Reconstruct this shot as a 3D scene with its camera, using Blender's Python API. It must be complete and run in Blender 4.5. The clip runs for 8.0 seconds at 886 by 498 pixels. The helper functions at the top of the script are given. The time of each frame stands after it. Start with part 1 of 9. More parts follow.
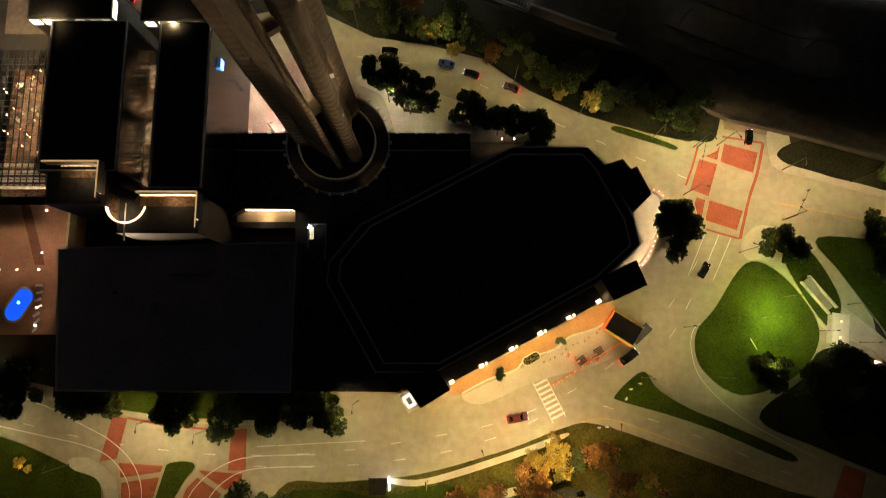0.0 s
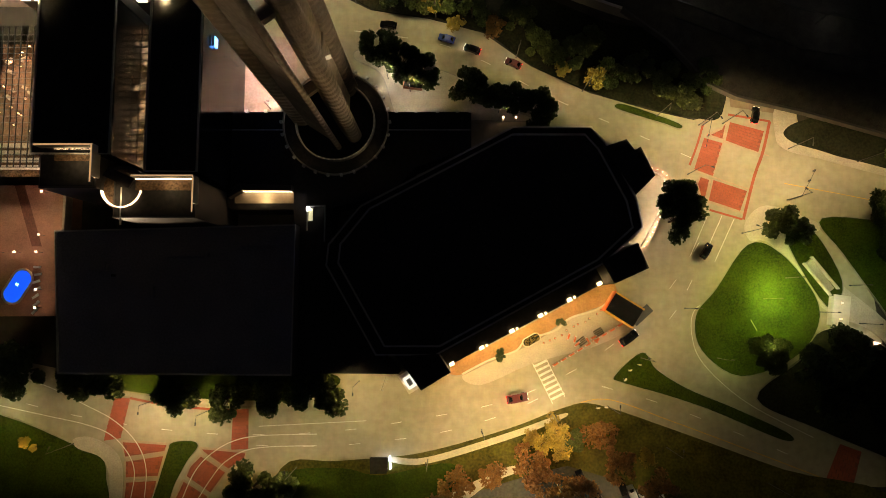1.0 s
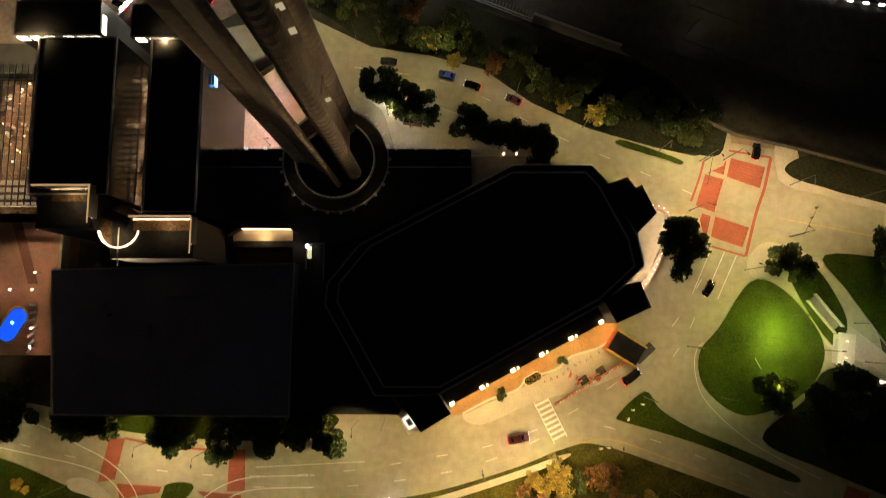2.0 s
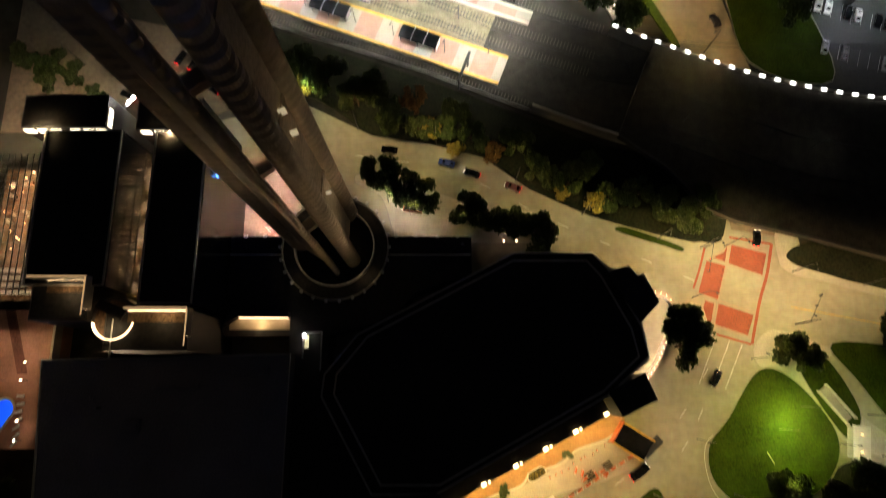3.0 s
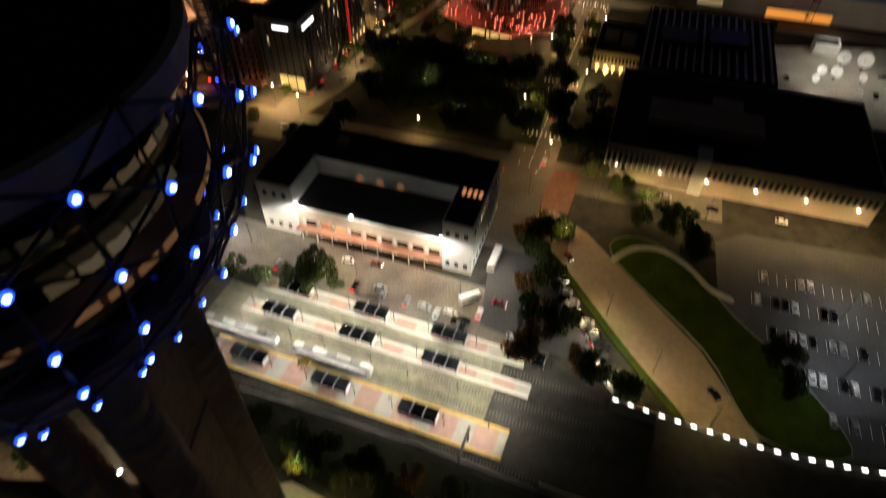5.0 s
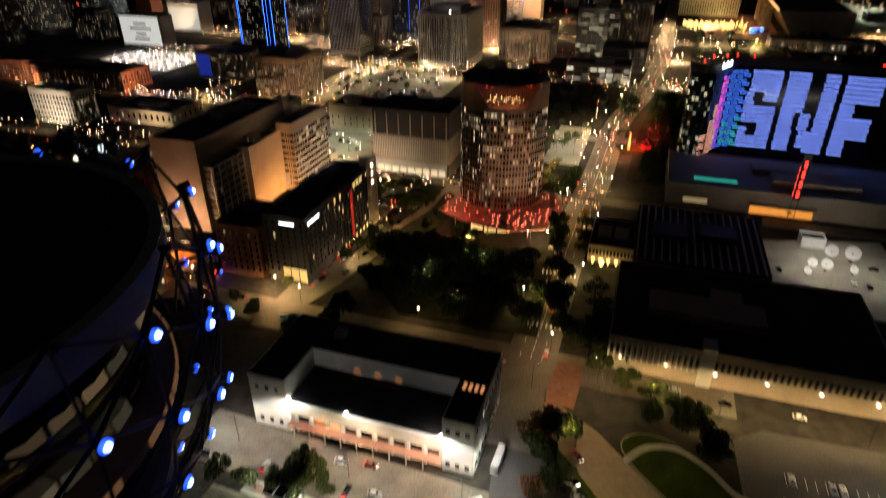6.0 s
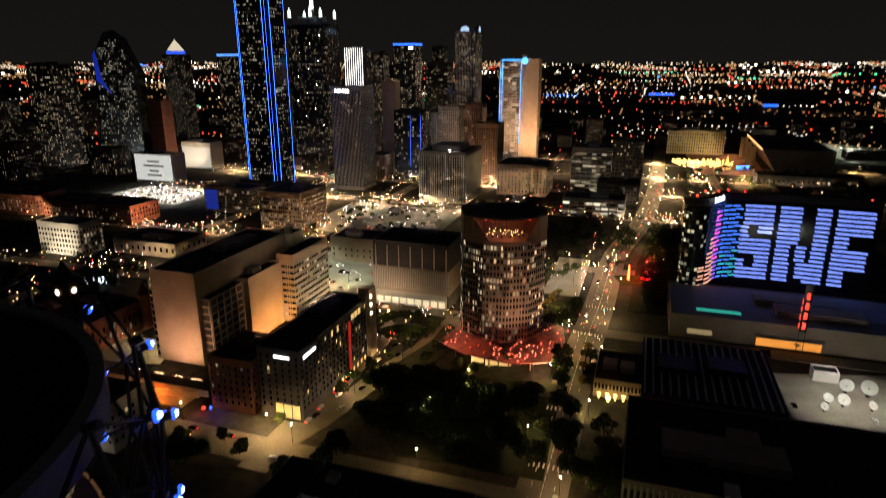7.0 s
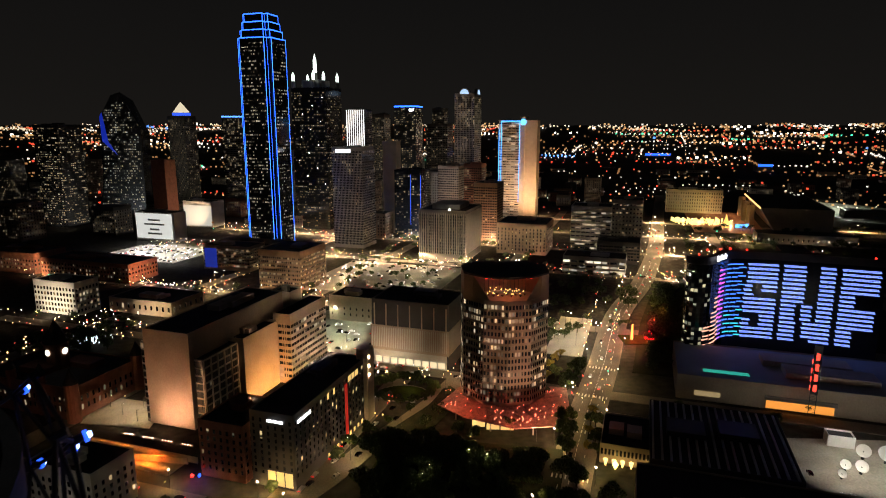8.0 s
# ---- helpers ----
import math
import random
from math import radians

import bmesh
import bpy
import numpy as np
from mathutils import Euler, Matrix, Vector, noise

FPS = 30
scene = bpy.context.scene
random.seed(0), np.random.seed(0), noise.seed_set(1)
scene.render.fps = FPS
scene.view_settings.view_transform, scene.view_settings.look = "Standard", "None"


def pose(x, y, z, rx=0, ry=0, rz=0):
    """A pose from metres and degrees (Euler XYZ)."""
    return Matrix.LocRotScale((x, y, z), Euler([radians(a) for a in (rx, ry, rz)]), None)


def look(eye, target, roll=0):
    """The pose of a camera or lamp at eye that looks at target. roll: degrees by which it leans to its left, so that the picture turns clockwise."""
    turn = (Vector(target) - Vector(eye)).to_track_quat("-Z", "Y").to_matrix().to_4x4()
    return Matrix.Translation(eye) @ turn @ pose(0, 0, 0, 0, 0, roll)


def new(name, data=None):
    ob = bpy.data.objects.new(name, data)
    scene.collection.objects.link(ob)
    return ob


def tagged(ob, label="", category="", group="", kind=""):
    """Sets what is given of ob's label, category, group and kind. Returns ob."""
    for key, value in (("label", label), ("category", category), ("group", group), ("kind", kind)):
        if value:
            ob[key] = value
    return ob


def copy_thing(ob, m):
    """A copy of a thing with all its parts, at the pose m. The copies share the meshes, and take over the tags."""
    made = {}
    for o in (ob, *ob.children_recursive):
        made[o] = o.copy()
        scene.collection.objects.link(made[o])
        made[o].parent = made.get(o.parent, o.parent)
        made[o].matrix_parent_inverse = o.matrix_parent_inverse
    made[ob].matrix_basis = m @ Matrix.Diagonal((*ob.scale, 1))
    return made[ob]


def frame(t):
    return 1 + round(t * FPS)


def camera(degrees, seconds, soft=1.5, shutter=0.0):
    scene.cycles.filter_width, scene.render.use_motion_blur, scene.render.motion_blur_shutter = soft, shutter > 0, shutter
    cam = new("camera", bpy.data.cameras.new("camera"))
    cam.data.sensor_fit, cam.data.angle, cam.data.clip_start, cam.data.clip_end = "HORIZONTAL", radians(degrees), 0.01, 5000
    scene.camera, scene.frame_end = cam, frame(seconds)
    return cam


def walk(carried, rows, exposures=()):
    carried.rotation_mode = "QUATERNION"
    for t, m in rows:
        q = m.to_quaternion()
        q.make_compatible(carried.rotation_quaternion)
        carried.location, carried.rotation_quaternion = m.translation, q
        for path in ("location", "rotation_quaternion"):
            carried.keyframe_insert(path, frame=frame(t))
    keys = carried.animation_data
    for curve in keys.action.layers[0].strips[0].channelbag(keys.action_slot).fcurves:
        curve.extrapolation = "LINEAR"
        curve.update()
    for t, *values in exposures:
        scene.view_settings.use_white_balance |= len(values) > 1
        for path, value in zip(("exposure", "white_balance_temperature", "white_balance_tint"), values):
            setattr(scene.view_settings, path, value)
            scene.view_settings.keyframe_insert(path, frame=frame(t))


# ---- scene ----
cam = camera(71.2, 8.0, soft=0.8, shutter=0.7)
PATH = [
    (0.0, 0.01, 0.02, 165.35, -81.44),
    (0.5, -0.02, 2.64, 164.99, -84.14),
    (1.0, -0.05, 5.26, 164.60, -84.97),
    (2.5, -0.08, 13.06, 163.28, -80.89),
    (3.0, -0.06, 15.61, 162.79, -76.99),
    (3.5, -0.01, 18.10, 162.26, -71.37),
    (4.0, 0.05, 20.57, 161.76, -64.04),
    (4.5, 0.10, 23.04, 161.29, -55.17),
    (5.0, 0.15, 25.50, 160.86, -45.75),
    (6.5, 0.27, 32.83, 159.61, -21.89),
    (7.0, 0.32, 35.24, 159.19, -16.72),
    (7.5, 0.36, 37.61, 158.75, -13.26),
    (8.0, 0.41, 39.97, 158.31, -11.34),
]
walk(cam, [(t, pose(x, y, z, 90 + pitch, 0, 0)) for t, x, y, z, pitch in PATH], [(0.0, 0.58), (3.0, 0.58), (3.6, 0.3), (4.2, 0.0), (6.5, 0.0), (7.5, 0.16), (8.0, 0.2)])

# ---- night sky ----
world = bpy.data.worlds.new("night_sky")
scene.world = world
world.use_nodes = True
wn, wl = world.node_tree.nodes, world.node_tree.links
wn.clear()
w_out, w_bg = wn.new("ShaderNodeOutputWorld"), wn.new("ShaderNodeBackground")
w_tc, w_sep, w_ramp = wn.new("ShaderNodeTexCoord"), wn.new("ShaderNodeSeparateXYZ"), wn.new("ShaderNodeValToRGB")
w_ramp.color_ramp.elements[0].position, w_ramp.color_ramp.elements[0].color = 0.0, (0.0080, 0.0071, 0.0062, 1)
w_ramp.color_ramp.elements[1].position, w_ramp.color_ramp.elements[1].color = 0.30, (0.0034, 0.0034, 0.0036, 1)
wl.new(w_tc.outputs["Generated"], w_sep.inputs[0])
wl.new(w_sep.outputs["Z"], w_ramp.inputs[0])
wl.new(w_ramp.outputs[0], w_bg.inputs["Color"])
wl.new(w_bg.outputs[0], w_out.inputs["Surface"])

NEAR = 0.72           # level of the lamps round the hotel
GRID = -18.0          # turn of the city's street grid
WARM, WHITE = (1.0, 0.72, 0.36), (1.0, 0.93, 0.80)


def wash(x, y, z, power, colour, at, radius=0.6, spread=80):
    """A floodlight that shines on the point at; many are added without a real fixture."""
    data = bpy.data.lights.new("floodlight", "SPOT")
    data.energy, data.color, data.shadow_soft_size = power, colour, radius
    data.spot_size, data.spot_blend = radians(spread), 0.8
    ob = new("floodlight", data)
    ob.matrix_basis = look((x, y, z), at)
    return ob


def lamp(name, x, y, z, power, colour=WARM, radius=0.6, spread=172, tilt=(0, 0), parent=None):
    """A luminaire that shines downwards (tilted by degrees about x and y)."""
    data = bpy.data.lights.new(name, "SPOT")
    data.energy, data.color, data.shadow_soft_size = power * (NEAR if y < 100 else 1.0), colour, radius
    data.spot_size, data.spot_blend = radians(spread), 0.35
    ob = new(name, data)
    ob.matrix_basis = pose(x, y, z, tilt[0], tilt[1], 0)
    ob.parent = parent
    return ob


# ---- materials ----
def surface(name, colour, rough=0.8, metal=0.0, vary=0.25, scale=0.6, fine=9.0, bump=0.15, tint=None, random=0.0):
    """A painted, cast or grown surface with stains at one scale and grain at another."""
    m = bpy.data.materials.new(name)
    m.use_nodes = True
    n, l = m.node_tree.nodes, m.node_tree.links
    b = n["Principled BSDF"]
    b.inputs["Roughness"].default_value, b.inputs["Metallic"].default_value = rough, metal
    if rough >= 0.7:
        b.inputs["Specular IOR Level"].default_value = 0.08 if rough > 0.92 else 0.25
    geo = n.new("ShaderNodeNewGeometry")
    big, small = n.new("ShaderNodeTexNoise"), n.new("ShaderNodeTexNoise")
    big.inputs["Scale"].default_value, big.inputs["Detail"].default_value = scale, 4
    small.inputs["Scale"].default_value, small.inputs["Detail"].default_value = fine, 3
    l.new(geo.outputs["Position"], big.inputs["Vector"])
    l.new(geo.outputs["Position"], small.inputs["Vector"])
    add = n.new("ShaderNodeMath")
    add.operation = "ADD"
    l.new(big.outputs[0], add.inputs[0])
    l.new(small.outputs[0], add.inputs[1])
    ramp = n.new("ShaderNodeValToRGB")
    half = n.new("ShaderNodeMath")
    half.operation, half.inputs[1].default_value = "MULTIPLY", 0.5
    l.new(add.outputs[0], half.inputs[0])
    l.new(half.outputs[0], ramp.inputs[0])
    e = ramp.color_ramp.elements
    dark = tint or tuple(c * (1 - vary) for c in colour)
    e[0].position, e[0].color = 0.36, (*dark, 1)
    e[1].position, e[1].color = 0.64, (*(min(1, c * (1 + vary * 0.6)) for c in colour), 1)
    last = ramp.outputs[0]
    if random:
        info, hsv, mp = n.new("ShaderNodeObjectInfo"), n.new("ShaderNodeHueSaturation"), n.new("ShaderNodeMapRange")
        mp.inputs["To Min"].default_value, mp.inputs["To Max"].default_value = 1 - random, 1 + random
        l.new(info.outputs["Random"], mp.inputs["Value"])
        l.new(mp.outputs[0], hsv.inputs["Value"])
        l.new(last, hsv.inputs["Color"])
        last = hsv.outputs[0]
    l.new(last, b.inputs["Base Color"])
    if bump:
        bp = n.new("ShaderNodeBump")
        bp.inputs["Strength"].default_value, bp.inputs["Distance"].default_value = bump, 0.05
        l.new(small.outputs[0], bp.inputs["Height"])
        l.new(bp.outputs[0], b.inputs["Normal"])
    return m


def glowing(name, colour, strength):
    m = bpy.data.materials.new(name)
    m.use_nodes = True
    b = m.node_tree.nodes["Principled BSDF"]
    b.inputs["Base Color"].default_value = (*(0.3 * c for c in colour), 1)
    b.inputs["Emission Color"].default_value, b.inputs["Emission Strength"].default_value = (*colour, 1), strength
    return m


def panes(name, lit=0.2, strength=1.5, warm=(1.0, 0.70, 0.36), cool=(1.0, 0.88, 0.66), single=False, storey=3.8, glass=(0.015, 0.017, 0.02), rough=0.12, run=11.0):
    """Window glass; a share of the panes has the lights on behind it. single: each pane is an object of its own."""
    m = bpy.data.materials.new(name)
    m.use_nodes = True
    n, l = m.node_tree.nodes, m.node_tree.links
    b = n["Principled BSDF"]
    b.inputs["Base Color"].default_value, b.inputs["Roughness"].default_value = (*glass, 1), rough
    src = n.new("ShaderNodeObjectInfo") if single else n.new("ShaderNodeNewGeometry")
    rnd = src.outputs["Random" if single else "Random Per Island"]

    def hashed(k):
        a, f = n.new("ShaderNodeMath"), n.new("ShaderNodeMath")
        a.operation, a.inputs[1].default_value, f.operation = "MULTIPLY", k, "FRACT"
        l.new(rnd, a.inputs[0])
        l.new(a.outputs[0], f.inputs[0])
        return f.outputs[0]
    # neighbouring windows of a floor tend to be lit or dark together
    geo, info = n.new("ShaderNodeNewGeometry"), n.new("ShaderNodeObjectInfo")
    snap, spread_, cell, curve, share = (n.new("ShaderNodeVectorMath"), n.new("ShaderNodeVectorMath"), n.new("ShaderNodeTexWhiteNoise"), n.new("ShaderNodeMath"), n.new("ShaderNodeMath"))
    snap.operation = "SNAP"
    snap.inputs[1].default_value = (run, run, storey)
    l.new(geo.outputs["Position"], snap.inputs[0])
    spread_.operation = "ADD"
    l.new(snap.outputs[0], spread_.inputs[0])
    if single:
        spread_.inputs[1].default_value = (lit * 31, 0, 0)
    else:
        l.new(info.outputs["Random"], spread_.inputs[1])
    cell.noise_dimensions = "3D"
    l.new(spread_.outputs[0], cell.inputs["Vector"])
    curve.operation, curve.inputs[1].default_value = "POWER", 3.0
    l.new(cell.outputs["Value"], curve.inputs[0])
    share.operation, share.inputs[1].default_value, share.inputs[2].default_value = "MULTIPLY_ADD", lit * 3.0, lit * 0.25
    l.new(curve.outputs[0], share.inputs[0])
    on = n.new("ShaderNodeMath")
    on.operation = "LESS_THAN"
    l.new(hashed(17.31), on.inputs[0])
    l.new(share.outputs[0], on.inputs[1])
    power = n.new("ShaderNodeMath")
    power.operation, power.inputs[1].default_value = "POWER", 2.2
    l.new(hashed(53.77), power.inputs[0])
    mul, mul2 = n.new("ShaderNodeMath"), n.new("ShaderNodeMath")
    mul.operation = mul2.operation = "MULTIPLY"
    l.new(on.outputs[0], mul.inputs[0])
    l.new(power.outputs[0], mul.inputs[1])
    l.new(mul.outputs[0], mul2.inputs[0])
    mul2.inputs[1].default_value = strength
    mix = n.new("ShaderNodeMix")
    mix.data_type = "RGBA"
    mix.inputs["A"].default_value, mix.inputs["B"].default_value = (*warm, 1), (*cool, 1)
    l.new(hashed(91.13), mix.inputs["Factor"])
    l.new(mix.outputs["Result"], b.inputs["Emission Color"])
    l.new(mul2.outputs[0], b.inputs["Emission Strength"])
    return m


CONCRETE = surface("road_concrete", (0.39, 0.35, 0.26), 0.85, vary=0.17, scale=0.06, fine=0.5)
WALKWAY = surface("walkway_concrete", (0.50, 0.45, 0.37), 0.85, vary=0.2, scale=0.2, fine=3)
ASPHALT = surface("asphalt", (0.075, 0.073, 0.07), 0.9, vary=0.35, scale=0.05, fine=1.5)
STREET = surface("city_street", (0.165, 0.142, 0.112), 0.85, vary=0.4, scale=0.05, fine=1.2)
LOTGREY = surface("lot_concrete", (0.34, 0.31, 0.25), 0.85, vary=0.3, scale=0.08, fine=1.0)
CITY = surface("city_ground", (0.045, 0.042, 0.034), 0.95, vary=0.5, scale=0.012, fine=0.2)
PAVER = surface("brick_paver", (0.40, 0.105, 0.058), 0.8, vary=0.2, scale=0.25, fine=6, random=0.05)
JOINT = surface("paver_joint", (0.31, 0.095, 0.058), 0.9)
BORDER = surface("pale_paver_border", (0.44, 0.33, 0.24), 0.85, vary=0.2, scale=0.4, fine=4)
GRASS = surface("lawn_grass", (0.040, 0.062, 0.0045), 0.95, vary=0.45, scale=0.12, fine=2.2, bump=0.5)
SLOPE = surface("slope_grass", (0.085, 0.078, 0.014), 0.95, vary=0.5, scale=0.2, fine=1.5, bump=0.5)
SOIL = surface("dark_bank", (0.024, 0.026, 0.014), 0.95, vary=0.5, scale=0.1, fine=1.5)
KERB = surface("kerb_concrete", (0.34, 0.31, 0.26), 0.8)
PAINT = surface("road_paint", (0.78, 0.76, 0.70), 0.6, vary=0.25, scale=1.2)
YELLOW = surface("yellow_paint", (0.70, 0.42, 0.06), 0.6, vary=0.25, scale=1.0)
ROOF = surface("black_roof_membrane", (0.034, 0.032, 0.032), 0.9, vary=0.4, scale=0.08, fine=1.0)
ROOFGREY = surface("grey_roof_gravel", (0.30, 0.29, 0.33), 0.95, vary=0.25, scale=0.1, fine=2.0)
SEAM = surface("roof_seam", (0.50, 0.48, 0.45), 0.7)
TOWER = surface("tower_concrete", (0.40, 0.315, 0.22), 0.85, vary=0.28, scale=0.16, fine=1.2)
BAND = surface("tower_joint_concrete", (0.37, 0.29, 0.202), 0.85, vary=0.25, scale=0.3)
BEIGE = surface("beige_concrete", (0.46, 0.37, 0.28), 0.85, vary=0.15, scale=0.1, fine=1.2)
PALE = surface("pale_stone", (0.62, 0.58, 0.50), 0.8, vary=0.12, scale=0.15, fine=1.2)
WHITEWALL = surface("white_brick_wall", (0.74, 0.73, 0.70), 0.75, vary=0.1, scale=0.2, fine=2.0)
BRICK = surface("brown_brick", (0.20, 0.085, 0.055), 0.85, vary=0.3, scale=0.2, fine=2.5)
DARKWALL = surface("dark_cladding", (0.055, 0.048, 0.045), 0.6, vary=0.3, scale=0.15)
BROWN = surface("brown_cladding", (0.24, 0.165, 0.115), 0.7, vary=0.25, scale=0.1)
GREYWALL = surface("grey_concrete", (0.30, 0.28, 0.25), 0.8, vary=0.2, scale=0.1)
MIRROR = surface("mirror_glass", (0.02, 0.022, 0.026), 0.08, 0.0, vary=0.2)
STEEL = surface("dark_steel", (0.06, 0.06, 0.062), 0.45, 0.7, vary=0.2, bump=0)
ALU = surface("aluminium", (0.55, 0.55, 0.56), 0.4, 0.8, vary=0.15, bump=0)
WHITEP = surface("white_paint", (0.78, 0.77, 0.74), 0.5, vary=0.08, bump=0)
# Ballast toned down for the dim corridor; the lamplit bed has a paler copy
BALLAST = surface("track_ballast", (0.055, 0.051, 0.044), 0.95, vary=0.4, scale=0.4, fine=4, bump=0.6)
PLATFORM = surface("platform_concrete", (0.40, 0.375, 0.32), 0.8, vary=0.15, scale=0.3, fine=3)
TERRA = surface("terracotta_paving", (0.40, 0.20, 0.13), 0.8, vary=0.25, scale=0.3, fine=3)
LOBBY = surface("dark_lobby_carpet", (0.16, 0.10, 0.06), 0.9, vary=0.6, scale=0.5, fine=2)
BARK = surface("bark", (0.09, 0.07, 0.05), 0.95, vary=0.35, scale=2)
LEAF = surface("oak_leaf", (0.06, 0.082, 0.022), 0.7, vary=0.45, scale=0.5, fine=3, bump=0)
LEAFRED = surface("autumn_leaf", (0.20, 0.10, 0.03), 0.7, vary=0.4, scale=0.5, fine=3, bump=0)
LEAFGOLD = surface("golden_leaf", (0.27, 0.20, 0.04), 0.7, vary=0.4, scale=0.5, fine=3, bump=0)
ORANGE = surface("orange_plastic", (0.75, 0.17, 0.04), 0.5, vary=0.15, bump=0)
BLUEPAINT = surface("blue_car_paint", (0.01, 0.04, 0.35), 0.3, vary=0.1, bump=0)
REDPAINT = surface("red_car_paint", (0.10, 0.012, 0.012), 0.3, vary=0.1, bump=0)
BLACKPAINT = surface("black_car_paint", (0.012, 0.012, 0.014), 0.25, vary=0.1, bump=0)
SILVER = surface("silver_car_paint", (0.45, 0.45, 0.46), 0.3, 0.4, vary=0.1, bump=0)
RUBBER = surface("tyre_rubber", (0.02, 0.02, 0.02), 0.9, bump=0)
CARGLASS = surface("car_glass", (0.01, 0.011, 0.013), 0.08, vary=0.1, bump=0)
G_LAMP = glowing("lamp_lens_warm", (1.0, 0.78, 0.46), 30)
G_WHITE = glowing("lamp_lens_white", (1.0, 0.96, 0.88), 30)
G_RED = glowing("red_light", (1.0, 0.035, 0.02), 3)
G_TAIL = glowing("tail_light", (1.0, 0.02, 0.02), 2.5)
G_HEAD = glowing("head_light", (1.0, 0.95, 0.85), 12)
G_BLUE = glowing("blue_lamp", (0.02, 0.09, 1.0), 2.2)
G_BLUECORE = glowing("blue_lamp_core", (0.25, 0.4, 1.0), 8)
G_BLUELINE = glowing("blue_neon_line", (0.025, 0.13, 1.0), 3.2)
G_COVE = glowing("warm_cove_light", (1.0, 0.66, 0.36), 3.0)
G_SIGN = glowing("white_sign_face", (0.95, 0.97, 1.0), 3.0)
G_BULB = glowing("clear_bulb", (1.0, 0.70, 0.44), 5)


# ---- mesh building ----
class Shape:
    """Gathers the faces of one mesh."""

    def __init__(self):
        self.v, self.f = [], []

    def quad(self, a, b, c, d):
        k = len(self.v)
        self.v += [a, b, c, d]
        self.f.append((k, k + 1, k + 2, k + 3))
        return self

    def box(self, x0, x1, y0, y1, z0, z1, turn=0.0, at=(0, 0)):
        return self.prism([(x0, y0), (x1, y0), (x1, y1), (x0, y1)], z0, z1, turn, at)

    def prism(self, pts, z0, z1, turn=0.0, at=(0, 0), top=1.0, taper_at=None):
        c, s = math.cos(radians(turn)), math.sin(radians(turn))
        k, n = len(self.v), len(pts)
        cx, cy = taper_at or (sum(p[0] for p in pts) / n, sum(p[1] for p in pts) / n)
        for z, q in ((z0, 1.0), (z1, top)):
            for x, y in pts:
                x, y = cx + (x - cx) * q, cy + (y - cy) * q
                self.v.append((at[0] + c * x - s * y, at[1] + s * x + c * y, z))
        self.f.append(tuple(range(k + n - 1, k - 1, -1)))
        self.f.append(tuple(range(k + n, k + 2 * n)))
        for i in range(n):
            j = (i + 1) % n
            self.f.append((k + i, k + j, k + n + j, k + n + i))
        return self

    def cyl(self, x, y, z0, z1, r0, r1=None, n=12):
        r1 = r0 if r1 is None else r1
        k = len(self.v)
        for z, r in ((z0, r0), (z1, r1)):
            self.v += [(x + r * math.cos(2 * math.pi * i / n), y + r * math.sin(2 * math.pi * i / n), z) for i in range(n)]
        self.f.append(tuple(range(k + n - 1, k - 1, -1)))
        self.f.append(tuple(range(k + n, k + 2 * n)))
        for i in range(n):
            j = (i + 1) % n
            self.f.append((k + i, k + j, k + n + j, k + n + i))
        return self

    def tube(self, a, b, r0, r1=None, n=6):
        a, b = Vector(a), Vector(b)
        r1 = r0 if r1 is None else r1
        q = (b - a).to_track_quat("Z", "Y").to_matrix()
        k = len(self.v)
        for p, r in ((a, r0), (b, r1)):
            self.v += [tuple(p + q @ Vector((r * math.cos(2 * math.pi * i / n), r * math.sin(2 * math.pi * i / n), 0))) for i in range(n)]
        self.f.append(tuple(range(k + n - 1, k - 1, -1)))
        self.f.append(tuple(range(k + n, k + 2 * n)))
        for i in range(n):
            j = (i + 1) % n
            self.f.append((k + i, k + j, k + n + j, k + n + i))
        return self

    def ring(self, x, y, z0, z1, r0, r1, n=48, a0=0.0, a1=360.0):
        """A band between two radii."""
        whole = abs(a1 - a0) > 359.9
        m = n if whole else n + 1
        k = len(self.v)
        for i in range(m):
            a = radians(a0 + (a1 - a0) * i / n)
            c, s = math.cos(a), math.sin(a)
            self.v += [(x + r0 * c, y + r0 * s, z0), (x + r1 * c, y + r1 * s, z0), (x + r1 * c, y + r1 * s, z1), (x + r0 * c, y + r0 * s, z1)]
        for i in range(n):
            p, q = k + 4 * i, k + 4 * ((i + 1) % m)
            for e in range(4):
                w = (e + 1) % 4
                self.f.append((p + e, q + e, q + w, p + w))
        if not whole:
            self.f += [(k, k + 3, k + 2, k + 1), tuple(k + 4 * n + e for e in range(4))]
        return self

    def ribbon(self, pts, w0, w1, z0, z1):
        """A strip along a line of points, from w0 to w1 to its left."""
        k, n = len(self.v), len(pts)
        for i, (x, y) in enumerate(pts):
            a, b = pts[max(i - 1, 0)], pts[min(i + 1, n - 1)]
            dx, dy = b[0] - a[0], b[1] - a[1]
            d = math.hypot(dx, dy) or 1
            nx, ny = -dy / d, dx / d
            self.v += [(x + nx * w0, y + ny * w0, z0), (x + nx * w0, y + ny * w0, z1), (x + nx * w1, y + ny * w1, z1), (x + nx * w1, y + ny * w1, z0)]
        for i in range(n - 1):
            p, q = k + 4 * i, k + 4 * i + 4
            for e in range(4):
                w = (e + 1) % 4
                self.f.append((p + e, p + w, q + w, q + e))
        self.f += [(k + 3, k + 2, k + 1, k), tuple(k + 4 * (n - 1) + e for e in range(4))]
        return self

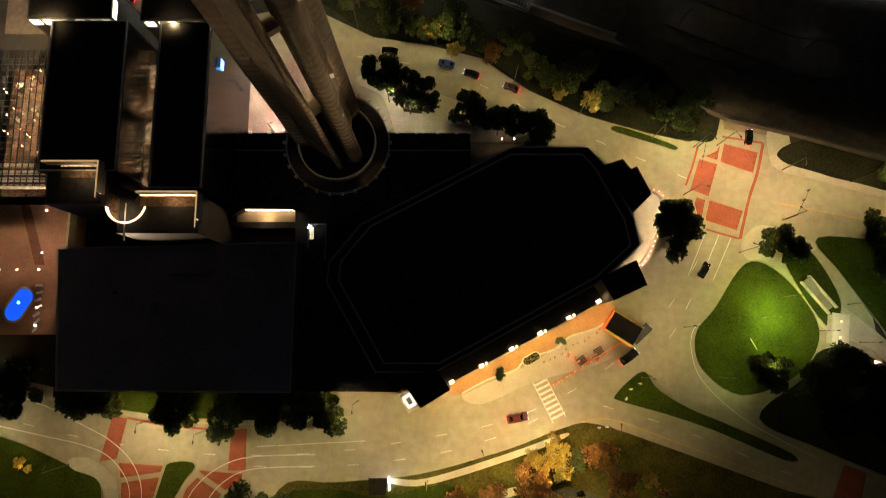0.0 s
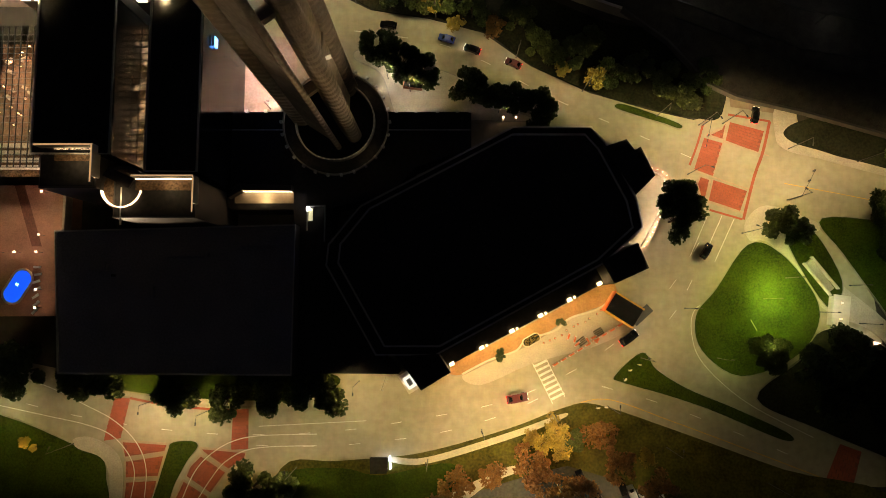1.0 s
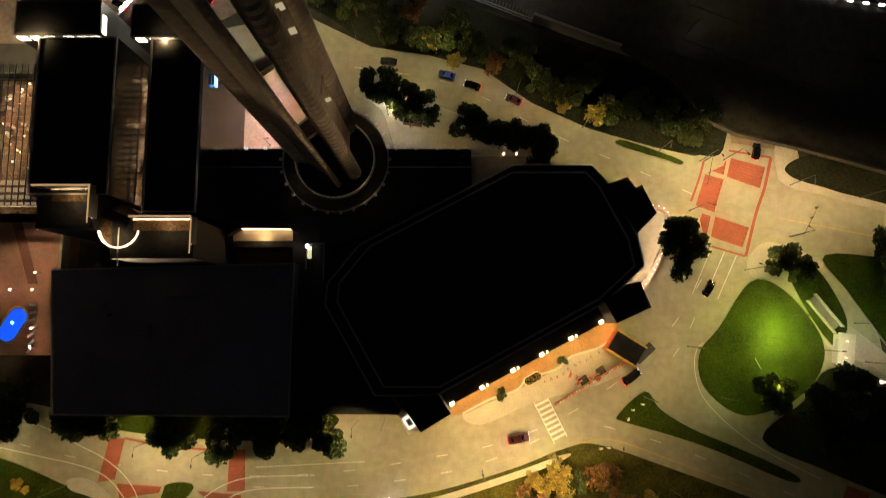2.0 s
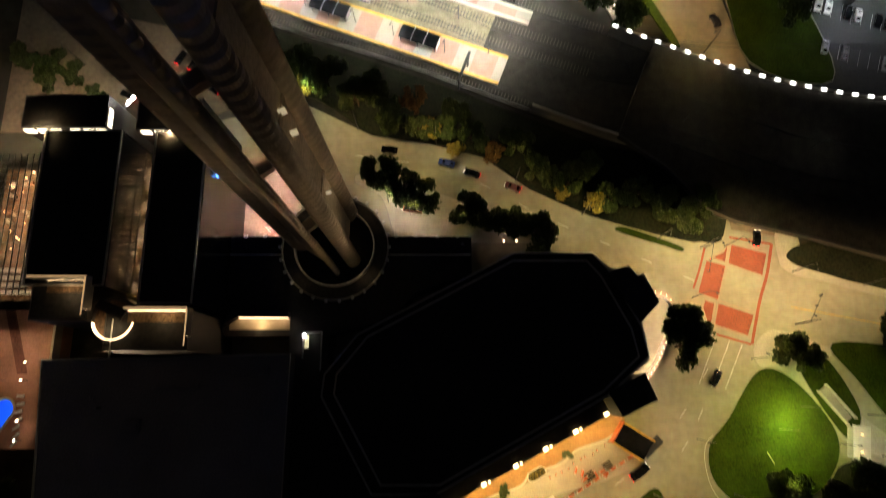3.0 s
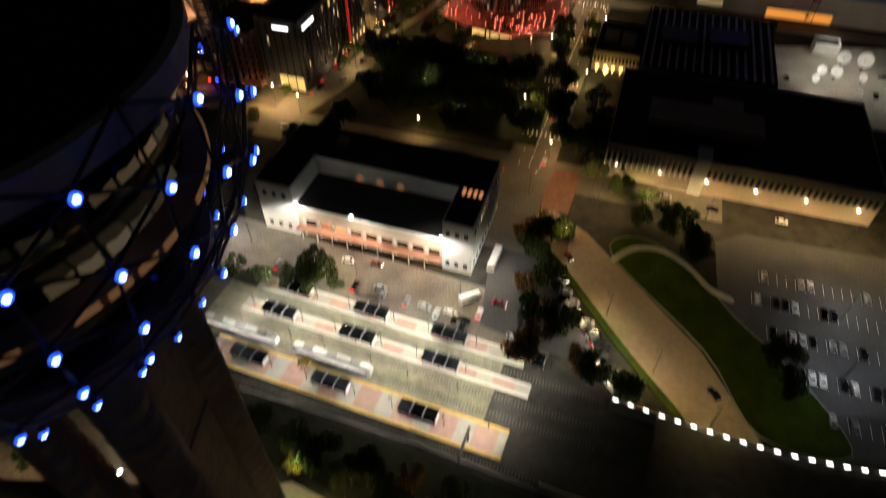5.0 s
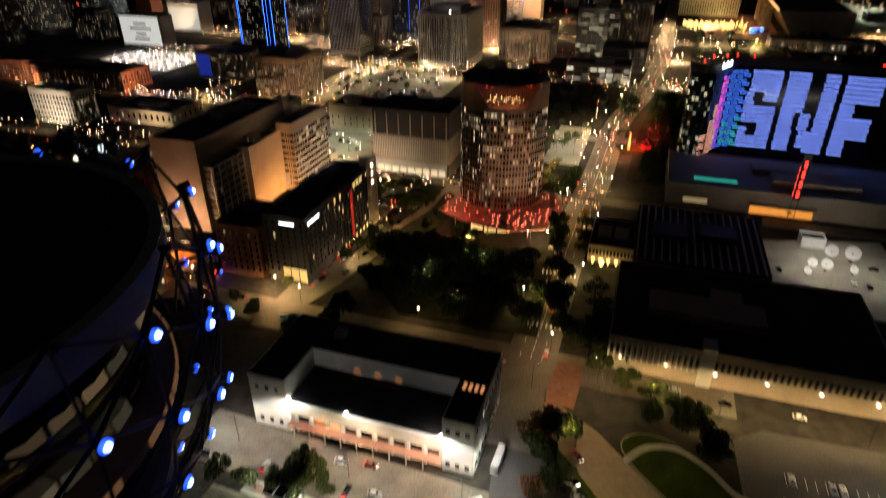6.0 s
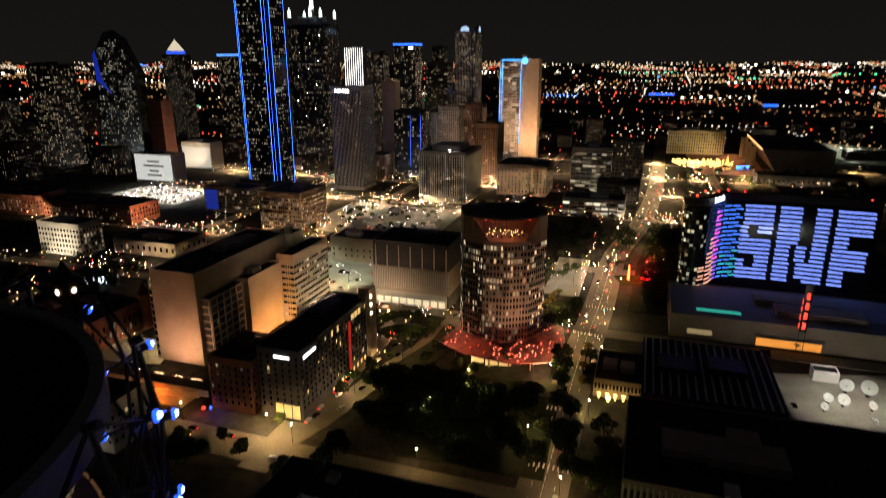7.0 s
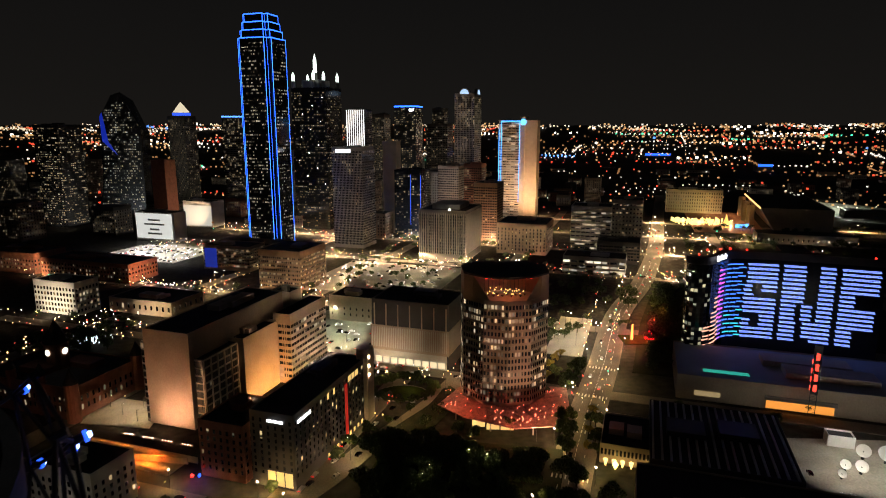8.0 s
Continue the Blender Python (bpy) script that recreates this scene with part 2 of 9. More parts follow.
    def mesh(self, name, material, smooth=False):
        me = bpy.data.meshes.new(name)
        me.from_pydata(self.v, [], self.f)
        me.materials.append(material)
        me.validate()
        bm = bmesh.new()
        bm.from_mesh(me)
        bmesh.ops.recalc_face_normals(bm, faces=bm.faces)
        bm.to_mesh(me)
        bm.free()
        if smooth:
            me.polygons.foreach_set("use_smooth", [True] * len(me.polygons))
        return me


def part(name, shape, material, parent=None, label="", smooth=False, kind=""):
    me = shape if isinstance(shape, bpy.types.Mesh) else shape.mesh(name, material, smooth)
    ob = new(name, me)
    ob.parent = parent
    return tagged(ob, label, kind=kind)


def thing(name, label, category, x=0.0, y=0.0, z=0.0, turn=0.0, group=""):
    ob = new(name)
    ob.matrix_basis = pose(x, y, z, 0, 0, turn)
    return tagged(ob, label, category, group)


def setting(name, shape, material, label, category=""):
    return tagged(new(name, shape.mesh(name, material)), label, category or name.split("_")[0], kind="structure")


def smooth_line(pts, steps=6, closed=False):
    """A Catmull-Rom line through a few plan points."""
    n, out = len(pts), []
    for i in range(n if closed else n - 1):
        if closed:
            p = [pts[(i + k) % n] for k in (-1, 0, 1, 2)]
        else:
            p = [pts[min(max(i + k, 0), n - 1)] for k in (-1, 0, 1, 2)]
        for s in range(steps):
            t = s / steps
            out.append(tuple(0.5 * (2 * p[1][a] + (p[2][a] - p[0][a]) * t + (2 * p[0][a] - 5 * p[1][a] + 4 * p[2][a] - p[3][a]) * t * t
                                    + (3 * p[1][a] - p[0][a] - 3 * p[2][a] + p[3][a]) * t ** 3) for a in (0, 1)))
    if not closed:
        out.append(tuple(pts[-1]))
    return out


def along(pts, gap, start=0.0):
    """Points and headings every gap metres along a line."""
    out, left = [], start
    for a, b in zip(pts, pts[1:]):
        d = math.hypot(b[0] - a[0], b[1] - a[1])
        while left < d:
            q = left / d
            out.append((a[0] + (b[0] - a[0]) * q, a[1] + (b[1] - a[1]) * q, math.degrees(math.atan2(b[1] - a[1], b[0] - a[0]))))
            left += gap
        left -= d
    return out


def patch(name, pts, z, material, label, closed_smooth=True, kerb=True, steps=5):
    """A raised bed or lawn with its kerb."""
    line = smooth_line(pts, steps, True) if closed_smooth else pts
    ob = setting(name, Shape().prism(line, -0.2, z), material, label)
    if kerb:
        area = sum(a[0] * b[1] - b[0] * a[1] for a, b in zip(line, line[1:] + line[:1]))
        w = 0.3 if area < 0 else -0.3
        part("kerb", Shape().ribbon(line + [line[0]], 0, w, -0.2, z + 0.03), KERB, ob)
    return ob

# ---- ground ----
def ground_height(r):
    """Level round the place; the far country, drawn nearer than it is, rises to eye level at the horizon."""
    if r < 1500:
        return -0.25
    q = (r - 1500) / 3400
    return -0.25 + 158 * (1 - r / (1500 + (r - 1500) / (1.0001 - q)))


gs = Shape()
RADII = [0, 60, 120, 200, 300, 450, 650, 900, 1200, 1500, 1800, 2200, 2600, 3000, 3400, 3800, 4200, 4500, 4700, 4860]
SEG = 96
gs.v.append((0, 0, -0.25))
for r in RADII[1:]:
    gs.v += [(r * math.cos(2 * math.pi * i / SEG), r * math.sin(2 * math.pi * i / SEG), ground_height(r)) for i in range(SEG)]
gs.f += [(0, 1 + i, 1 + (i + 1) % SEG) for i in range(SEG)]
for k in range(len(RADII) - 2):
    p, q = 1 + k * SEG, 1 + (k + 1) * SEG
    gs.f += [(p + i, q + i, q + (i + 1) % SEG, p + (i + 1) % SEG) for i in range(SEG)]
setting("ground", gs, CITY, "dark open city ground that reaches the horizon")

# the hotel's ring road: one wide sheet of concrete
RING = [(-135, -5), (-100, -12), (-60, -8), (-60, 40), (-75, 88), (-40, 96), (-20, 86), (-4, 83.5), (11, 79.5), (24, 70), (40, 62.5), (57, 57.5),
        (68, 55), (76, 56.5), (76.5, 62.5), (96, 58.6), (97, 49), (112, 44), (150, 33), (150, 12), (112, 26), (120, -42), (86, -42), (62, -30), (42, -23), (31, -24),
        (17, -29), (-6, -35), (-27, -38), (-42, -41), (-70, -52), (-96, -46), (-135, -30)]
setting("road_ring", Shape().prism(RING, -0.2, 0.0), CONCRETE, "wide pale concrete road ring round the hotel, lit by street lamps", "road")

# lawns and beds
patch("lawn_oval", [(81.5, 21), (90, 18.6), (98.5, 7.5), (98.8, -1), (92, -9), (78, -13.7), (68, -7), (66.8, 2), (72.4, 9)], 0.15, GRASS, "mown green oval lawn lit by floodlights beside the road")
patch("lawn_isle", [(52.3, -7.6), (56, -12), (64, -17), (76, -22), (90, -28.5), (88, -30), (70, -22.5), (58, -18.5), (46.8, -15.3), (45, -13.6)], 0.15, GRASS, "small green traffic island with signs")
patch("lawn_park", [(101.5, 28), (107, 18), (117, 3), (126, -12), (150, -12), (150, 26), (125, 26.6)], 0.15, GRASS, "green park lawn under dark oaks")
patch("lawn_gore", [(91.5, 23), (98.5, 25), (106, 11), (101.5, 4.5)], 0.15, GRASS, "narrow green lawn wedge between two paths")
patch("bank_east", [(100, -2), (113, -4), (140, -28), (140, -48), (118, -36), (98, -27.5), (82, -19.5), (94, -9.5)], 0.16, SOIL, "dark unlit planted bank beside the road")
patch("lawn_south", [(-42, -37.2), (-27, -35.4), (-6, -33.4), (17, -27.2), (31, -22), (40, -21), (60, -27.5), (88, -37.5), (120, -48), (120, -90), (-30, -90), (-46, -60)], 0.15, SLOPE,
      "dark planted slope with grass and autumn trees", kerb=False)
setting("car_park_south", Shape().prism([(-4, -48), (5.6, -44), (20.8, -39.4), (32, -36.6), (44, -40), (58, -46), (62, -64), (-4, -64)], -0.2, 0.27), ASPHALT, "small asphalt car park below the slope", "parking")
bay_l = Shape()
for i in range(14):
    bay_l.box(-0.08, 0.08, -2.4, 2.4, 0.27, 0.285, 24, (30 + 2.9 * i, -42.5 - 0.9 * i))
setting("marking_bays_south", bay_l, PAINT, "white parking bay lines", "marking")
patch("path_lower", [(2, -43.6), (12, -38.8), (18, -36.6), (21, -37.4), (12, -41), (6, -45)], 0.3, WALKWAY, "pale path beside the car park", kerb=False)
patch("lawn_verge", [(-40, -38.2), (-26, -37.2), (-16, -39), (2, -36), (6, -44), (-20, -50), (-40, -46)], 0.2, GRASS, "green grass verge by the road", kerb=False)
patch("footpath_south", [(-14, -35.5), (-4, -36), (18, -29.6), (31, -24.6), (31, -23.4), (17, -28.2), (-4, -34.4), (-13, -34.4)], 0.24, WALKWAY, "pale concrete footpath along the slope", kerb=False)
patch("lawn_west", [(-140, -20), (-114.5, -24), (-95, -31.6), (-89, -34), (-87, -40), (-88, -60), (-140, -60)], 0.15, GRASS, "dark green lawn with a curved kerb")
patch("footpath_west", [(-96, -29.8), (-91, -29.5), (-84.6, -33.5), (-82.8, -40), (-83.5, -52), (-86, -52), (-86.2, -40), (-88.6, -34.6), (-94.8, -32.2)], 0.2, WALKWAY, "pale concrete corner walk", kerb=False)
patch("lawn_median", [(-71.4, -32.7), (-70.6, -30.9), (-67.5, -30.3), (-64.4, -30.6), (-63.8, -32), (-66, -34.9), (-68, -38.5), (-69.6, -42), (-71.6, -48), (-75.4, -48), (-73.4, -40)], 0.15, GRASS, "small green median lawn with a pale kerb")
patch("planting_strip", [(-94, -12.6), (-60, -13.2), (-30, -13), (-30, -17.5), (-50, -20), (-82, -17.6)], 0.15, GRASS, "green planting strip along the hotel wall", kerb=False)
patch("footpath_hotel", [(-100, -14.2), (-82, -17.8), (-52, -20.2), (-29, -17.6), (-29, -18.6), (-52, -21.4), (-82, -19), (-101, -15.4)], 0.17, WALKWAY, "pale pavement beside the hotel", kerb=False)
patch("verge_north", [(-36, 97), (-20, 86.5), (-4, 84), (11, 80), (24, 70.5), (40, 63), (57, 58), (68, 55.6), (76, 57), (76, 78), (48, 82), (25, 91), (-6, 103.5), (-30, 112), (-56, 120), (-72, 112)], 0.15, SOIL,
      "dark overgrown bank between road and railway", kerb=False)
patch("verge_bridge", [(47, 58.3), (54, 55.8), (60, 54), (64, 52.6), (64.6, 53.6), (59, 56), (49, 59.4)], 0.17, GRASS, "narrow grass strip between pavement and road", kerb=True)
patch("walk_bridge", [(90.2, 58), (90.2, 50), (91.4, 47.6), (95, 45.8), (102, 44.2), (112, 41.4), (140, 34.6), (140, 40), (112, 45), (100, 50), (96, 53), (95.6, 58)], 0.12, WALKWAY, "pale pavement round the planted corner", kerb=False)
patch("isle_west_lawn", [(92.6, 52), (93, 50), (95.9, 48.3), (102.5, 46.3), (112, 43.6), (140, 38.5), (140, 60), (112, 58), (97, 54.6)], 0.15, SOIL, "dark planted corner behind the bridge", kerb=False)
patch("walk_park", [(87, 31.5), (100, 27), (100.8, 25), (98, 22), (104, 12), (117, 0.6), (126, -12), (124, -13), (113, -2), (100.5, 4), (88, 20.6), (82, 22), (81, 27)], 0.12, WALKWAY, "pale park walk that forks at the lawn", kerb=False)
patch("terrace", [(2, -11), (16, -3.8), (31, 4.2), (43, 10.6), (46, 9), (44, 5.6), (33, 1.2), (24, -4.6), (13, -9.5), (4, -13.5)], 0.14, surface("tan_terrace_paving", (0.42, 0.23, 0.095), 0.8, vary=0.25, scale=0.3, fine=3), "terracotta paved terrace under the hotel's canopy lamps", kerb=True)
patch("entry_court", [(5, -13.6), (14, -9.6), (24, -5), (33, 0.8), (44, 5.2), (50, -0.5), (40, -6), (30, -8.6), (22, -11), (10, -16)], 0.02, WALKWAY, "pale drive in front of the hotel door", kerb=False)
patch("tower_court", [(-13.5, 58), (-17, 68), (-24, 72), (-22, 74.5), (-6, 70.5), (6, 66), (16, 59), (24, 55), (8, 55), (-12, 55)], 0.1, WALKWAY, "curved pale forecourt at the foot of the tower", kerb=True)
patch("west_court", [(-65, 55), (-65, 80), (-40, 78), (-40, 55)], 0.05, surface("pinkish_court_paving", (0.40, 0.31, 0.25), 0.8, vary=0.25, scale=0.15, fine=1.5), "terracotta court lit pink beside the hotel", closed_smooth=False, kerb=False)
patch("pool_deck", [(-140, 2), (-97, 2), (-97, 36), (-140, 36)], 4.9, TERRA, "terracotta pool deck on a raised roof terrace", closed_smooth=False, kerb=False)

# street crossing with brick panels
def bricks(name, pts, label, course=1.0, deep=0.5):
    """A paved panel of separate pavers over its joints; the corners go round the panel."""
    ob = setting(name, Shape().prism(pts, -0.1, 0.012), JOINT, label, "paving")
    a, b, c, d = (Vector(p) for p in pts)
    nu, nv = max(2, int((b - a).length / course)), max(2, int((d - a).length / deep))
    me = None
    for i in range(nv):
        for j in range(nu):
            off = 0.5 * (i % 2)
            u0, u1 = max(0, (j - off + 0.04) / nu), min(1, (j + 1 - off - 0.04) / nu)
            v = (i + 0.5) / nv
            p = (a.lerp(b, (u0 + u1) / 2)).lerp(d.lerp(c, (u0 + u1) / 2), v)
            if me is None:
                w, h = (b - a).length / nu * 0.94, (d - a).length / nv * 0.92
                me = Shape().prism([(-w / 2, -h / 2), (w / 2, -h / 2), (w / 2, h / 2), (-w / 2, h / 2)], 0.0, 0.03, 0).mesh("paver", PAVER)
            e = part("paver", me, PAVER, ob)
            e.matrix_basis = pose(p.x, p.y, 0.004, 0, 0, math.degrees(math.atan2(b.y - a.y, b.x - a.x))) @ Matrix.Diagonal(((u1 - u0) * nu / 0.92, 1, 1, 1))
    return ob


bricks("paving_north", [(76.6, 49.3), (85.3, 46.0), (87.1, 51.9), (78.0, 54.4)], "red brick crossing panel", 1.25, 0.7)
bricks("paving_west", [(67.8, 41.4), (72.8, 39.5), (75.7, 48.6), (70.8, 50.0)], "red brick crossing panel", 1.1, 0.8)
bricks("paving_south", [(71.4, 32.9), (79.7, 30.0), (81.8, 35.4), (72.9, 38.4)], "red brick crossing panel", 1.2, 0.7)
bricks("paving_left", [(-88.2, -30.3), (-83.9, -29.6), (-81.9, -19.5), (-85.8, -19.2)], "red brick crossing band", 1.1, 1.0)
bricks("paving_right", [(-55.1, -32.6), (-50.6, -32.4), (-50.8, -22.1), (-54.8, -22.4)], "red brick crossing band", 1.1, 1.0)
bricks("paving_ramp", [(103.1, -31.1), (108.6, -33.1), (105.5, -43.1), (98.5, -41.0)], "red brick band across the ramp road", 1.2, 1.0)


def inside(x, y, poly):
    hit = False
    for (xa, ya), (xb, yb) in zip(poly, poly[1:] + poly[:1]):
        if (ya > y) != (yb > y) and x < xa + (y - ya) / (yb - ya) * (xb - xa):
            hit = not hit
    return hit


def brick_fan(name, poly, label, turn=0, w=1.3, h=1.0):
    """Pavers in courses that fill an uneven outline, with a pale border round it."""
    ob = setting(name, Shape().prism(poly, -0.1, 0.012), JOINT, label, "paving")
    me = Shape().box(-w * 0.48, w * 0.48, -h * 0.47, h * 0.47, 0.0, 0.03).mesh("paver", PAVER)
    c, q = math.cos(radians(turn)), math.sin(radians(turn))
    mx, my = sum(p[0] for p in poly) / len(poly), sum(p[1] for p in poly) / len(poly)
    for i in range(-16, 17):
        for j in range(-16, 17):
            u, v = (j + 0.5 * (i % 2)) * w, i * h
            if all(inside(mx + c * (u + du) - q * (v + dv), my + q * (u + du) + c * (v + dv), poly) for du in (-w / 2, w / 2) for dv in (-h / 2, h / 2)):
                part("paver", me, PAVER, ob).matrix_basis = pose(mx + c * u - q * v, my + q * u + c * v, 0.004, 0, 0, turn)
    part("border", Shape().ribbon(poly + [poly[0]], -0.3, 0.3, 0.0, 0.04), BORDER, ob, "pale border course")


brick_fan("paving_corner", [(69.2, 33.5), (70.6, 33.1), (72.0, 38.5), (69.4, 39.5), (68.4, 37.4)], "red brick corner panel beside the crossing", -15, 0.9, 0.7)
brick_fan("paving_corner_north", [(71.8, 50.8), (75.9, 49.5), (77.2, 54.4), (75.6, 52.6)], "red brick corner panel beside the crossing", -15, 0.9, 0.7)
brick_fan("paving_fan_north", [(-83.6, -30.3), (-71.8, -31.1), (-72.3, -33.2), (-82.6, -34.6)], "red brick panel of the fan crossing", -4)
brick_fan("paving_fan_middle", [(-82.5, -35.3), (-72.5, -33.9), (-73.7, -39.4), (-82.2, -39.8)], "red brick panel of the fan crossing", 2)
brick_fan("paving_fan", [(-82.2, -40.6), (-73.9, -40.2), (-75.6, -48), (-82.6, -48)], "dull red brick panel of the fan crossing", 2)
brick_fan("paving_fan_east", [(-63.2, -32.1), (-55.2, -32.8), (-51.2, -33.2), (-51.4, -34.8), (-55.6, -37.6), (-62.2, -33.4)], "red brick panel of the fan crossing", -28)
brick_fan("paving_fan_south", [(-62.9, -33.9), (-56.2, -38.2), (-59.2, -42.6), (-60.2, -43.6), (-66.6, -39.4), (-65.6, -36.6)], "red brick panel of the fan crossing", 52)
brick_fan("paving_fan_ramp", [(-67.2, -40.2), (-60.6, -44.2), (-61.6, -49), (-71, -49)], "red brick panel of the fan crossing", 62)
rib = Shape()
rib.ribbon(smooth_line([(88.8, 54.6), (86.6, 46.3), (83.8, 39), (80.5, 27.7)]), -0.4, 0.4, -0.05, 0.02)
rib.ribbon([(71.5, 30.3), (80.3, 27.7)], -0.28, 0.28, -0.05, 0.02)
rib.ribbon([(77.6, 56.5), (88.8, 54.6)], -0.3, 0.3, -0.05, 0.02)
rib.ribbon(smooth_line([(66.6, 42.5), (68.8, 48), (70.6, 53.6)]), -0.3, 0.3, -0.05, 0.02)
rib.ribbon(smooth_line([(-81.9, -19.4), (-71.5, -21.3), (-61.1, -22.2), (-54.8, -22.5)]), -0.3, 0.3, -0.05, 0.02)
setting("paving_border", rib, PAVER, "red brick border band of the crossing", "paving")
pale = Shape()
pale.ribbon([(76.1, 49.2), (88.2, 45.2)], -0.35, 0.0, -0.05, 0.016)
pale.ribbon([(76.0, 49.4), (77.7, 55.0)], -0.35, 0.0, -0.05, 0.016)
pale.ribbon([(72.9, 39.2), (76.1, 48.9)], 0.0, 0.35, -0.05, 0.016)
pale.ribbon([(67.4, 41.0), (82.6, 35.6)], 0.0, 0.35, -0.05, 0.016)
pale.ribbon([(71.0, 32.6), (72.6, 38.6)], -0.35, 0.0, -0.05, 0.016)
pale.ribbon([(71.2, 32.3), (80.6, 29.2)], 0.0, 0.6, -0.05, 0.016)
setting("paving_edging", pale, BORDER, "pale edging courses between the brick panels", "paving")

# painted lines
def dashes(name, pts, long, gap, width, material, label):
    line = smooth_line(pts, 8)
    ob = setting(name, Shape().ribbon(line[:2], 0, width, 0.0, 0.009), material, label, "marking")
    sh = Shape()
    for x, y, a in along(line, long + gap, 1.0):
        sh.box(-long / 2, long / 2, -width / 2, width / 2, 0.002, 0.012, a, (x, y))
    part("dash", sh, material, ob, kind="stuff")


dashes("marking_south", [(-120, -18), (-92, -24.6), (-60, -28.5), (-30, -28), (-5, -24.5), (15, -20.4), (32, -13.5), (48, -3), (60, 9), (70, 24)], 3.0, 9.0, 0.16, PAINT, "white dashed lane line")
dashes("marking_south_b", [(-48, -31.5), (-28, -31.5), (-4, -28.8), (14, -24.2), (28, -18)], 3.0, 9.0, 0.16, PAINT, "white dashed lane line")
dashes("marking_ramp", [(42, -16.5), (56, -20.5), (72, -26.5), (95, -36)], 3.0, 9.0, 0.16, PAINT, "white dashed lane line")
dashes("marking_north", [(-24, 80), (-2, 76.6), (12, 71), (28, 62), (48, 53), (66, 45)], 3.0, 9.0, 0.16, PAINT, "white dashed lane line")
dashes("marking_exit", [(74, 27), (68.5, 16), (62, 4), (56, -3)], 3.0, 6.0, 0.16, PAINT, "white dashed lane line")
solid = Shape()
for dx in (-3.2, 0.2, 3.4):
    solid.ribbon([(74.6 + dx, 28.8 - dx * 0.3), (69 + dx, 17 - dx * 0.2)], -0.08, 0.08, 0.0, 0.012)
solid.ribbon(smooth_line([(80, 20), (73, 8.5), (66.2, 4), (65, -3), (68, -11), (79, -21), (96, -30)]), 0.5, 0.66, 0.0, 0.012)
solid.ribbon([(-48, -26.6), (-20, -25.2)], -0.08, 0.08, 0.0, 0.012)
solid.ribbon(smooth_line([(-120, -20.4), (-103, -24), (-93.3, -26.1), (-86.6, -28.7), (-81.9, -33.3), (-79.9, -38.3), (-80.6, -44.9), (-81.4, -50)]), -0.1, 0.1, 0.0, 0.045)
solid.ribbon(smooth_line([(-118, -11.5), (-102.8, -16.7), (-93.6, -21.1), (-86, -25), (-79.9, -30.5), (-76.9, -37.6), (-77.4, -48)]), -0.1, 0.1, 0.0, 0.045)
solid.ribbon(smooth_line([(-32.9, -28.6), (-47.6, -29), (-54.9, -30.5), (-60.7, -34), (-64.8, -39), (-68.4, -48)]), -0.1, 0.1, 0.0, 0.045)
solid.ribbon(smooth_line([(-32.9, -31.5), (-49, -32.2), (-56.2, -35.4), (-60.4, -40.4), (-65, -48)]), -0.1, 0.1, 0.0, 0.045)
setting("marking_solid", solid, PAINT, "solid white lane lines at the junctions", "marking")
yel = Shape()
yel.ribbon(smooth_line([(36, -21), (44, -20.4), (60, -26), (80, -33.4), (100, -41)]), 0.4, 0.6, 0.0, 0.012)
yel.ribbon(smooth_line([(92, 37.5), (110, 34), (150, 26)]), -0.1, 0.1, 0.0, 0.012)
setting("marking_yellow", yel, YELLOW, "yellow edge line", "marking")
zebra = setting("crosswalk", Shape().ribbon([(22.9, -9.2), (28.6, -20.8)], -0.1, 0.1, 0.0, 0.012), PAINT, "white ladder crosswalk in front of the hotel door", "marking")
part("edge_line", Shape().ribbon([(26.4, -7.8), (31.8, -19)], -0.1, 0.1, 0.0, 0.012), PAINT, zebra)
bar = Shape().box(-1.9, 1.9, -0.3, 0.3, 0.002, 0.014).mesh("stripe", PAINT)
for i in range(9):
    q = i / 8
    part("stripe", bar, PAINT, zebra).matrix_basis = pose(24.8 + 5.2 * q, -9.3 - 9.6 * q, 0, 0, 0, 26)

# ---- the hotel at the tower's foot ----
hotel = thing("hotel_podium", "low black-roofed hotel hall with faceted ends and raised roof seams", "hotel")
HALL = [(17.5, 49), (36.9, 49), (40.4, 45), (47.6, 31), (49, 24), (39.5, 15.4), (-1.9, -7), (-16.2, -7), (-28.5, 14.6), (-28, 19.6), (-20.4, 29)]
part("wall", Shape().prism(HALL, 0, 12.6), DARKWALL, hotel)
part("roof", Shape().prism(HALL, 12.6, 13.2), ROOF, hotel, "flat black membrane roof")
inner = [(x * 0.93 + 0.9, y * 0.93 + 1.5) for x, y in HALL]
part("raised_roof", Shape().prism(inner, 13.2, 13.9), ROOF, hotel)
part("seam", Shape().ribbon(inner + [inner[0]], -0.25, 0.25, 13.9, 14.1), SEAM, hotel, "grey roof edge flashing")
part("parapet", Shape().ribbon(HALL + [HALL[0]], -0.1, 0.35, 13.2, 13.65), SEAM, hotel)
for nm, pts, z in (("wing", [(40, 44), (45.5, 45.9), (47.5, 43.2), (49, 44), (52.4, 36.8), (47.6, 32)], 13.6), ("wing", [(38.6, 15.6), (47.5, 20), (50, 13.8), (41.6, 10)], 14.2),
                   ("wing", [(-11.5, -7.5), (-1.2, -6.8), (1.8, -11.3), (-5.3, -15.6), (-8, -11.8)], 13.4)):
    w = part(nm, Shape().prism(pts, 0, z), DARKWALL, hotel)
    part("wing_roof", Shape().prism(pts, z, z + 0.4), ROOF, w)
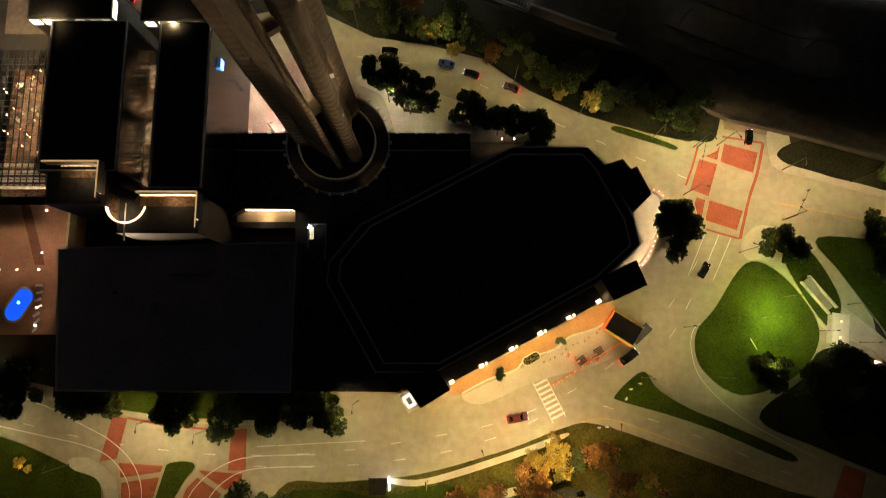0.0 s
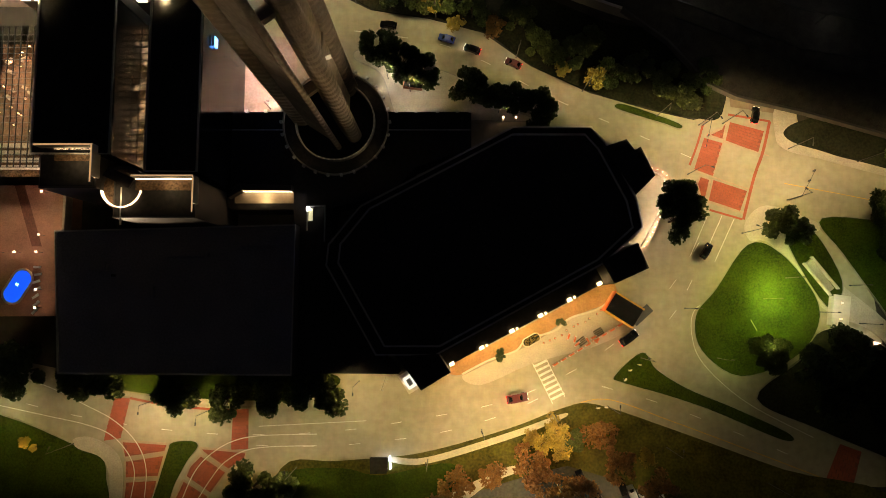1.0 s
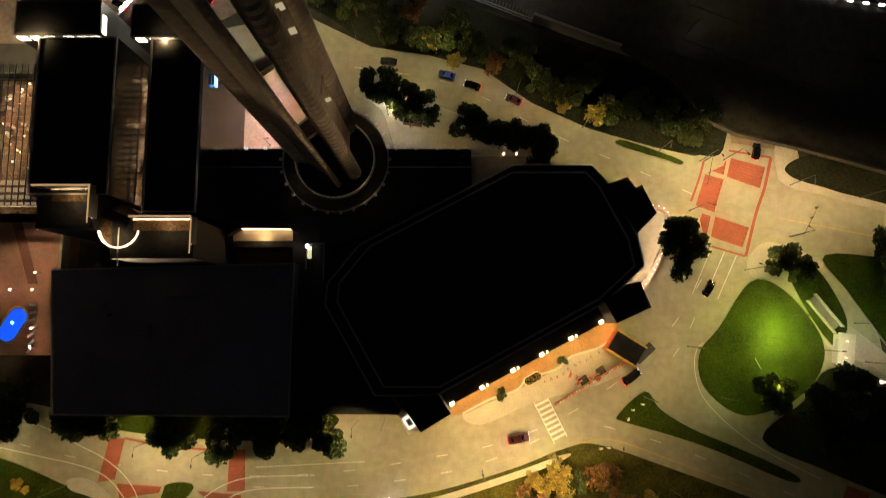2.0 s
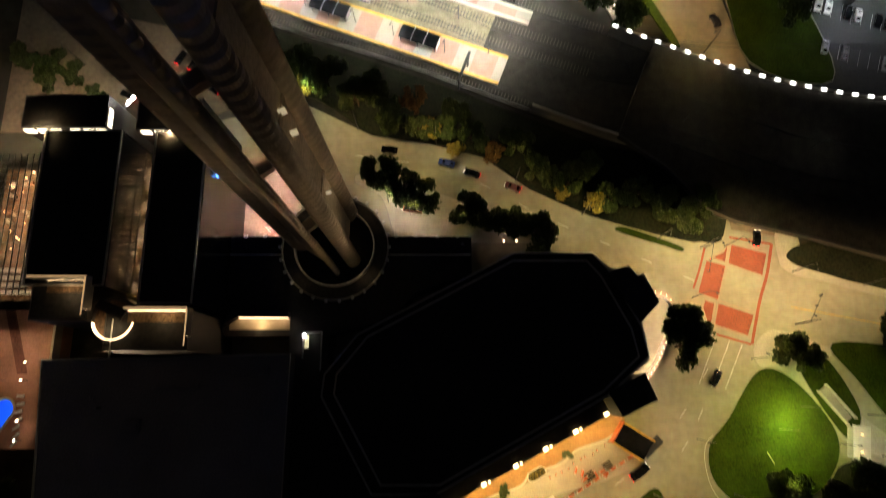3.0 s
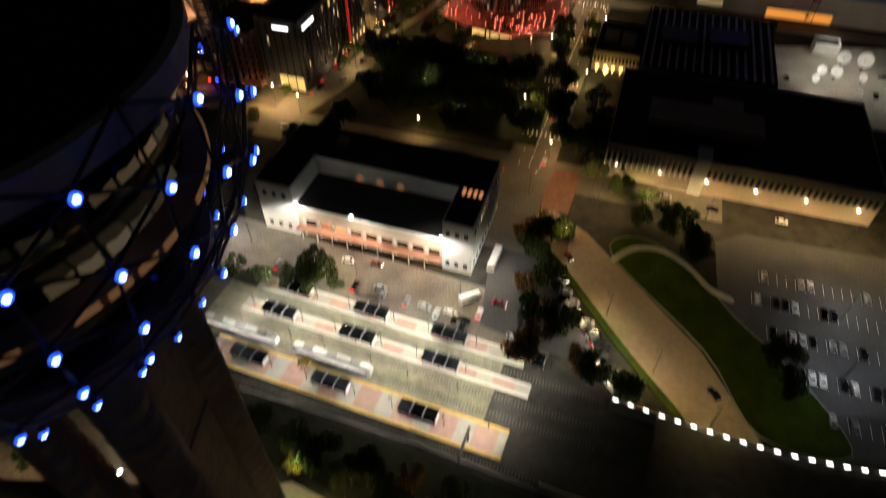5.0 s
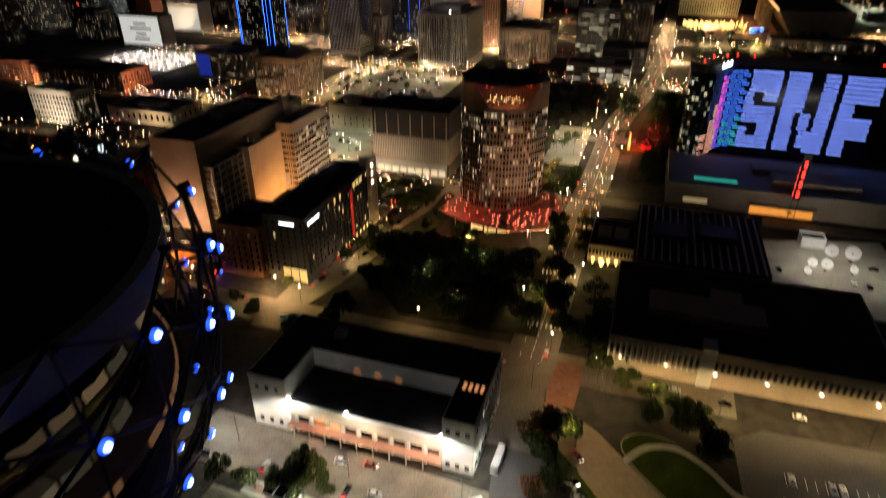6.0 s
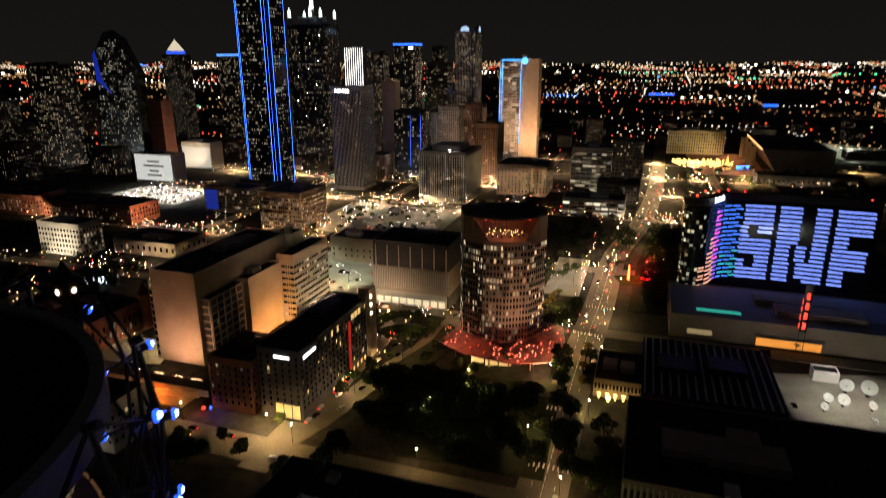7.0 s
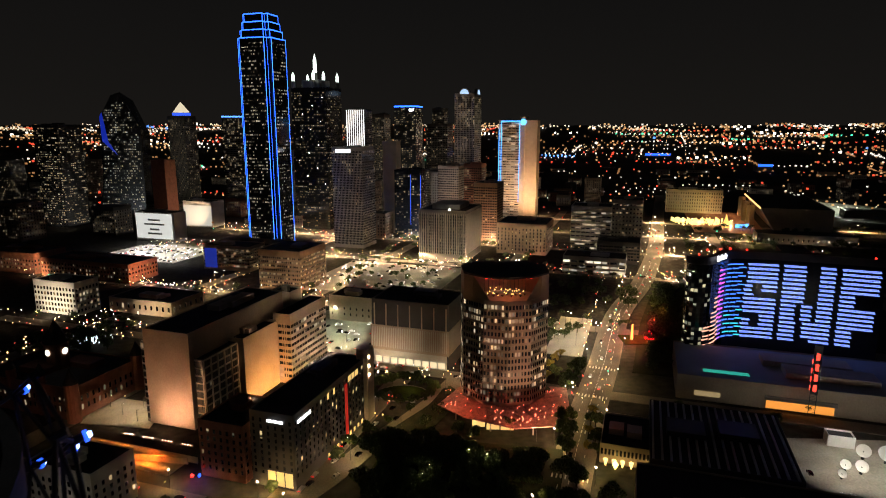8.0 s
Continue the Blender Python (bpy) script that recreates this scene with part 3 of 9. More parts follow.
part("annex", Shape().prism([(-36, -12), (-11, -12.2), (-16.2, -6.6), (-28.4, 14.6), (-28, 29.6), (-13, 33), (-7, 40), (7.2, 44.8), (7.2, 54.4), (-62.7, 54.4), (-62.7, 40), (-54, 29), (-38, 29), (-37, 10)], 0, 8.6), DARKWALL, hotel)
part("annex_roof", Shape().prism([(-36, -12), (-11, -12.2), (-16.2, -6.6), (-28.4, 14.6), (-28, 29.6), (-13, 33), (-7, 40), (7.2, 44.8), (7.2, 54.4), (-62.7, 54.4), (-62.7, 40), (-54, 29), (-38, 29), (-37, 10)], 8.6, 9.0), ROOF, hotel)
part("annex_seam", Shape().ribbon([(-62, 49.5), (-41, 49.5)], 0, 0.25, 9.0, 9.25), SEAM, hotel)
part("annex_seam", Shape().ribbon([(-14, 49.5), (7, 49.5)], 0, 0.25, 9.0, 9.25), SEAM, hotel)
post_mesh = Shape().box(-0.35, 0.35, -0.25, 0.4, 8.2, 9.7).mesh("roof_post", SEAM)
for x in (-60.5, -55.5, -50.5, -45.6, -12, -7, -1.5, 3.6, 6.9):
    part("roof_post", post_mesh, SEAM, hotel).matrix_basis = pose(x, 54.4, 0)
# drum at the tower's foot, with two rings and small lamps
drum = thing("tower_drum", "round black roof ring at the tower foot with small lamps", "roof drum", -27.5, 51.4, 0)
part("drum_wall", Shape().cyl(0, 0, 0, 8.8, 13.6, n=64), DARKWALL, drum)
part("outer_ring", Shape().ring(0, 0, 8.8, 10.0, 13.3, 13.65, 64), GREYWALL, drum)
part("inner_ring", Shape().ring(0, 0, 8.8, 11.2, 9.8, 10.15, 64), GREYWALL, drum)
part("drum_roof", Shape().cyl(0, 0, 8.8, 9.1, 12.9, n=64), ROOF, drum)
knob = Shape().box(-0.3, 0.3, -0.5, 0.3, 9.6, 10.7).mesh("ring_knob", SEAM)
for i in range(26):
    a = 360 / 26 * i
    part("ring_knob", knob, SEAM, drum).matrix_basis = pose(13.7 * math.cos(radians(a)), 13.7 * math.sin(radians(a)), 0, 0, 0, a + 90)
dot = Shape().box(-0.16, 0.16, -0.1, 0.1, 11.2, 11.3).mesh("ring_lamp", glowing("dim_ring_lamp", (1.0, 0.8, 0.5), 0.12))
for i in range(48):
    a = 360 / 48 * i
    part("ring_lamp", dot, G_LAMP, drum).matrix_basis = pose(10.0 * math.cos(radians(a)), 10.0 * math.sin(radians(a)), 0, 0, 0, a + 90)

for i in range(4):
    a = radians(45 + 90 * i)
    lamp("drum_light", -27.5 + 11.6 * math.cos(a), 51.4 + 11.6 * math.sin(a), 12.2, 70, WARM, 0.3, 172)

# grey ballroom roof
ball = thing("ballroom_block", "broad flat grey-roofed hotel block", "hotel block")
BQ = [(-92.5, -11.6), (-36.4, -12), (-36.2, 24.6), (-95, 23)]
part("wall", Shape().prism(BQ, 0, 13.6), DARKWALL, ball)
part("roof", Shape().prism(BQ, 13.6, 14.0), ROOFGREY, ball, "grey gravel roof")
part("parapet", Shape().ribbon(BQ + [BQ[0]], 0.0, 0.4, 14.0, 14.5), SEAM, ball)
for x, y, sx, sy in ((-84, 14, 2.5, 0.8), (-62, 17, 5, 0.5), (-45, 20, 4, 1.0), (-72, 8, 2, 1.4)):
    part("roof_vent", Shape().box(-sx, sx, -sy, sy, 14.0, 15.1).box(-sx * 0.8, sx * 0.8, -sy * 0.7, sy * 0.7, 15.1, 15.4), ROOFGREY, ball).matrix_basis = pose(x, y, 0)
# light well and lit strip
well = thing("light_well", "small lit skylight well with a pale frame in the roof", "skylight", -32.2, 25.6, 9.0)
part("frame", Shape().box(-2.4, 2.4, 4.2, 4.5, 0, 0.6).box(2.1, 2.4, -4.8, 4.2, 0, 0.6).box(-2.4, -2.1, -2, 4.2, 0, 0.6), ALU, well)
part("lamp_panel", Shape().box(-1.9, -0.9, 0.5, 3.6, 0.1, 0.3), glowing("well_light", (0.9, 0.8, 0.45), 0.5), well)
part("lamp_head", Shape().box(-2.3, -1.6, 3.2, 3.9, 0.6, 0.9), G_WHITE, well)
strip = thing("clerestory", "row of warm lit clerestory windows with a faceted end", "clerestory", 0, 0, 9.0)
part("hood", Shape().prism([(-53.8, 31.6), (-50.3, 33.6), (-38, 33.4), (-38, 34.8), (-52, 35.2)], 0.0, 2.6), DARKWALL, strip)
cv = Shape().box(-0.38, 0.38, -0.02, 0.06, 0.2, 2.0).mesh("lit_pane", G_COVE)
for i in range(13):
    part("lit_pane", cv, G_COVE, strip).matrix_basis = pose(-50 + 0.95 * i, 33.4, 0)
for i in range(3):
    part("lit_pane", cv, G_COVE, strip).matrix_basis = pose(-53.2 + 1.1 * i, 32.2 + 0.65 * i, 0, 0, 0, 30)
part("ledge", Shape().box(-53, -38, 30.6, 33.3, -0.2, 0.05), surface("pale_ledge", (0.5, 0.42, 0.3), 0.8), strip)
lamp("clerestory_light", -45, 31.5, 10.6, 300, WARM, 0.8, 170)

# twin slabs with a glass atrium between them
def slab(label, x0, x1, y0, y1, h):
    s = thing("hotel_slab", label, "hotel tower", (x0 + x1) / 2, (y0 + y1) / 2, 0, group="hotel slabs")
    w, d = (x1 - x0) / 2, (y1 - y0) / 2
    part("wall", Shape().box(-w, w, -d, d, 0, h), MIRROR, s)
    part("roof", Shape().box(-w, w, -d, d, h, h + 0.4), ROOF, s, "black roof")
    part("parapet", Shape().ribbon([(-w, -d), (w, -d), (w, d), (-w, d), (-w, -d)], 0, 0.35, h + 0.4, h + 0.9), SEAM, s)
    return s


slab("tall mirror-glass hotel slab with a black roof", -66.0, -54.2, 34.2, 74.0, 29.6)
slab("tall mirror-glass hotel slab with a black roof", -91.0, -73.4, 38.0, 74.0, 30.2)


def crown(label, x0, x1, y0, y1, z0, z1, south=True):
    """A roof pavilion with a warm lit cove round its top."""
    c = thing("roof_pavilion", label, "roof pavilion", (x0 + x1) / 2, (y0 + y1) / 2, z0, group="hotel pavilions")
    w, d, h = (x1 - x0) / 2, (y1 - y0) / 2, z1 - z0
    part("body", Shape().box(-w, w, -d, d, 0, h), DARKWALL, c)
    part("roof", Shape().box(-w + 0.4, w - 0.4, -d + 0.4, d - 0.4, h, h + 0.2), ROOF, c)
    return c


pav_a = crown("dark hotel pavilion with a warm lit rear parapet", -73.3, -55.0, 24.2, 33.2, 0, 28.6)
part("screen_wall", Shape().ribbon([(-68.4, 0.0), (-54.8, 0.0)], 0, 0.5, 27.5, 31.2), PALE, pav_a).matrix_basis = pose(64.15, 4.2, 0)
part("side_wall", Shape().box(9.2, 9.6, -1.5, 4.2, 28.2, 31.2), PALE, pav_a)
part("terrace_floor", Shape().box(-4.2, 8.8, 1.6, 4.0, 28.82, 28.9), LOBBY, pav_a)
part("cove", Shape().box(-4.2, 9.2, 4.0, 4.2, 28.9, 29.2), G_COVE, pav_a)
part("cove", Shape().box(8.9, 9.1, -1.5, 3.6, 28.9, 29.2), G_COVE, pav_a)
pav_b = crown("dark hotel pavilion with a warm lit rear parapet", -89.2, -76.5, 30.6, 39.4, 0, 30.0)
part("screen_wall", Shape().box(-6, 6.8, 4.4, 4.9, 29, 33), PALE, pav_b)
part("side_wall", Shape().box(6.4, 6.8, -2.2, 4.4, 29.6, 33), PALE, pav_b)
part("terrace_floor", Shape().box(-3, 6.0, 1.6, 4.1, 30.22, 30.3), LOBBY, pav_b)
part("cove", Shape().box(-3, 6.2, 4.1, 4.3, 30.3, 30.6), G_COVE, pav_b)
part("cove", Shape().box(6.1, 6.3, -2.2, 4.0, 30.3, 30.6), G_COVE, pav_b)
G_RIM = glowing("warm_rim_light", (1.0, 0.62, 0.30), 0.35)
part("rim_light", Shape().box(-4.2, 9.4, 4.3, 4.6, 31.2, 31.3), G_RIM, pav_a)
part("rim_light", Shape().box(9.25, 9.55, -3.6, 4.2, 31.2, 31.3), G_RIM, pav_a)
part("rim_light", Shape().box(-6, 6.8, 4.5, 4.8, 33.0, 33.1), G_RIM, pav_b)
part("rim_light", Shape().box(6.45, 6.75, -3.6, 4.4, 33.0, 33.1), G_RIM, pav_b)
apse = thing("lit_apse", "curved warm lit roof bay with a glass ridge", "roof bay", -71.5, 31, 0)
part("drum", Shape().cyl(0, 0, 0, 28.2, 5.0, n=24), DARKWALL, apse)
part("lit_ring", Shape().ring(0, 0, 28.2, 29.2, 4.35, 4.6, 24, 190, 350), G_COVE, apse)
part("floor_disc", Shape().cyl(0, 0, 28.2, 28.4, 4.2, n=24), LOBBY, apse)
part("ridge", Shape().box(-0.15, 0.15, -8.4, 0, 28.4, 28.9), ALU, apse)
part("canopy", Shape().prism([(-3.6, 2.4), (2.2, -0.4), (3.4, 1.6), (-2.4, 4.4)], 29.6, 30.2), ROOF, apse)
lamp("apse_light", -71.5, 29.0, 30.6, 380, WARM, 0.6, 170)
lamp("pavilion_light", -60, 31.2, 31.0, 380, WARM, 0.6, 170)
lamp("pavilion_light", -80, 36.6, 32.6, 380, WARM, 0.6, 170)
pav_c = crown("dark hotel roof pavilion with white lit windows", -97.5, -78.0, 75.0, 83.2, 0, 30.0)
win_lit = Shape().box(-2.2, 2.2, -0.1, 0.1, 0, 1.6).mesh("lit_window", glowing("lit_white_window", (1.0, 0.85, 0.6), 2.6))
for x in (-8.4, -5.2, -2.0, 2.4, 5.6, 8.4):
    part("lit_window", win_lit, G_COVE, pav_c).matrix_basis = pose(x, -4.25, 27.6) @ Matrix.Diagonal((0.52, 1, 1.15, 1))
part("lit_window", win_lit, G_COVE, pav_c).matrix_basis = pose(9.85, -1.0, 27.6, 0, 0, 90)
pav_d = crown("dark hotel roof pavilion with warm lit windows", -71.5, -56.5, 75.0, 83.0, 0, 29.0)
for x in (-5.5, -2.2, 1.2, 5.2):
    part("lit_window", win_lit, G_COVE, pav_d).matrix_basis = pose(x, -4.15, 26.8) @ Matrix.Diagonal((0.5, 1, 1.1, 1))
lamp("pavilion_light", -92, 73.5, 31.5, 2600, WARM, 0.6, 170)
lamp("pavilion_light", -63, 73.6, 30.4, 2200, WARM, 0.6, 170)
spot = thing("floodlight_bar", "bright white floodlights on a roof edge", "floodlight", -73.5, 85.5, 26, 50)
for i in range(4):
    part("flood_head", Shape().box(-0.5, 0.5, -0.25, 0.25, 0, 0.5), G_WHITE, spot).matrix_basis = pose(1.5 * i - 3, 0, 0)
part("rail", Shape().box(-4.5, 4.5, -0.15, 0.15, -0.3, 0), ALU, spot)

# atrium: sloping glass over lit floors
def atrium(x0, x1, y0, y1, label):
    at = thing("atrium", label, "glass atrium", 0, 0, 0, group="hotel atria")
    gl = bpy.data.materials.get("atrium_glass")
    if gl is None:
        gl = bpy.data.materials.new("atrium_glass")
        gl.use_nodes = True
        b = gl.node_tree.nodes["Principled BSDF"]
        b.inputs["Base Color"].default_value, b.inputs["Roughness"].default_value = (0.75, 0.75, 0.75, 1), 0.02
        b.inputs["Transmission Weight"].default_value, b.inputs["IOR"].default_value = 1.0, 1.02
    part("glass_roof", Shape().box(x0, x1, y0, y1, 15.0, 15.1), gl, at, "clear glass roof")
    nx = int((x1 - x0) / 1.5)
    for i in range(nx + 1):
        x = x0 + (x1 - x0) * i / nx
        part("glazing_bar", Shape().box(x - 0.07, x + 0.07, y0, y1, 15.1, 15.4), STEEL, at)
    for j in range(int((y1 - y0) / 1.6)):
        part("glazing_bar", Shape().box(x0, x1, y0 + 1.6 * j, y0 + 1.6 * j + 0.12, 15.12, 15.3), STEEL, at)
    part("lobby_floor", Shape().box(x0, x1, y0, y1, 3.8, 4.0), LOBBY, at)
    return at


at_a = atrium(-73.3, -66.1, 38.5, 74.5, "dark barred glass atrium with a lit lobby below")
at_b = atrium(-118, -91.2, 38.5, 74.5, "dark barred glass atrium with lit balconies below")
glow_box = Shape().box(-0.9, 0.9, -0.35, 0.35, 0, 0.5).mesh("lobby_lamp", glowing("lobby_lamp", (1.0, 0.66, 0.36), 5.5))
rr = random.Random(7)
for i in range(78):
    part("lobby_lamp", glow_box, G_COVE, at_a).matrix_basis = pose(rr.uniform(-72.6, -66.8), rr.uniform(40, 73), rr.uniform(4.2, 9), 0, 0, rr.uniform(-40, 40)) @ Matrix.Diagonal((rr.uniform(0.15, 0.6), rr.uniform(0.4, 0.8), 1, 1))
for i in range(46):
    part("lobby_lamp", glow_box, G_COVE, at_b).matrix_basis = pose(rr.uniform(-117, -92), rr.uniform(48, 73), rr.uniform(4.2, 9), 0, 0, rr.uniform(-40, 40)) @ Matrix.Diagonal((0.2, 0.4, 1, 1))
for i in range(6):
    part("balcony_front", Shape().box(-103.5 + 2.1 * i, -102.2 + 2.1 * i, 46.5 - 0.5 * i, 58.0 - 0.5 * i, 6, 6.6), PALE, at_b, "pale lit balcony front")
for i in range(4):
    part("balcony_floor", Shape().box(-118, -92, 39.5 + 1.9 * i, 40.6 + 1.9 * i, 8, 8.5), PALE, at_b)
for i in range(60):
    k = at_a if i < 22 or i > 42 else at_b
    x, y = (rr.uniform(-72.4, -67), rr.uniform(40, 73)) if k is at_a else (rr.uniform(-116, -93), rr.uniform(59, 73))
    part("lobby_seat", Shape().box(-rr.uniform(0.3, 1.2), rr.uniform(0.3, 1.2), -0.4, 0.4, 0, 0.8), PALE if i % 3 else TERRA, k).matrix_basis = pose(x, y, 4.0, 0, 0, rr.uniform(-50, 50))
lamp("lobby_light", -69.7, 47, 13.5, 52000, (1.0, 0.58, 0.24), 1.0, 170)
lamp("lobby_light", -69.7, 65, 13.5, 50000, (1.0, 0.6, 0.25), 1.0, 170)
lamp("lobby_light", -99, 53, 13.5, 95000, (1.0, 0.72, 0.42), 1.0, 170)
lamp("lobby_light", -108, 66, 13.5, 60000, (1.0, 0.72, 0.42), 1.0, 170)

# curved lit ramp wall at the east end
ramp = thing("curved_wall", "low curved wall lit by a row of small bulbs", "garden wall", 0, 0, 0)
arc = smooth_line([(55.2, 41.2), (58.2, 40.4), (60.0, 38.3), (60.4, 35.0), (59.1, 31.2), (57.0, 27.4), (54.7, 22.8), (52.1, 19.0)], 5)
part("wall", Shape().ribbon(arc, -0.5, 0.5, 0, 2.0), PALE, ramp)
part("coping", Shape().ribbon(arc, -0.6, 0.6, 2.0, 2.14), BORDER, ramp, "pinkish stone coping")
bulb = Shape().box(-0.1, 0.1, -0.1, 0.1, 2.14, 2.4).mesh("bulb", G_BULB)
for x, y, a in along(arc, 1.5, 0.4):
    part("bulb", bulb, G_BULB, ramp).matrix_basis = pose(x, y, 0)
for x, y in ((57.6, 38.2), (58.4, 34.4), (56.6, 29.8), (54.2, 25.2), (52.2, 21.6)):
    lamp("ramp_light", x, y, 4.4, 900, (1.0, 0.74, 0.5), 0.5, 165)

# canopy lamps on the long south front
canopy = thing("canopy", "long dark canopy along the hotel front with bright lamps", "canopy", 0, 0, 0)
part("slab", Shape().ribbon([(0.2, -9.6), (40.4, 11.6)], -1.3, 4.2, 6.2, 6.6), ROOF, canopy)
head = Shape().box(-0.6, 0.6, -0.4, 0.4, 0, 0.35).mesh("lamp_head", glowing("canopy_lamp", (1.0, 0.72, 0.36), 5))
for i, (x, y) in enumerate(((2.2, -9.9), (9.7, -5.9), (17.4, -1.7), (24.7, 2.2), (32.1, 6.2), (39.8, 10.3))):
    part("lamp_head", head, G_LAMP, canopy).matrix_basis = pose(x, y, 6.62, 0, 0, 28)
    if i not in (0, 5):
        part("lamp_head", head, G_LAMP, canopy).matrix_basis = pose(x + 1.3, y + 0.6, 6.62, 0, 0, 28) @ Matrix.Diagonal((0.4, 0.7, 1, 1))
    lamp("canopy_light", x + 1.0, y - 1.9, 6.4, 2500, (1.0, 0.66, 0.24), 0.5, 150)


# ---- the tower ----
tower = thing("observation_tower", "tall concrete shaft tower that carries a geodesic ball with blue lamps", "tower", -28.4, 52.8, 0)
TZ, TR = 142.3, 17.5


def oval(cx, cy, long, wide, turn, n=16):
    out = []
    for i in range(n):
        a = 2 * math.pi * i / n
        x = (long - wide) * (1 if math.cos(a) > 0 else -1) + wide * math.cos(a)
        y = wide * math.sin(a)
        c, s = math.cos(radians(turn)), math.sin(radians(turn))
        out.append((cx + c * x - s * y, cy + s * x + c * y))
    return out


# four shafts with open slots between them, tied by beams
SHAFTS = ((-7.9, 0.0, 2.6, 2.1, 176), (4.4, 7.6, 2.2, 1.7, 58), (4.4, -3.0, 3.9, 1.95, -54), (0.6, -6.2, 2.6, 0.7, -54))
for cx, cy, long, wide, a in SHAFTS:
    leg = part("shaft", Shape().prism(oval(cx, cy, long, wide, a, 24), 8.5, 133), TOWER, tower, "ribbed concrete lift shaft", True)
    bands = Shape()
    for i in range(54):
        bands.prism(oval(cx, cy, long + 0.006, wide + 0.006, a, 24), 11 + 2.25 * i, 12.1 + 2.25 * i)
    part("joint_band", bands, BAND, leg, kind="stuff")
for (x0, y0), (x1, y1) in (((-6.6, -1.4), (-0.4, -5.4)), ((4.0, -1.0), (4.2, 6.4))):
    part("web_wall", Shape().ribbon([(x0, y0), (x1, y1)], -0.3, 0.3, 8.5, 131), TOWER, tower, "recessed concrete web wall")
for z in (44, 76, 102):
    part("bridge_beam", Shape().box(-1.5, 1.5, -1.0, 1.0, z, z + 1.4).mesh("bridge_beam", BAND), BAND, tower).matrix_basis = pose(2.2, -4.9, 0, 0, 0, 36)
    part("bridge_beam", Shape().box(-2.6, 2.6, -0.5, 0.5, z - 1, z + 0.2).mesh("bridge_beam", BAND), BAND, tower).matrix_basis = pose(-3.4, -2.9, 0, 0, 0, -37)
    part("bridge_beam", Shape().box(-3.2, 3.2, -0.5, 0.5, z + 2, z + 3.4).mesh("bridge_beam", BAND), BAND, tower).matrix_basis = pose(4.2, 2.4, 0, 0, 0, 88)
win_t = Shape().box(-0.6, 0.6, -0.06, 0.06, 0, 1.9).mesh("shaft_window", glowing("shaft_window", (0.9, 0.74, 0.45), 0.3))
for z in (41, 71, 78.5):
    part("shaft_window", win_t, G_COVE, tower).matrix_basis = pose(4.9, 2.6, z, 0, 0, 20)

# decks inside the ball
part("collar", Shape().cyl(0, 0, 128.5, 132.0, 9.6, 12.6, n=40), DARKWALL, tower, "dark flared collar", True)
part("collar_ring", Shape().ring(0, 0, 130.6, 131.6, 12.4, 13.1, 48), BAND, tower, "concrete collar ring")
part("lower_deck", Shape().cyl(0, 0, 132.0, 137.2, 11.6, 13.4, n=48), DARKWALL, tower, "", True)
part("ledge", Shape().ring(0, 0, 137.2, 137.7, 12.6, 14.5, 48), surface("bronze_ledge", (0.42, 0.26, 0.16), 0.6), tower, "bronze ledge ring")
part("upper_deck", Shape().cyl(0, 0, 137.4, 145.3, 12.8, 14.3, n=48), MIRROR, tower, "dark glass deck", True)
part("deck_roof", Shape().cyl(0, 0, 145.4, 146.0, 15.2, 15.0, n=64), ROOF, tower, "flat black roof disc")
part("roof_rim", Shape().ring(0, 0, 144.6, 146.2, 14.9, 15.5, 64), SEAM, tower)
deck_win = panes("deck_windows", 0.7, 0.10, (1.0, 0.62, 0.30), (0.85, 0.75, 0.48), single=True)
dw = Shape().box(-0.74, 0.74, -0.05, 0.05, 0, 2.3).mesh("deck_window", deck_win)
for i in range(48):
    a = 7.5 * i
    if 60 < a < 200:
        continue
    for r, z, lean in ((13.15, 138.2, -12), (13.75, 141.7, -12), (12.5, 134.0, -18)):
        part("deck_window", dw, deck_win, tower).matrix_basis = pose(r * math.cos(radians(a)), r * math.sin(radians(a)), z, 0, 0, a + 90) @ pose(0, 0, 0, lean, 0, 0)
rr = random.Random(7)
led = Shape().box(-0.7, 0.7, -0.06, 0.06, 0, 0.45).mesh("ledge_lamp", glowing("ledge_lamp", (1.0, 0.46, 0.2), 0.11))
for i in range(48):
    if rr.random() < 0.75:
        a = 7.5 * i
        part("ledge_lamp", led, G_COVE, tower).matrix_basis = pose(14.52 * math.cos(radians(a)), 14.52 * math.sin(radians(a)), 137.25, 0, 0, a + 90)

# geodesic cage: thirty meridians of nodes, every second one set half a step lower, and struts between them
strut = Shape().cyl(0, 0, 0, 1, 0.1, n=6).mesh("strut", STEEL)
lit_lamp = Shape().cyl(0, 0, -0.1, 0.06, 0.26, n=10).mesh("node_lamp", G_BLUE)
core_lamp = Shape().cyl(0, 0, 0.06, 0.2, 0.17, 0.12, n=8).mesh("lamp_core", G_BLUECORE)
node = Shape().cyl(0, 0, -0.3, 0.3, 0.2, n=8).mesh("node", STEEL)
MERID, STEP = 30, 13.3


def cage_point(k, row):
    """Node of a meridian; rows count upwards from the ring under the ball."""
    el = -42.0 if row == 0 else (-29.5 if k % 2 == 0 else -23.0) + STEP * (row - 1)
    az = -9.5 + 360 / MERID * k
    return el, Vector((math.cos(radians(az)) * math.cos(radians(el)), math.sin(radians(az)) * math.cos(radians(el)), math.sin(radians(el)))) * TR


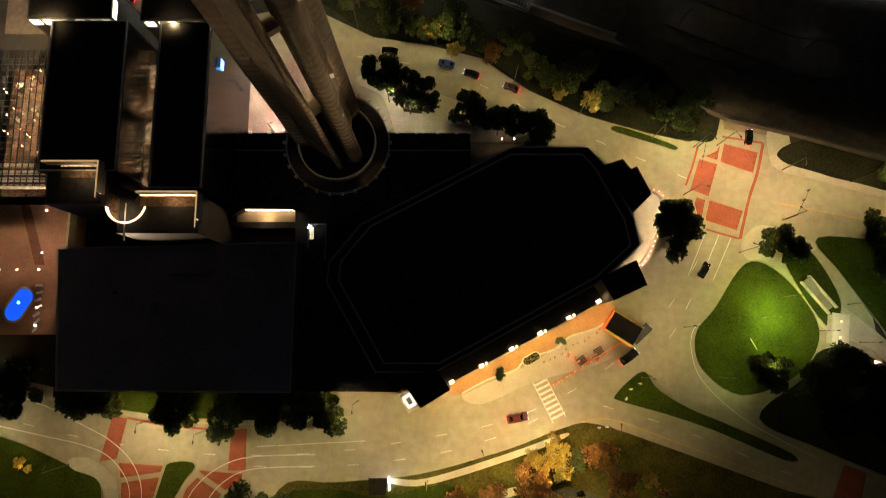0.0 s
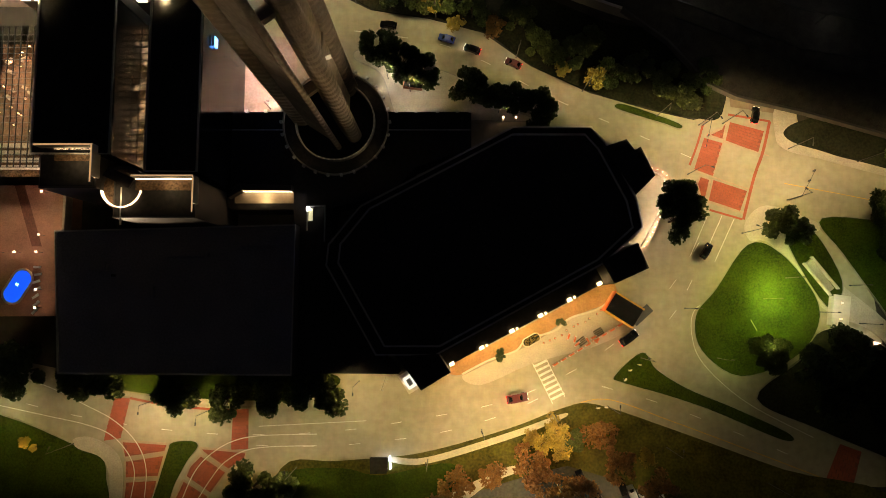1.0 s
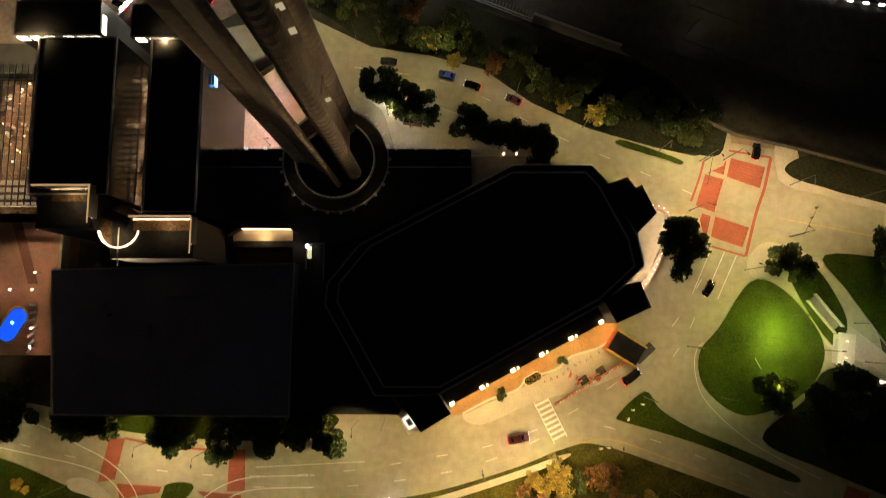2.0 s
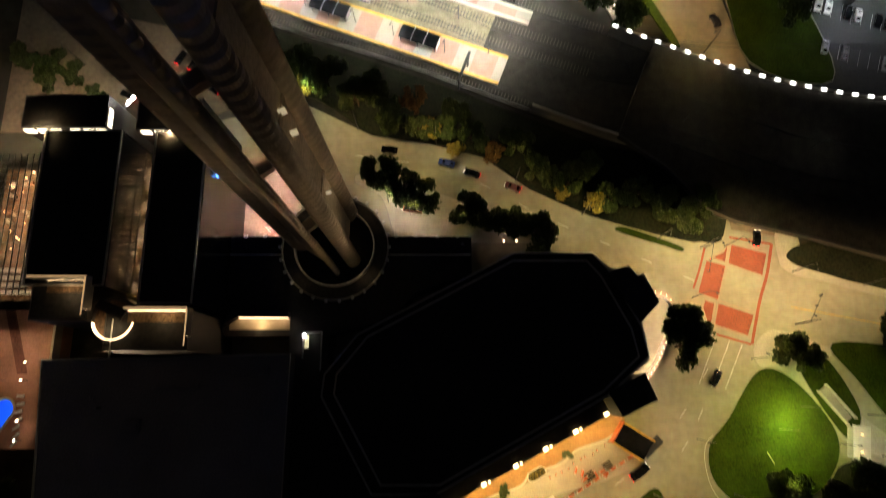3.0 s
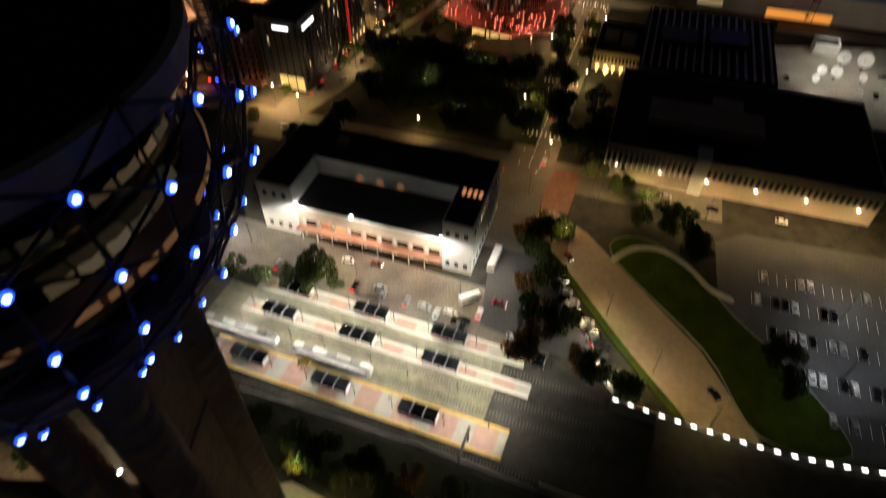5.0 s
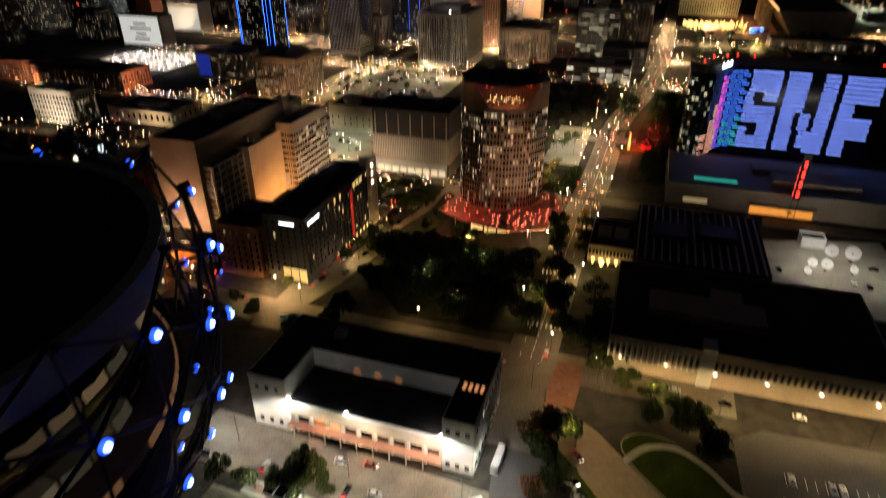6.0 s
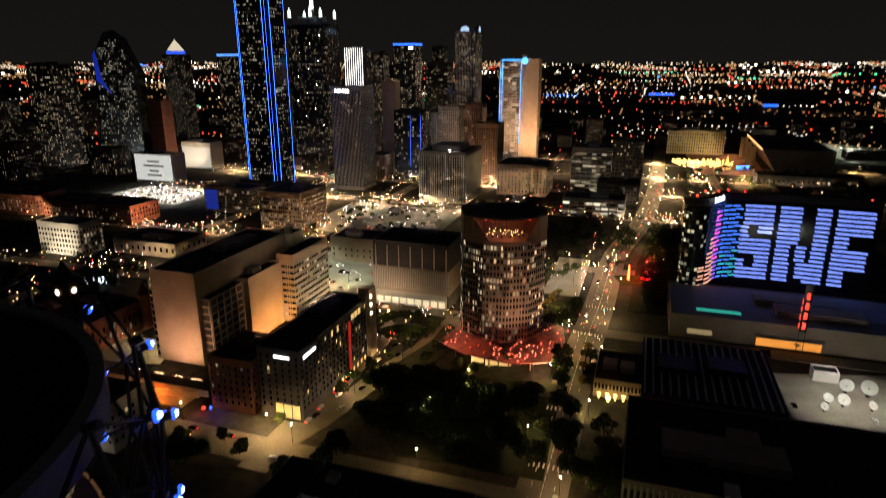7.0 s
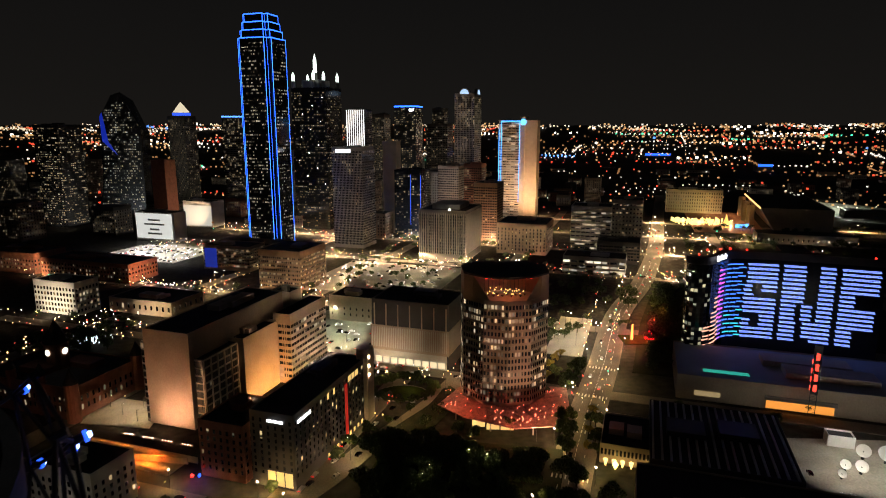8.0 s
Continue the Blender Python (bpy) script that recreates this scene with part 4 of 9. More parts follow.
CAGE_ROWS = 5
links = []
for k in range(MERID):
    links.append(((k, 0), (k + 1, 0)))
    for row in range(CAGE_ROWS):
        if row == 0:
            links.append(((k, 0), (k, 1)))
            if k % 2:
                links += [((k, 0), (k + 1, 1)), ((k, 0), (k - 1, 1))]
            continue
        if row + 1 < CAGE_ROWS:
            links.append(((k, row), (k, row + 1)))
        if k % 2 == 0:
            links += [((k, row), (k + 1, row)), ((k, row), (k - 1, row))]
        elif row + 1 < CAGE_ROWS:
            links += [((k, row), (k + 1, row + 1)), ((k, row), (k - 1, row + 1))]
rest = Shape()
HUB = Vector((0, 0, TZ))
for (k0, r0), (k1, r1) in links:
    a, b = cage_point(k0 % MERID, r0)[1] + HUB, cage_point(k1 % MERID, r1)[1] + HUB
    d = b - a
    if (k0 < 7 or k0 > 22) and r0 < 6 and (k0 + r0) % 4 != 3:
        part("strut", strut, STEEL, tower).matrix_basis = Matrix.LocRotScale(a, d.to_track_quat("Z", "Y"), (1, 1, d.length))
    else:
        rest.tube(a, b, 0.1)
for k in range(MERID):
    for row in range(CAGE_ROWS):
        el, p = cage_point(k, row)
        if 8 < k < 21:
            rest.tube(p * 0.985 + HUB, p * 1.015 + HUB, 0.2, n=8)
            continue
        way = p.to_track_quat("Z", "Y")
        part("node", node, STEEL, tower).matrix_basis = Matrix.LocRotScale(p * 1.008 + HUB, way, None)
        if el < 11 and (row != 1 or k % 2 == 0 or k in (27, 25, 23)):
            globe = part("node_lamp", lit_lamp, G_BLUE, tower)
            globe.matrix_basis = Matrix.LocRotScale(p * 1.03 + HUB, way, None)
            part("lamp_core", core_lamp, G_BLUECORE, globe)
part("far_strut", rest, STEEL, tower, kind="stuff")

# added floodlights on the low roofs; they stand in for ambient light on the shafts
for fx, fy, fz, p, up in ((32, 22, 14.0, 19000, 52), (-80, 12, 14.0, 20000, 58), (5, 52.5, 9.0, 5500, 60), (-30, 10, 9.0, 4500, 105), (26, 30, 14.0, 4000, 112)):
    fl_ = thing("roof_floodlight", "small dark housing of an added floodlight on the flat roof", "floodlight", fx, fy, fz, group="tower floodlights")
    part("housing", Shape().box(-0.4, 0.4, -0.3, 0.3, 0.3, 0.9).cyl(0, 0, 0, 0.3, 0.15), STEEL, fl_)
    wash(fx, fy, fz + 1.2, p, (1.0, 0.74, 0.46), (-28.4, 52.8, up), 0.5, 50)

# ---- railway and station ----
ASPHALT2 = surface("worn_asphalt", (0.17, 0.145, 0.115), 0.9, vary=0.4, scale=0.12, fine=1.5)
PINK = surface("pinkish_platform_paving", (0.42, 0.27, 0.21), 0.8, vary=0.2, scale=0.4, fine=3)
RAIL = [(-110, 142), (-64, 131.6), (-20, 118), (3, 108.4), (26, 94), (50, 82), (80, 75), (140, 66), (240, 64), (240, 96), (150, 93), (119, 95), (89, 102.4), (66, 111), (49, 119), (30, 130), (12, 134), (-36, 151), (-76, 164), (-120, 176)]
setting("railway", Shape().prism(RAIL, -0.2, -0.06), BALLAST, "dark ballasted railway corridor", "railway")
def rail_at(s, w):
    """Plan place s metres along the platforms from the shelter end and w metres across, away from the tower."""
    return (-64.0 + 0.937 * s + 0.349 * w, 134.0 - 0.349 * s + 0.937 * w)


tr = Shape()
for w in (-6.2, -4.75, 9.6, 11.05, 15.4, 16.85, 24.6, 26.05):
    line = smooth_line([rail_at(-60, w), rail_at(0, w), rail_at(60, w), rail_at(95, w - 2), rail_at(140, w + 6), rail_at(220, w + 36)], 6)
    tr.ribbon(line, -0.05, 0.05, -0.05, 0.12)
setting("rails", tr, STEEL, "steel rails along the platforms", "rail")
sl = Shape()
for w in (-5.5, 10.3, 16.1, 25.3):
    for i in range(150):
        x, y = rail_at(-40 + 1.0 * i, w)
        sl.box(-0.13, 0.13, -1.25, 1.25, -0.07, 0.0, -20.4, (x, y))
tagged(new("sleepers", sl.mesh("sleepers", surface("concrete_sleeper", (0.12, 0.11, 0.09), 0.9))), "rows of concrete sleepers under the rails", "sleeper", kind="stuff")


def platform(name, w0, w1, s0, s1, label, edge=YELLOW):
    ob = setting(name, Shape().prism([rail_at(s0, w0), rail_at(s1, w0), rail_at(s1, w1), rail_at(s0, w1)], -0.2, 0.35), PLATFORM, label, "platform")
    for w, q in ((w0, 0.0), (w1 - 0.9, 0.0)):
        part("edge_strip", Shape().prism([rail_at(s0, w), rail_at(s1, w), rail_at(s1, w + 0.9), rail_at(s0, w + 0.9)], 0.35, 0.365), edge, ob, "tactile edge strip")
    hw = (w1 - w0) / 2 - 1.1
    pv = Shape().box(-3.4, 3.4, -hw, hw, 0.352, 0.372, -20.4).mesh("paving_panel", PINK)
    for i in range(int((s1 - s0) / 12)):
        x, y = rail_at(s0 + 6 + 12 * i, (w0 + w1) / 2)
        part("paving_panel", pv, TERRA, ob).matrix_basis = pose(x, y, 0)
    return ob


# Lit copy of the ballast: glare of the platform lamps is in its colour
setting("track_bed", Shape().prism([rail_at(-20, 7.2), rail_at(78, 7.2), rail_at(78, 28.2), rail_at(-20, 28.2)], -0.2, -0.05), surface("lamp_glare_ballast", (0.24, 0.22, 0.15), 0.95, vary=0.4, scale=0.4, fine=4, bump=0.6), "ballast bed between the platforms, painted pale for lamp glare", "railway")
platform("platform_a", -2.6, 7.0, -10, 86, "long platform with a yellow edge and dark shelters")
platform("platform_b", 18.6, 23.4, -10, 88, "island platform with bright lamps", PALE)
platform("platform_c", 28.4, 34.0, -10, 84, "far platform with pale edges and shelters", PALE)
setting("access_road", Shape().prism([rail_at(-40, 34.0), rail_at(90, 34.0), rail_at(92, 55), rail_at(-40, 57)], -0.2, 0.02), ASPHALT2, "lit access road with parked cars before the station", "road")

shelter = thing("shelter", "dark glazed platform shelter with a curved roof and pale end panels", "shelter", 0, 0, 0, group="platform shelters")
rf = Shape()
for i in range(6):
    a0, a1 = radians(30 + 20 * i), radians(50 + 20 * i)
    y0, y1, z0, z1 = 2.6 * math.cos(a0), 2.6 * math.cos(a1), 1.9 + 1.2 * math.sin(a0), 1.9 + 1.2 * math.sin(a1)
    rf.quad((-4.6, y0, z0), (4.6, y0, z0), (4.6, y1, z1), (-4.6, y1, z1)).quad((-4.6, y1, z1 - 0.12), (4.6, y1, z1 - 0.12), (4.6, y0, z0 - 0.12), (-4.6, y0, z0 - 0.12))
part("roof", rf, CARGLASS, shelter, "black glazed roof")
for x in (-4.2, 0, 4.2):
    for y in (-1.7, 1.7):
        part("post", Shape().box(-0.08, 0.08, -0.08, 0.08, 0, 2.6), STEEL, shelter).matrix_basis = pose(x, y, 0)
for x in (-4.6, 4.6):
    part("end_panel", Shape().box(-0.05, 0.05, -1.5, 1.5, 0.3, 2.5), WHITEP, shelter, "pale end panel").matrix_basis = pose(x, 0, 0)
part("rib", Shape().box(-1.6, -1.5, -2.3, 2.3, 2.55, 3.2).box(1.5, 1.6, -2.3, 2.3, 2.55, 3.2), ALU, shelter)
part("bench", Shape().box(-2, 2, -0.25, 0.25, 0.4, 0.5).box(-1.9, -1.7, -0.2, 0.2, 0, 0.4).box(1.7, 1.9, -0.2, 0.2, 0, 0.4), STEEL, shelter)
spots = [(4, 2.6), (32, 2.6), (60, 2.6), (4, 20.8), (32, 20.8), (60, 20.8), (4, 31.2), (32, 31.2), (59, 31.2), (84, 31.2)]
for i, (s, w) in enumerate(spots):
    x, y = rail_at(s, w)
    m = pose(x, y, 0.35, 0, 0, -20.4)
    if i == 0:
        shelter.matrix_basis = m
        shelter.scale = (1.25, 1, 1)
    else:
        copy_thing(shelter, m).scale = (1.25, 1, 1)

# light-rail trains
train = thing("light_rail_car", "white light-rail car with a blue and red band at the platform", "train", 0, 0, 0, group="light-rail cars")
prof = [(-1.35, 0.5), (1.35, 0.5), (1.38, 2.2), (1.2, 3.3), (0.8, 3.6), (-0.8, 3.6), (-1.2, 3.3), (-1.38, 2.2)]
bd = Shape()
ends = (-13.2, -12.2, 12.2, 13.2)
for x, q in zip(ends, (0.72, 1, 1, 0.72)):
    bd.v += [(x, y * (0.85 if q < 1 else 1), 0.5 + (z - 0.5) * (0.86 if q < 1 else 1)) for y, z in prof]
for r in range(3):
    for i in range(8):
        j = (i + 1) % 8
        bd.f.append((r * 8 + i, r * 8 + j, r * 8 + 8 + j, r * 8 + 8 + i))
bd.f += [tuple(range(7, -1, -1)), tuple(range(24, 32))]
part("body", bd, WHITEP, train, "white car body")
part("band", Shape().box(-12.2, 12.2, -1.42, 1.42, 0.6, 1.05), BLUEPAINT, train, "blue lower band")
part("stripe", Shape().box(-12.2, 12.2, -1.43, 1.43, 1.1, 1.22), REDPAINT, train, "red stripe")
wg = Shape().box(-0.8, 0.8, -1.40, 1.40, 1.6, 2.6).mesh("window", glowing("train_window", (1.0, 0.93, 0.8), 0.8))
for i in range(12):
    part("window", wg, G_WHITE, train).matrix_basis = pose(-11 + 2 * i, 0, 0)
for x in (-8, 0, 8):
    part("roof_unit", Shape().box(-1.6, 1.6, -0.8, 0.8, 3.6, 4.0), GREYWALL, train).matrix_basis = pose(x, 0, 0)
    part("bogie", Shape().box(-1.4, 1.4, -1.0, 1.0, 0.1, 0.5), STEEL, train).matrix_basis = pose(x, 0, 0)
for i, s in enumerate((-4, 28.5)):
    x, y = rail_at(s, 10.3)
    if i == 0:
        train.matrix_basis = pose(x, y, 0, 0, 0, -20.4)
    else:
        copy_thing(train, pose(x, y, 0, 0, 0, -20.4))

fence = thing("fence", "pale railing fence along the railway edge", "fence", 0, 0, 0)
for a, b in zip([(-60, 123.8), (-29, 113.6), (-5.5, 105.5)], [(-29, 113.6), (-5.5, 105.5), (24.7, 93.2)]):
    part("rail", Shape().ribbon([a, b], -0.05, 0.05, 1.7, 1.8).ribbon([a, b], -0.05, 0.05, 0.2, 0.3), ALU, fence)
post = Shape().box(-0.04, 0.04, -0.04, 0.04, 0, 1.8).mesh("picket", ALU)
for x, y, a in along([(-60, 123.8), (-29, 113.6), (-5.5, 105.5), (24.7, 93.2)], 0.6):
    part("picket", post, ALU, fence).matrix_basis = pose(x, y, 0, 0, 0, a)
wall = thing("viaduct_parapet", "long dark rail viaduct parapet with a pale coping", "parapet", 0, 0, 0)
part("parapet", Shape().ribbon(smooth_line([(24.7, 93.2), (48, 84.3), (66, 79.5), (90, 75.5), (130, 71), (240, 64)]), 0, 0.5, -0.2, 4.2), GREYWALL, wall)
part("coping", Shape().ribbon(smooth_line([(24.7, 93.2), (48, 84.3), (66, 79.5), (90, 75.5), (130, 71), (240, 64)]), -0.1, 0.6, 4.2, 4.45), PALE, wall)
lampwall = thing("lamp_wall", "long curved parapet with a row of white lamps", "parapet", 0, 0, 0)
lw = smooth_line([(48.1, 117.6), (65.3, 110.4), (87.8, 102.0), (108, 97.0), (124, 94.8), (150, 93.2)])
part("wall", Shape().ribbon(lw, 0, 0.5, -0.2, 5.2), GREYWALL, lampwall)
lh = Shape().box(-0.75, 0.75, -0.28, 0.28, 5.2, 5.6).mesh("wall_lamp", glowing("wall_lamp", (1.0, 0.97, 0.9), 3.2))
for x, y, a in along(lw, 4.3, 1.0):
    part("wall_lamp", lh, G_WHITE, lampwall).matrix_basis = pose(x, y, 0, 0, 0, a)

# signal gantry
gan = thing("signal_gantry", "dark steel gantry over the tracks", "gantry", 5.6, 103.5, 0, -20)
for y in (-3.4, 4.2):
    part("leg", Shape().box(-0.25, 0.25, -0.25, 0.25, 0, 6.2), STEEL, gan).matrix_basis = pose(0, y, 0)
part("beam", Shape().box(-0.35, 0.35, -4.4, 5.2, 6.0, 6.8), STEEL, gan)

# bridge road and lots
deck = thing("rail_deck", "dark railway viaduct deck over the road", "viaduct", 0, 0, 0)
DK = [(48, 84), (60, 75), (70, 63.5), (77.6, 59.8), (96, 55.4), (125, 47), (240, 32), (240, 96), (150, 92.6), (119, 94.6), (89, 102), (66, 110.6), (60, 113)]
part("deck_slab", Shape().prism(DK, 3.4, 4.6), BALLAST, deck)
part("edge_beam", Shape().ribbon(DK[:7], -0.2, 0.4, 3.2, 5.3), DARKWALL, deck, "dark concrete edge beam")
for w in (6.0, 11.0, 22.0):
    part("deck_rail", Shape().ribbon([(62, 76 + w), (96, 62 + w), (140, 54 + w), (240, 42 + w)], 0, 0.16, 4.6, 4.78), STEEL, deck)
BR = Shape().prism([(78.3, 58.6), (95.7, 56), (92, 96), (88.6, 107.3), (80.7, 137.7), (65.8, 166.5), (54, 190), (40, 206), (34, 200), (40.6, 177.2), (57.2, 137.7), (69.5, 111.1), (75, 98)], -0.22, 0.03)
setting("road_bridge", BR, surface("brown_road_concrete", (0.29, 0.22, 0.15), 0.85, vary=0.2, scale=0.06, fine=0.5), "pale road that runs under the railway towards the station", "road")
patch("lawn_slope", [(61.7, 177), (82, 137.7), (89, 109), (112, 103), (108, 126), (96, 150), (91, 163), (79, 184), (66, 188)], 0.12, GRASS, "dim green lawn slope beside the road", kerb=True)
patch("lawn_strip", [(41.5, 177), (58, 138), (68.6, 116), (66.6, 115), (55, 138), (39.6, 176)], 0.14, GRASS, "narrow grass verge", kerb=False)
patch("walk_slope", [(61.5, 176), (70, 181), (79, 180), (86, 172), (90.4, 162), (96.5, 157), (97.5, 159), (92, 164), (87, 174.5), (79.5, 182.6), (69, 183.4), (60.5, 178)], 0.2, WALKWAY, "curved footpath over the lawn", kerb=False)
setting("parking_lot", Shape().prism([(93.5, 128), (96, 104), (128, 96), (190, 100), (190, 168), (112, 190), (100, 186), (92, 156)], -0.2, 0.02), ASPHALT, "dark asphalt parking lot with white bay lines", "parking")
bays = Shape()
for row, (y0, s) in enumerate(((172, 1), (160, 1), (146, 1), (131, 1), (117, 1))):
    for i in range(24):
        x = 100 + 2.8 * i + (4 if row else 10)
        y = y0 - 0.33 * (x - 100)
        if y > 99:
            bays.box(-0.07, 0.07, -2.5, 2.5, 0.022, 0.034, -18, (x, y))
setting("marking_bays", bays, PAINT, "white parking bay lines", "marking")
setting("parking_west", Shape().prism([(12, 148), (46, 130), (52, 136), (36, 176), (26, 190), (16, 172)], -0.2, 0.025), ASPHALT, "dark car park under trees beside the station", "parking")


# ---- the white station house ----
stn = thing("station_house", "white brick station house with a black roof and orange lit arcade", "station", 9.9, 169.6, 0, GRID)
L, D = 80.0, 37.0
part("wall", Shape().box(-L, 0, 9, D, 0, 13.5), WHITEWALL, stn)
part("wing", Shape().box(-10.5, 0, 0, D, 0, 22.5), WHITEWALL, stn)
part("wing", Shape().box(-L, -L + 14, 0, D, 0, 22.5), WHITEWALL, stn)
part("wing_roof", Shape().box(-10.2, -0.3, 0.3, D - 0.3, 22.5, 22.7), ROOF, stn)
part("wing_roof", Shape().box(-L + 0.3, -L + 13.7, 0.3, D - 0.3, 22.5, 22.7), ROOF, stn)
part("hall", Shape().box(-L + 14, -10.5, 20, D, 13.5, 22), WHITEWALL, stn)
part("hall_roof", Shape().box(-L + 13.6, -10.1, 19.6, D + 0.2, 22, 22.5), ROOF, stn)
part("low_roof", Shape().box(-L + 14, -10.5, 1.0, 20, 13.5, 13.8), ROOF, stn)
part("arcade", Shape().box(-L + 14, -10.5, 1.2, 9, 0, 13.5), BEIGE, stn, "beige arcade front")
part("cornice", Shape().box(-L + 14, -10.5, 0.6, 1.4, 12.6, 13.6), PALE, stn)
for x0, x1 in ((-10.6, 0.15), (-L - 0.15, -L + 14.1)):
    part("cornice", Shape().box(x0, x1, -0.25, D + 0.2, 21.4, 22.0), PALE, stn)
G_ARC = glowing("arcade_glow", (1.0, 0.42, 0.14), 0.5)
ar = Shape().box(-1.9, 1.9, -0.08, 0.08, 0, 2.3).mesh("arcade_window", panes("arcade_windows", 0.75, 1.1, (1.0, 0.32, 0.1), (1.0, 0.5, 0.2), single=True))
for i in range(9):
    part("arcade_window", ar, G_ARC, stn).matrix_basis = pose(-L + 19 + 5.9 * i, 1.12, 4.8)
    part("pier", Shape().box(-0.5, 0.5, -0.3, 0.2, 0, 7.4), PALE, stn).matrix_basis = pose(-L + 16.2 + 5.9 * i, 1.2, 0)
part("porch", Shape().box(-L + 14, -10.5, -2.0, 1.2, 4.2, 4.6), TERRA, stn, "porch roof along the arcade")
for i in range(9):
    part("porch_post", Shape().box(-0.18, 0.18, -0.18, 0.18, 0, 4.2), PALE, stn).matrix_basis = pose(-L + 16.2 + 5.9 * i, -1.6, 0)
W_STN = panes("station_windows", 0.15, 0.7, single=True, glass=(0.05, 0.05, 0.055))
sw = Shape().box(-0.7, 0.7, -0.06, 0.06, 0, 2.2).mesh("window", W_STN)
for z in (2.2, 16.5):
    for i in range(3):
        part("window", sw, W_STN, stn).matrix_basis = pose(-8.6 + 3.2 * i, -0.04, z)
        part("window", sw, W_STN, stn).matrix_basis = pose(-L + 3 + 3.8 * i, -0.04, z)
    for i in range(9):
        part("window", sw, W_STN, stn).matrix_basis = pose(0.04, 3.2 + 3.9 * i, z, 0, 0, 90)
        part("window", sw, W_STN, stn).matrix_basis = pose(-L - 0.04, 3.2 + 3.9 * i, z, 0, 0, 90)
sk = Shape().box(-0.5, 0.5, -1.6, 1.6, 0, 0.5).mesh("skylight", glowing("skylight", (1.0, 0.4, 0.16), 0.55))
for i in range(4):
    part("skylight", sk, G_COVE, stn).matrix_basis = pose(-7.8 + 2.0 * i, 16, 22.7)
part("roof_house", Shape().box(-L + 19, -L + 23, 27, 31, 22.5, 24.6), BEIGE, stn)
rw = Shape().tube((0, -0.15, 0), (0, 0.05, 0), 1.5, n=20).mesh("round_window", glowing("round_window", (1.0, 0.42, 0.18), 0.16))
for i in range(3):
    part("round_window", rw, G_ARC, stn).matrix_basis = pose(-49 + 8 * i, 19.98, 15.4)
fl = Shape().box(-0.5, 0.5, -0.4, 0.4, 0, 0.7).mesh("floodlight", G_WHITE)
for x, y, z in ((-L + 14.6, 0.4, 13.9), (-44, 0.4, 13.9), (-11, 0.4, 13.9)):
    part("floodlight", fl, G_WHITE, stn).matrix_basis = pose(x, y, z)

# ---- trees ----
def leafy(name, seed, h, r, leaf, leaves=1500, bare=0.0):
    """One tree: tapered trunk, limbs and a crown of small leaf clumps with gaps."""
    q = random.Random(seed)
    t = thing(name, "", "tree")
    tk = Shape().tube((0, 0, 0), (0.1, 0.05, h * 0.4), 0.04 * h, 0.026 * h, 8)
    blobs = []
    for i in range(17):
        a, e = q.uniform(0, 6.28), q.uniform(0.1, 1.3)
        d = r * q.uniform(0.3, 0.95)
        end = (d * math.cos(a) * math.cos(e * 0.7), d * math.sin(a) * math.cos(e * 0.7), h * 0.4 + (h * 0.45) * math.sin(e))
        tk.tube((0.1, 0.05, h * q.uniform(0.28, 0.4)), end, 0.014 * h, 0.004 * h, 5)
        blobs.append((end, r * q.uniform(0.16, 0.40)))
    part("trunk", tk, BARK, t)
    cr = Shape()
    for i in range(int(leaves * (1 - bare))):
        c, br = blobs[i % len(blobs)]
        u, v, w = q.gauss(0, 1), q.gauss(0, 1), q.gauss(0, 1)
        n = math.sqrt(u * u + v * v + w * w) or 1
        rad = br * q.uniform(0.35, 1.15)
        p = Vector((c[0] + u / n * rad, c[1] + v / n * rad, c[2] + w / n * rad * 0.75))
        s = r * q.uniform(0.036, 0.075)
        ax = Vector((q.gauss(0, 1), q.gauss(0, 1), q.gauss(0, 1))).normalized()
        bx = ax.orthogonal().normalized() * s
        by = ax.cross(bx)
        cr.quad(tuple(p - bx - by * 0.6), tuple(p + bx * 0.9 - by), tuple(p + bx + by * 0.7), tuple(p - bx * 0.8 + by))
    me = bpy.data.meshes.new("crown")
    me.from_pydata(cr.v, [], cr.f)
    me.materials.append(leaf)
    part("crown", me, leaf, t)
    return t


OAK = [leafy("oak_tree", 11 + i, 9.5, 6.0, LEAF, 4600) for i in range(3)]
RED = [leafy("autumn_tree", 31 + i, 9.0, 5.5, LEAFRED, 2000, 0.25) for i in range(2)]
GOLD = [leafy("golden_tree", 41 + i, 8.0, 4.6, LEAFGOLD, 1800, 0.15) for i in range(2)]
tree_rng = random.Random(5)
used = set()


def plant(kinds, x, y, size, label, z=0.0, group="street trees"):
    ob = kinds[tree_rng.randrange(len(kinds))]
    m = pose(x, y, z, 0, 0, tree_rng.uniform(0, 360))
    if ob.name in used:
        c = copy_thing(ob, m)
    else:
        c = ob
        c.matrix_basis = m
        used.add(ob.name)
    c.scale = (size, size, size * tree_rng.uniform(0.9, 1.1))
    return tagged(c, label, "tree", group)


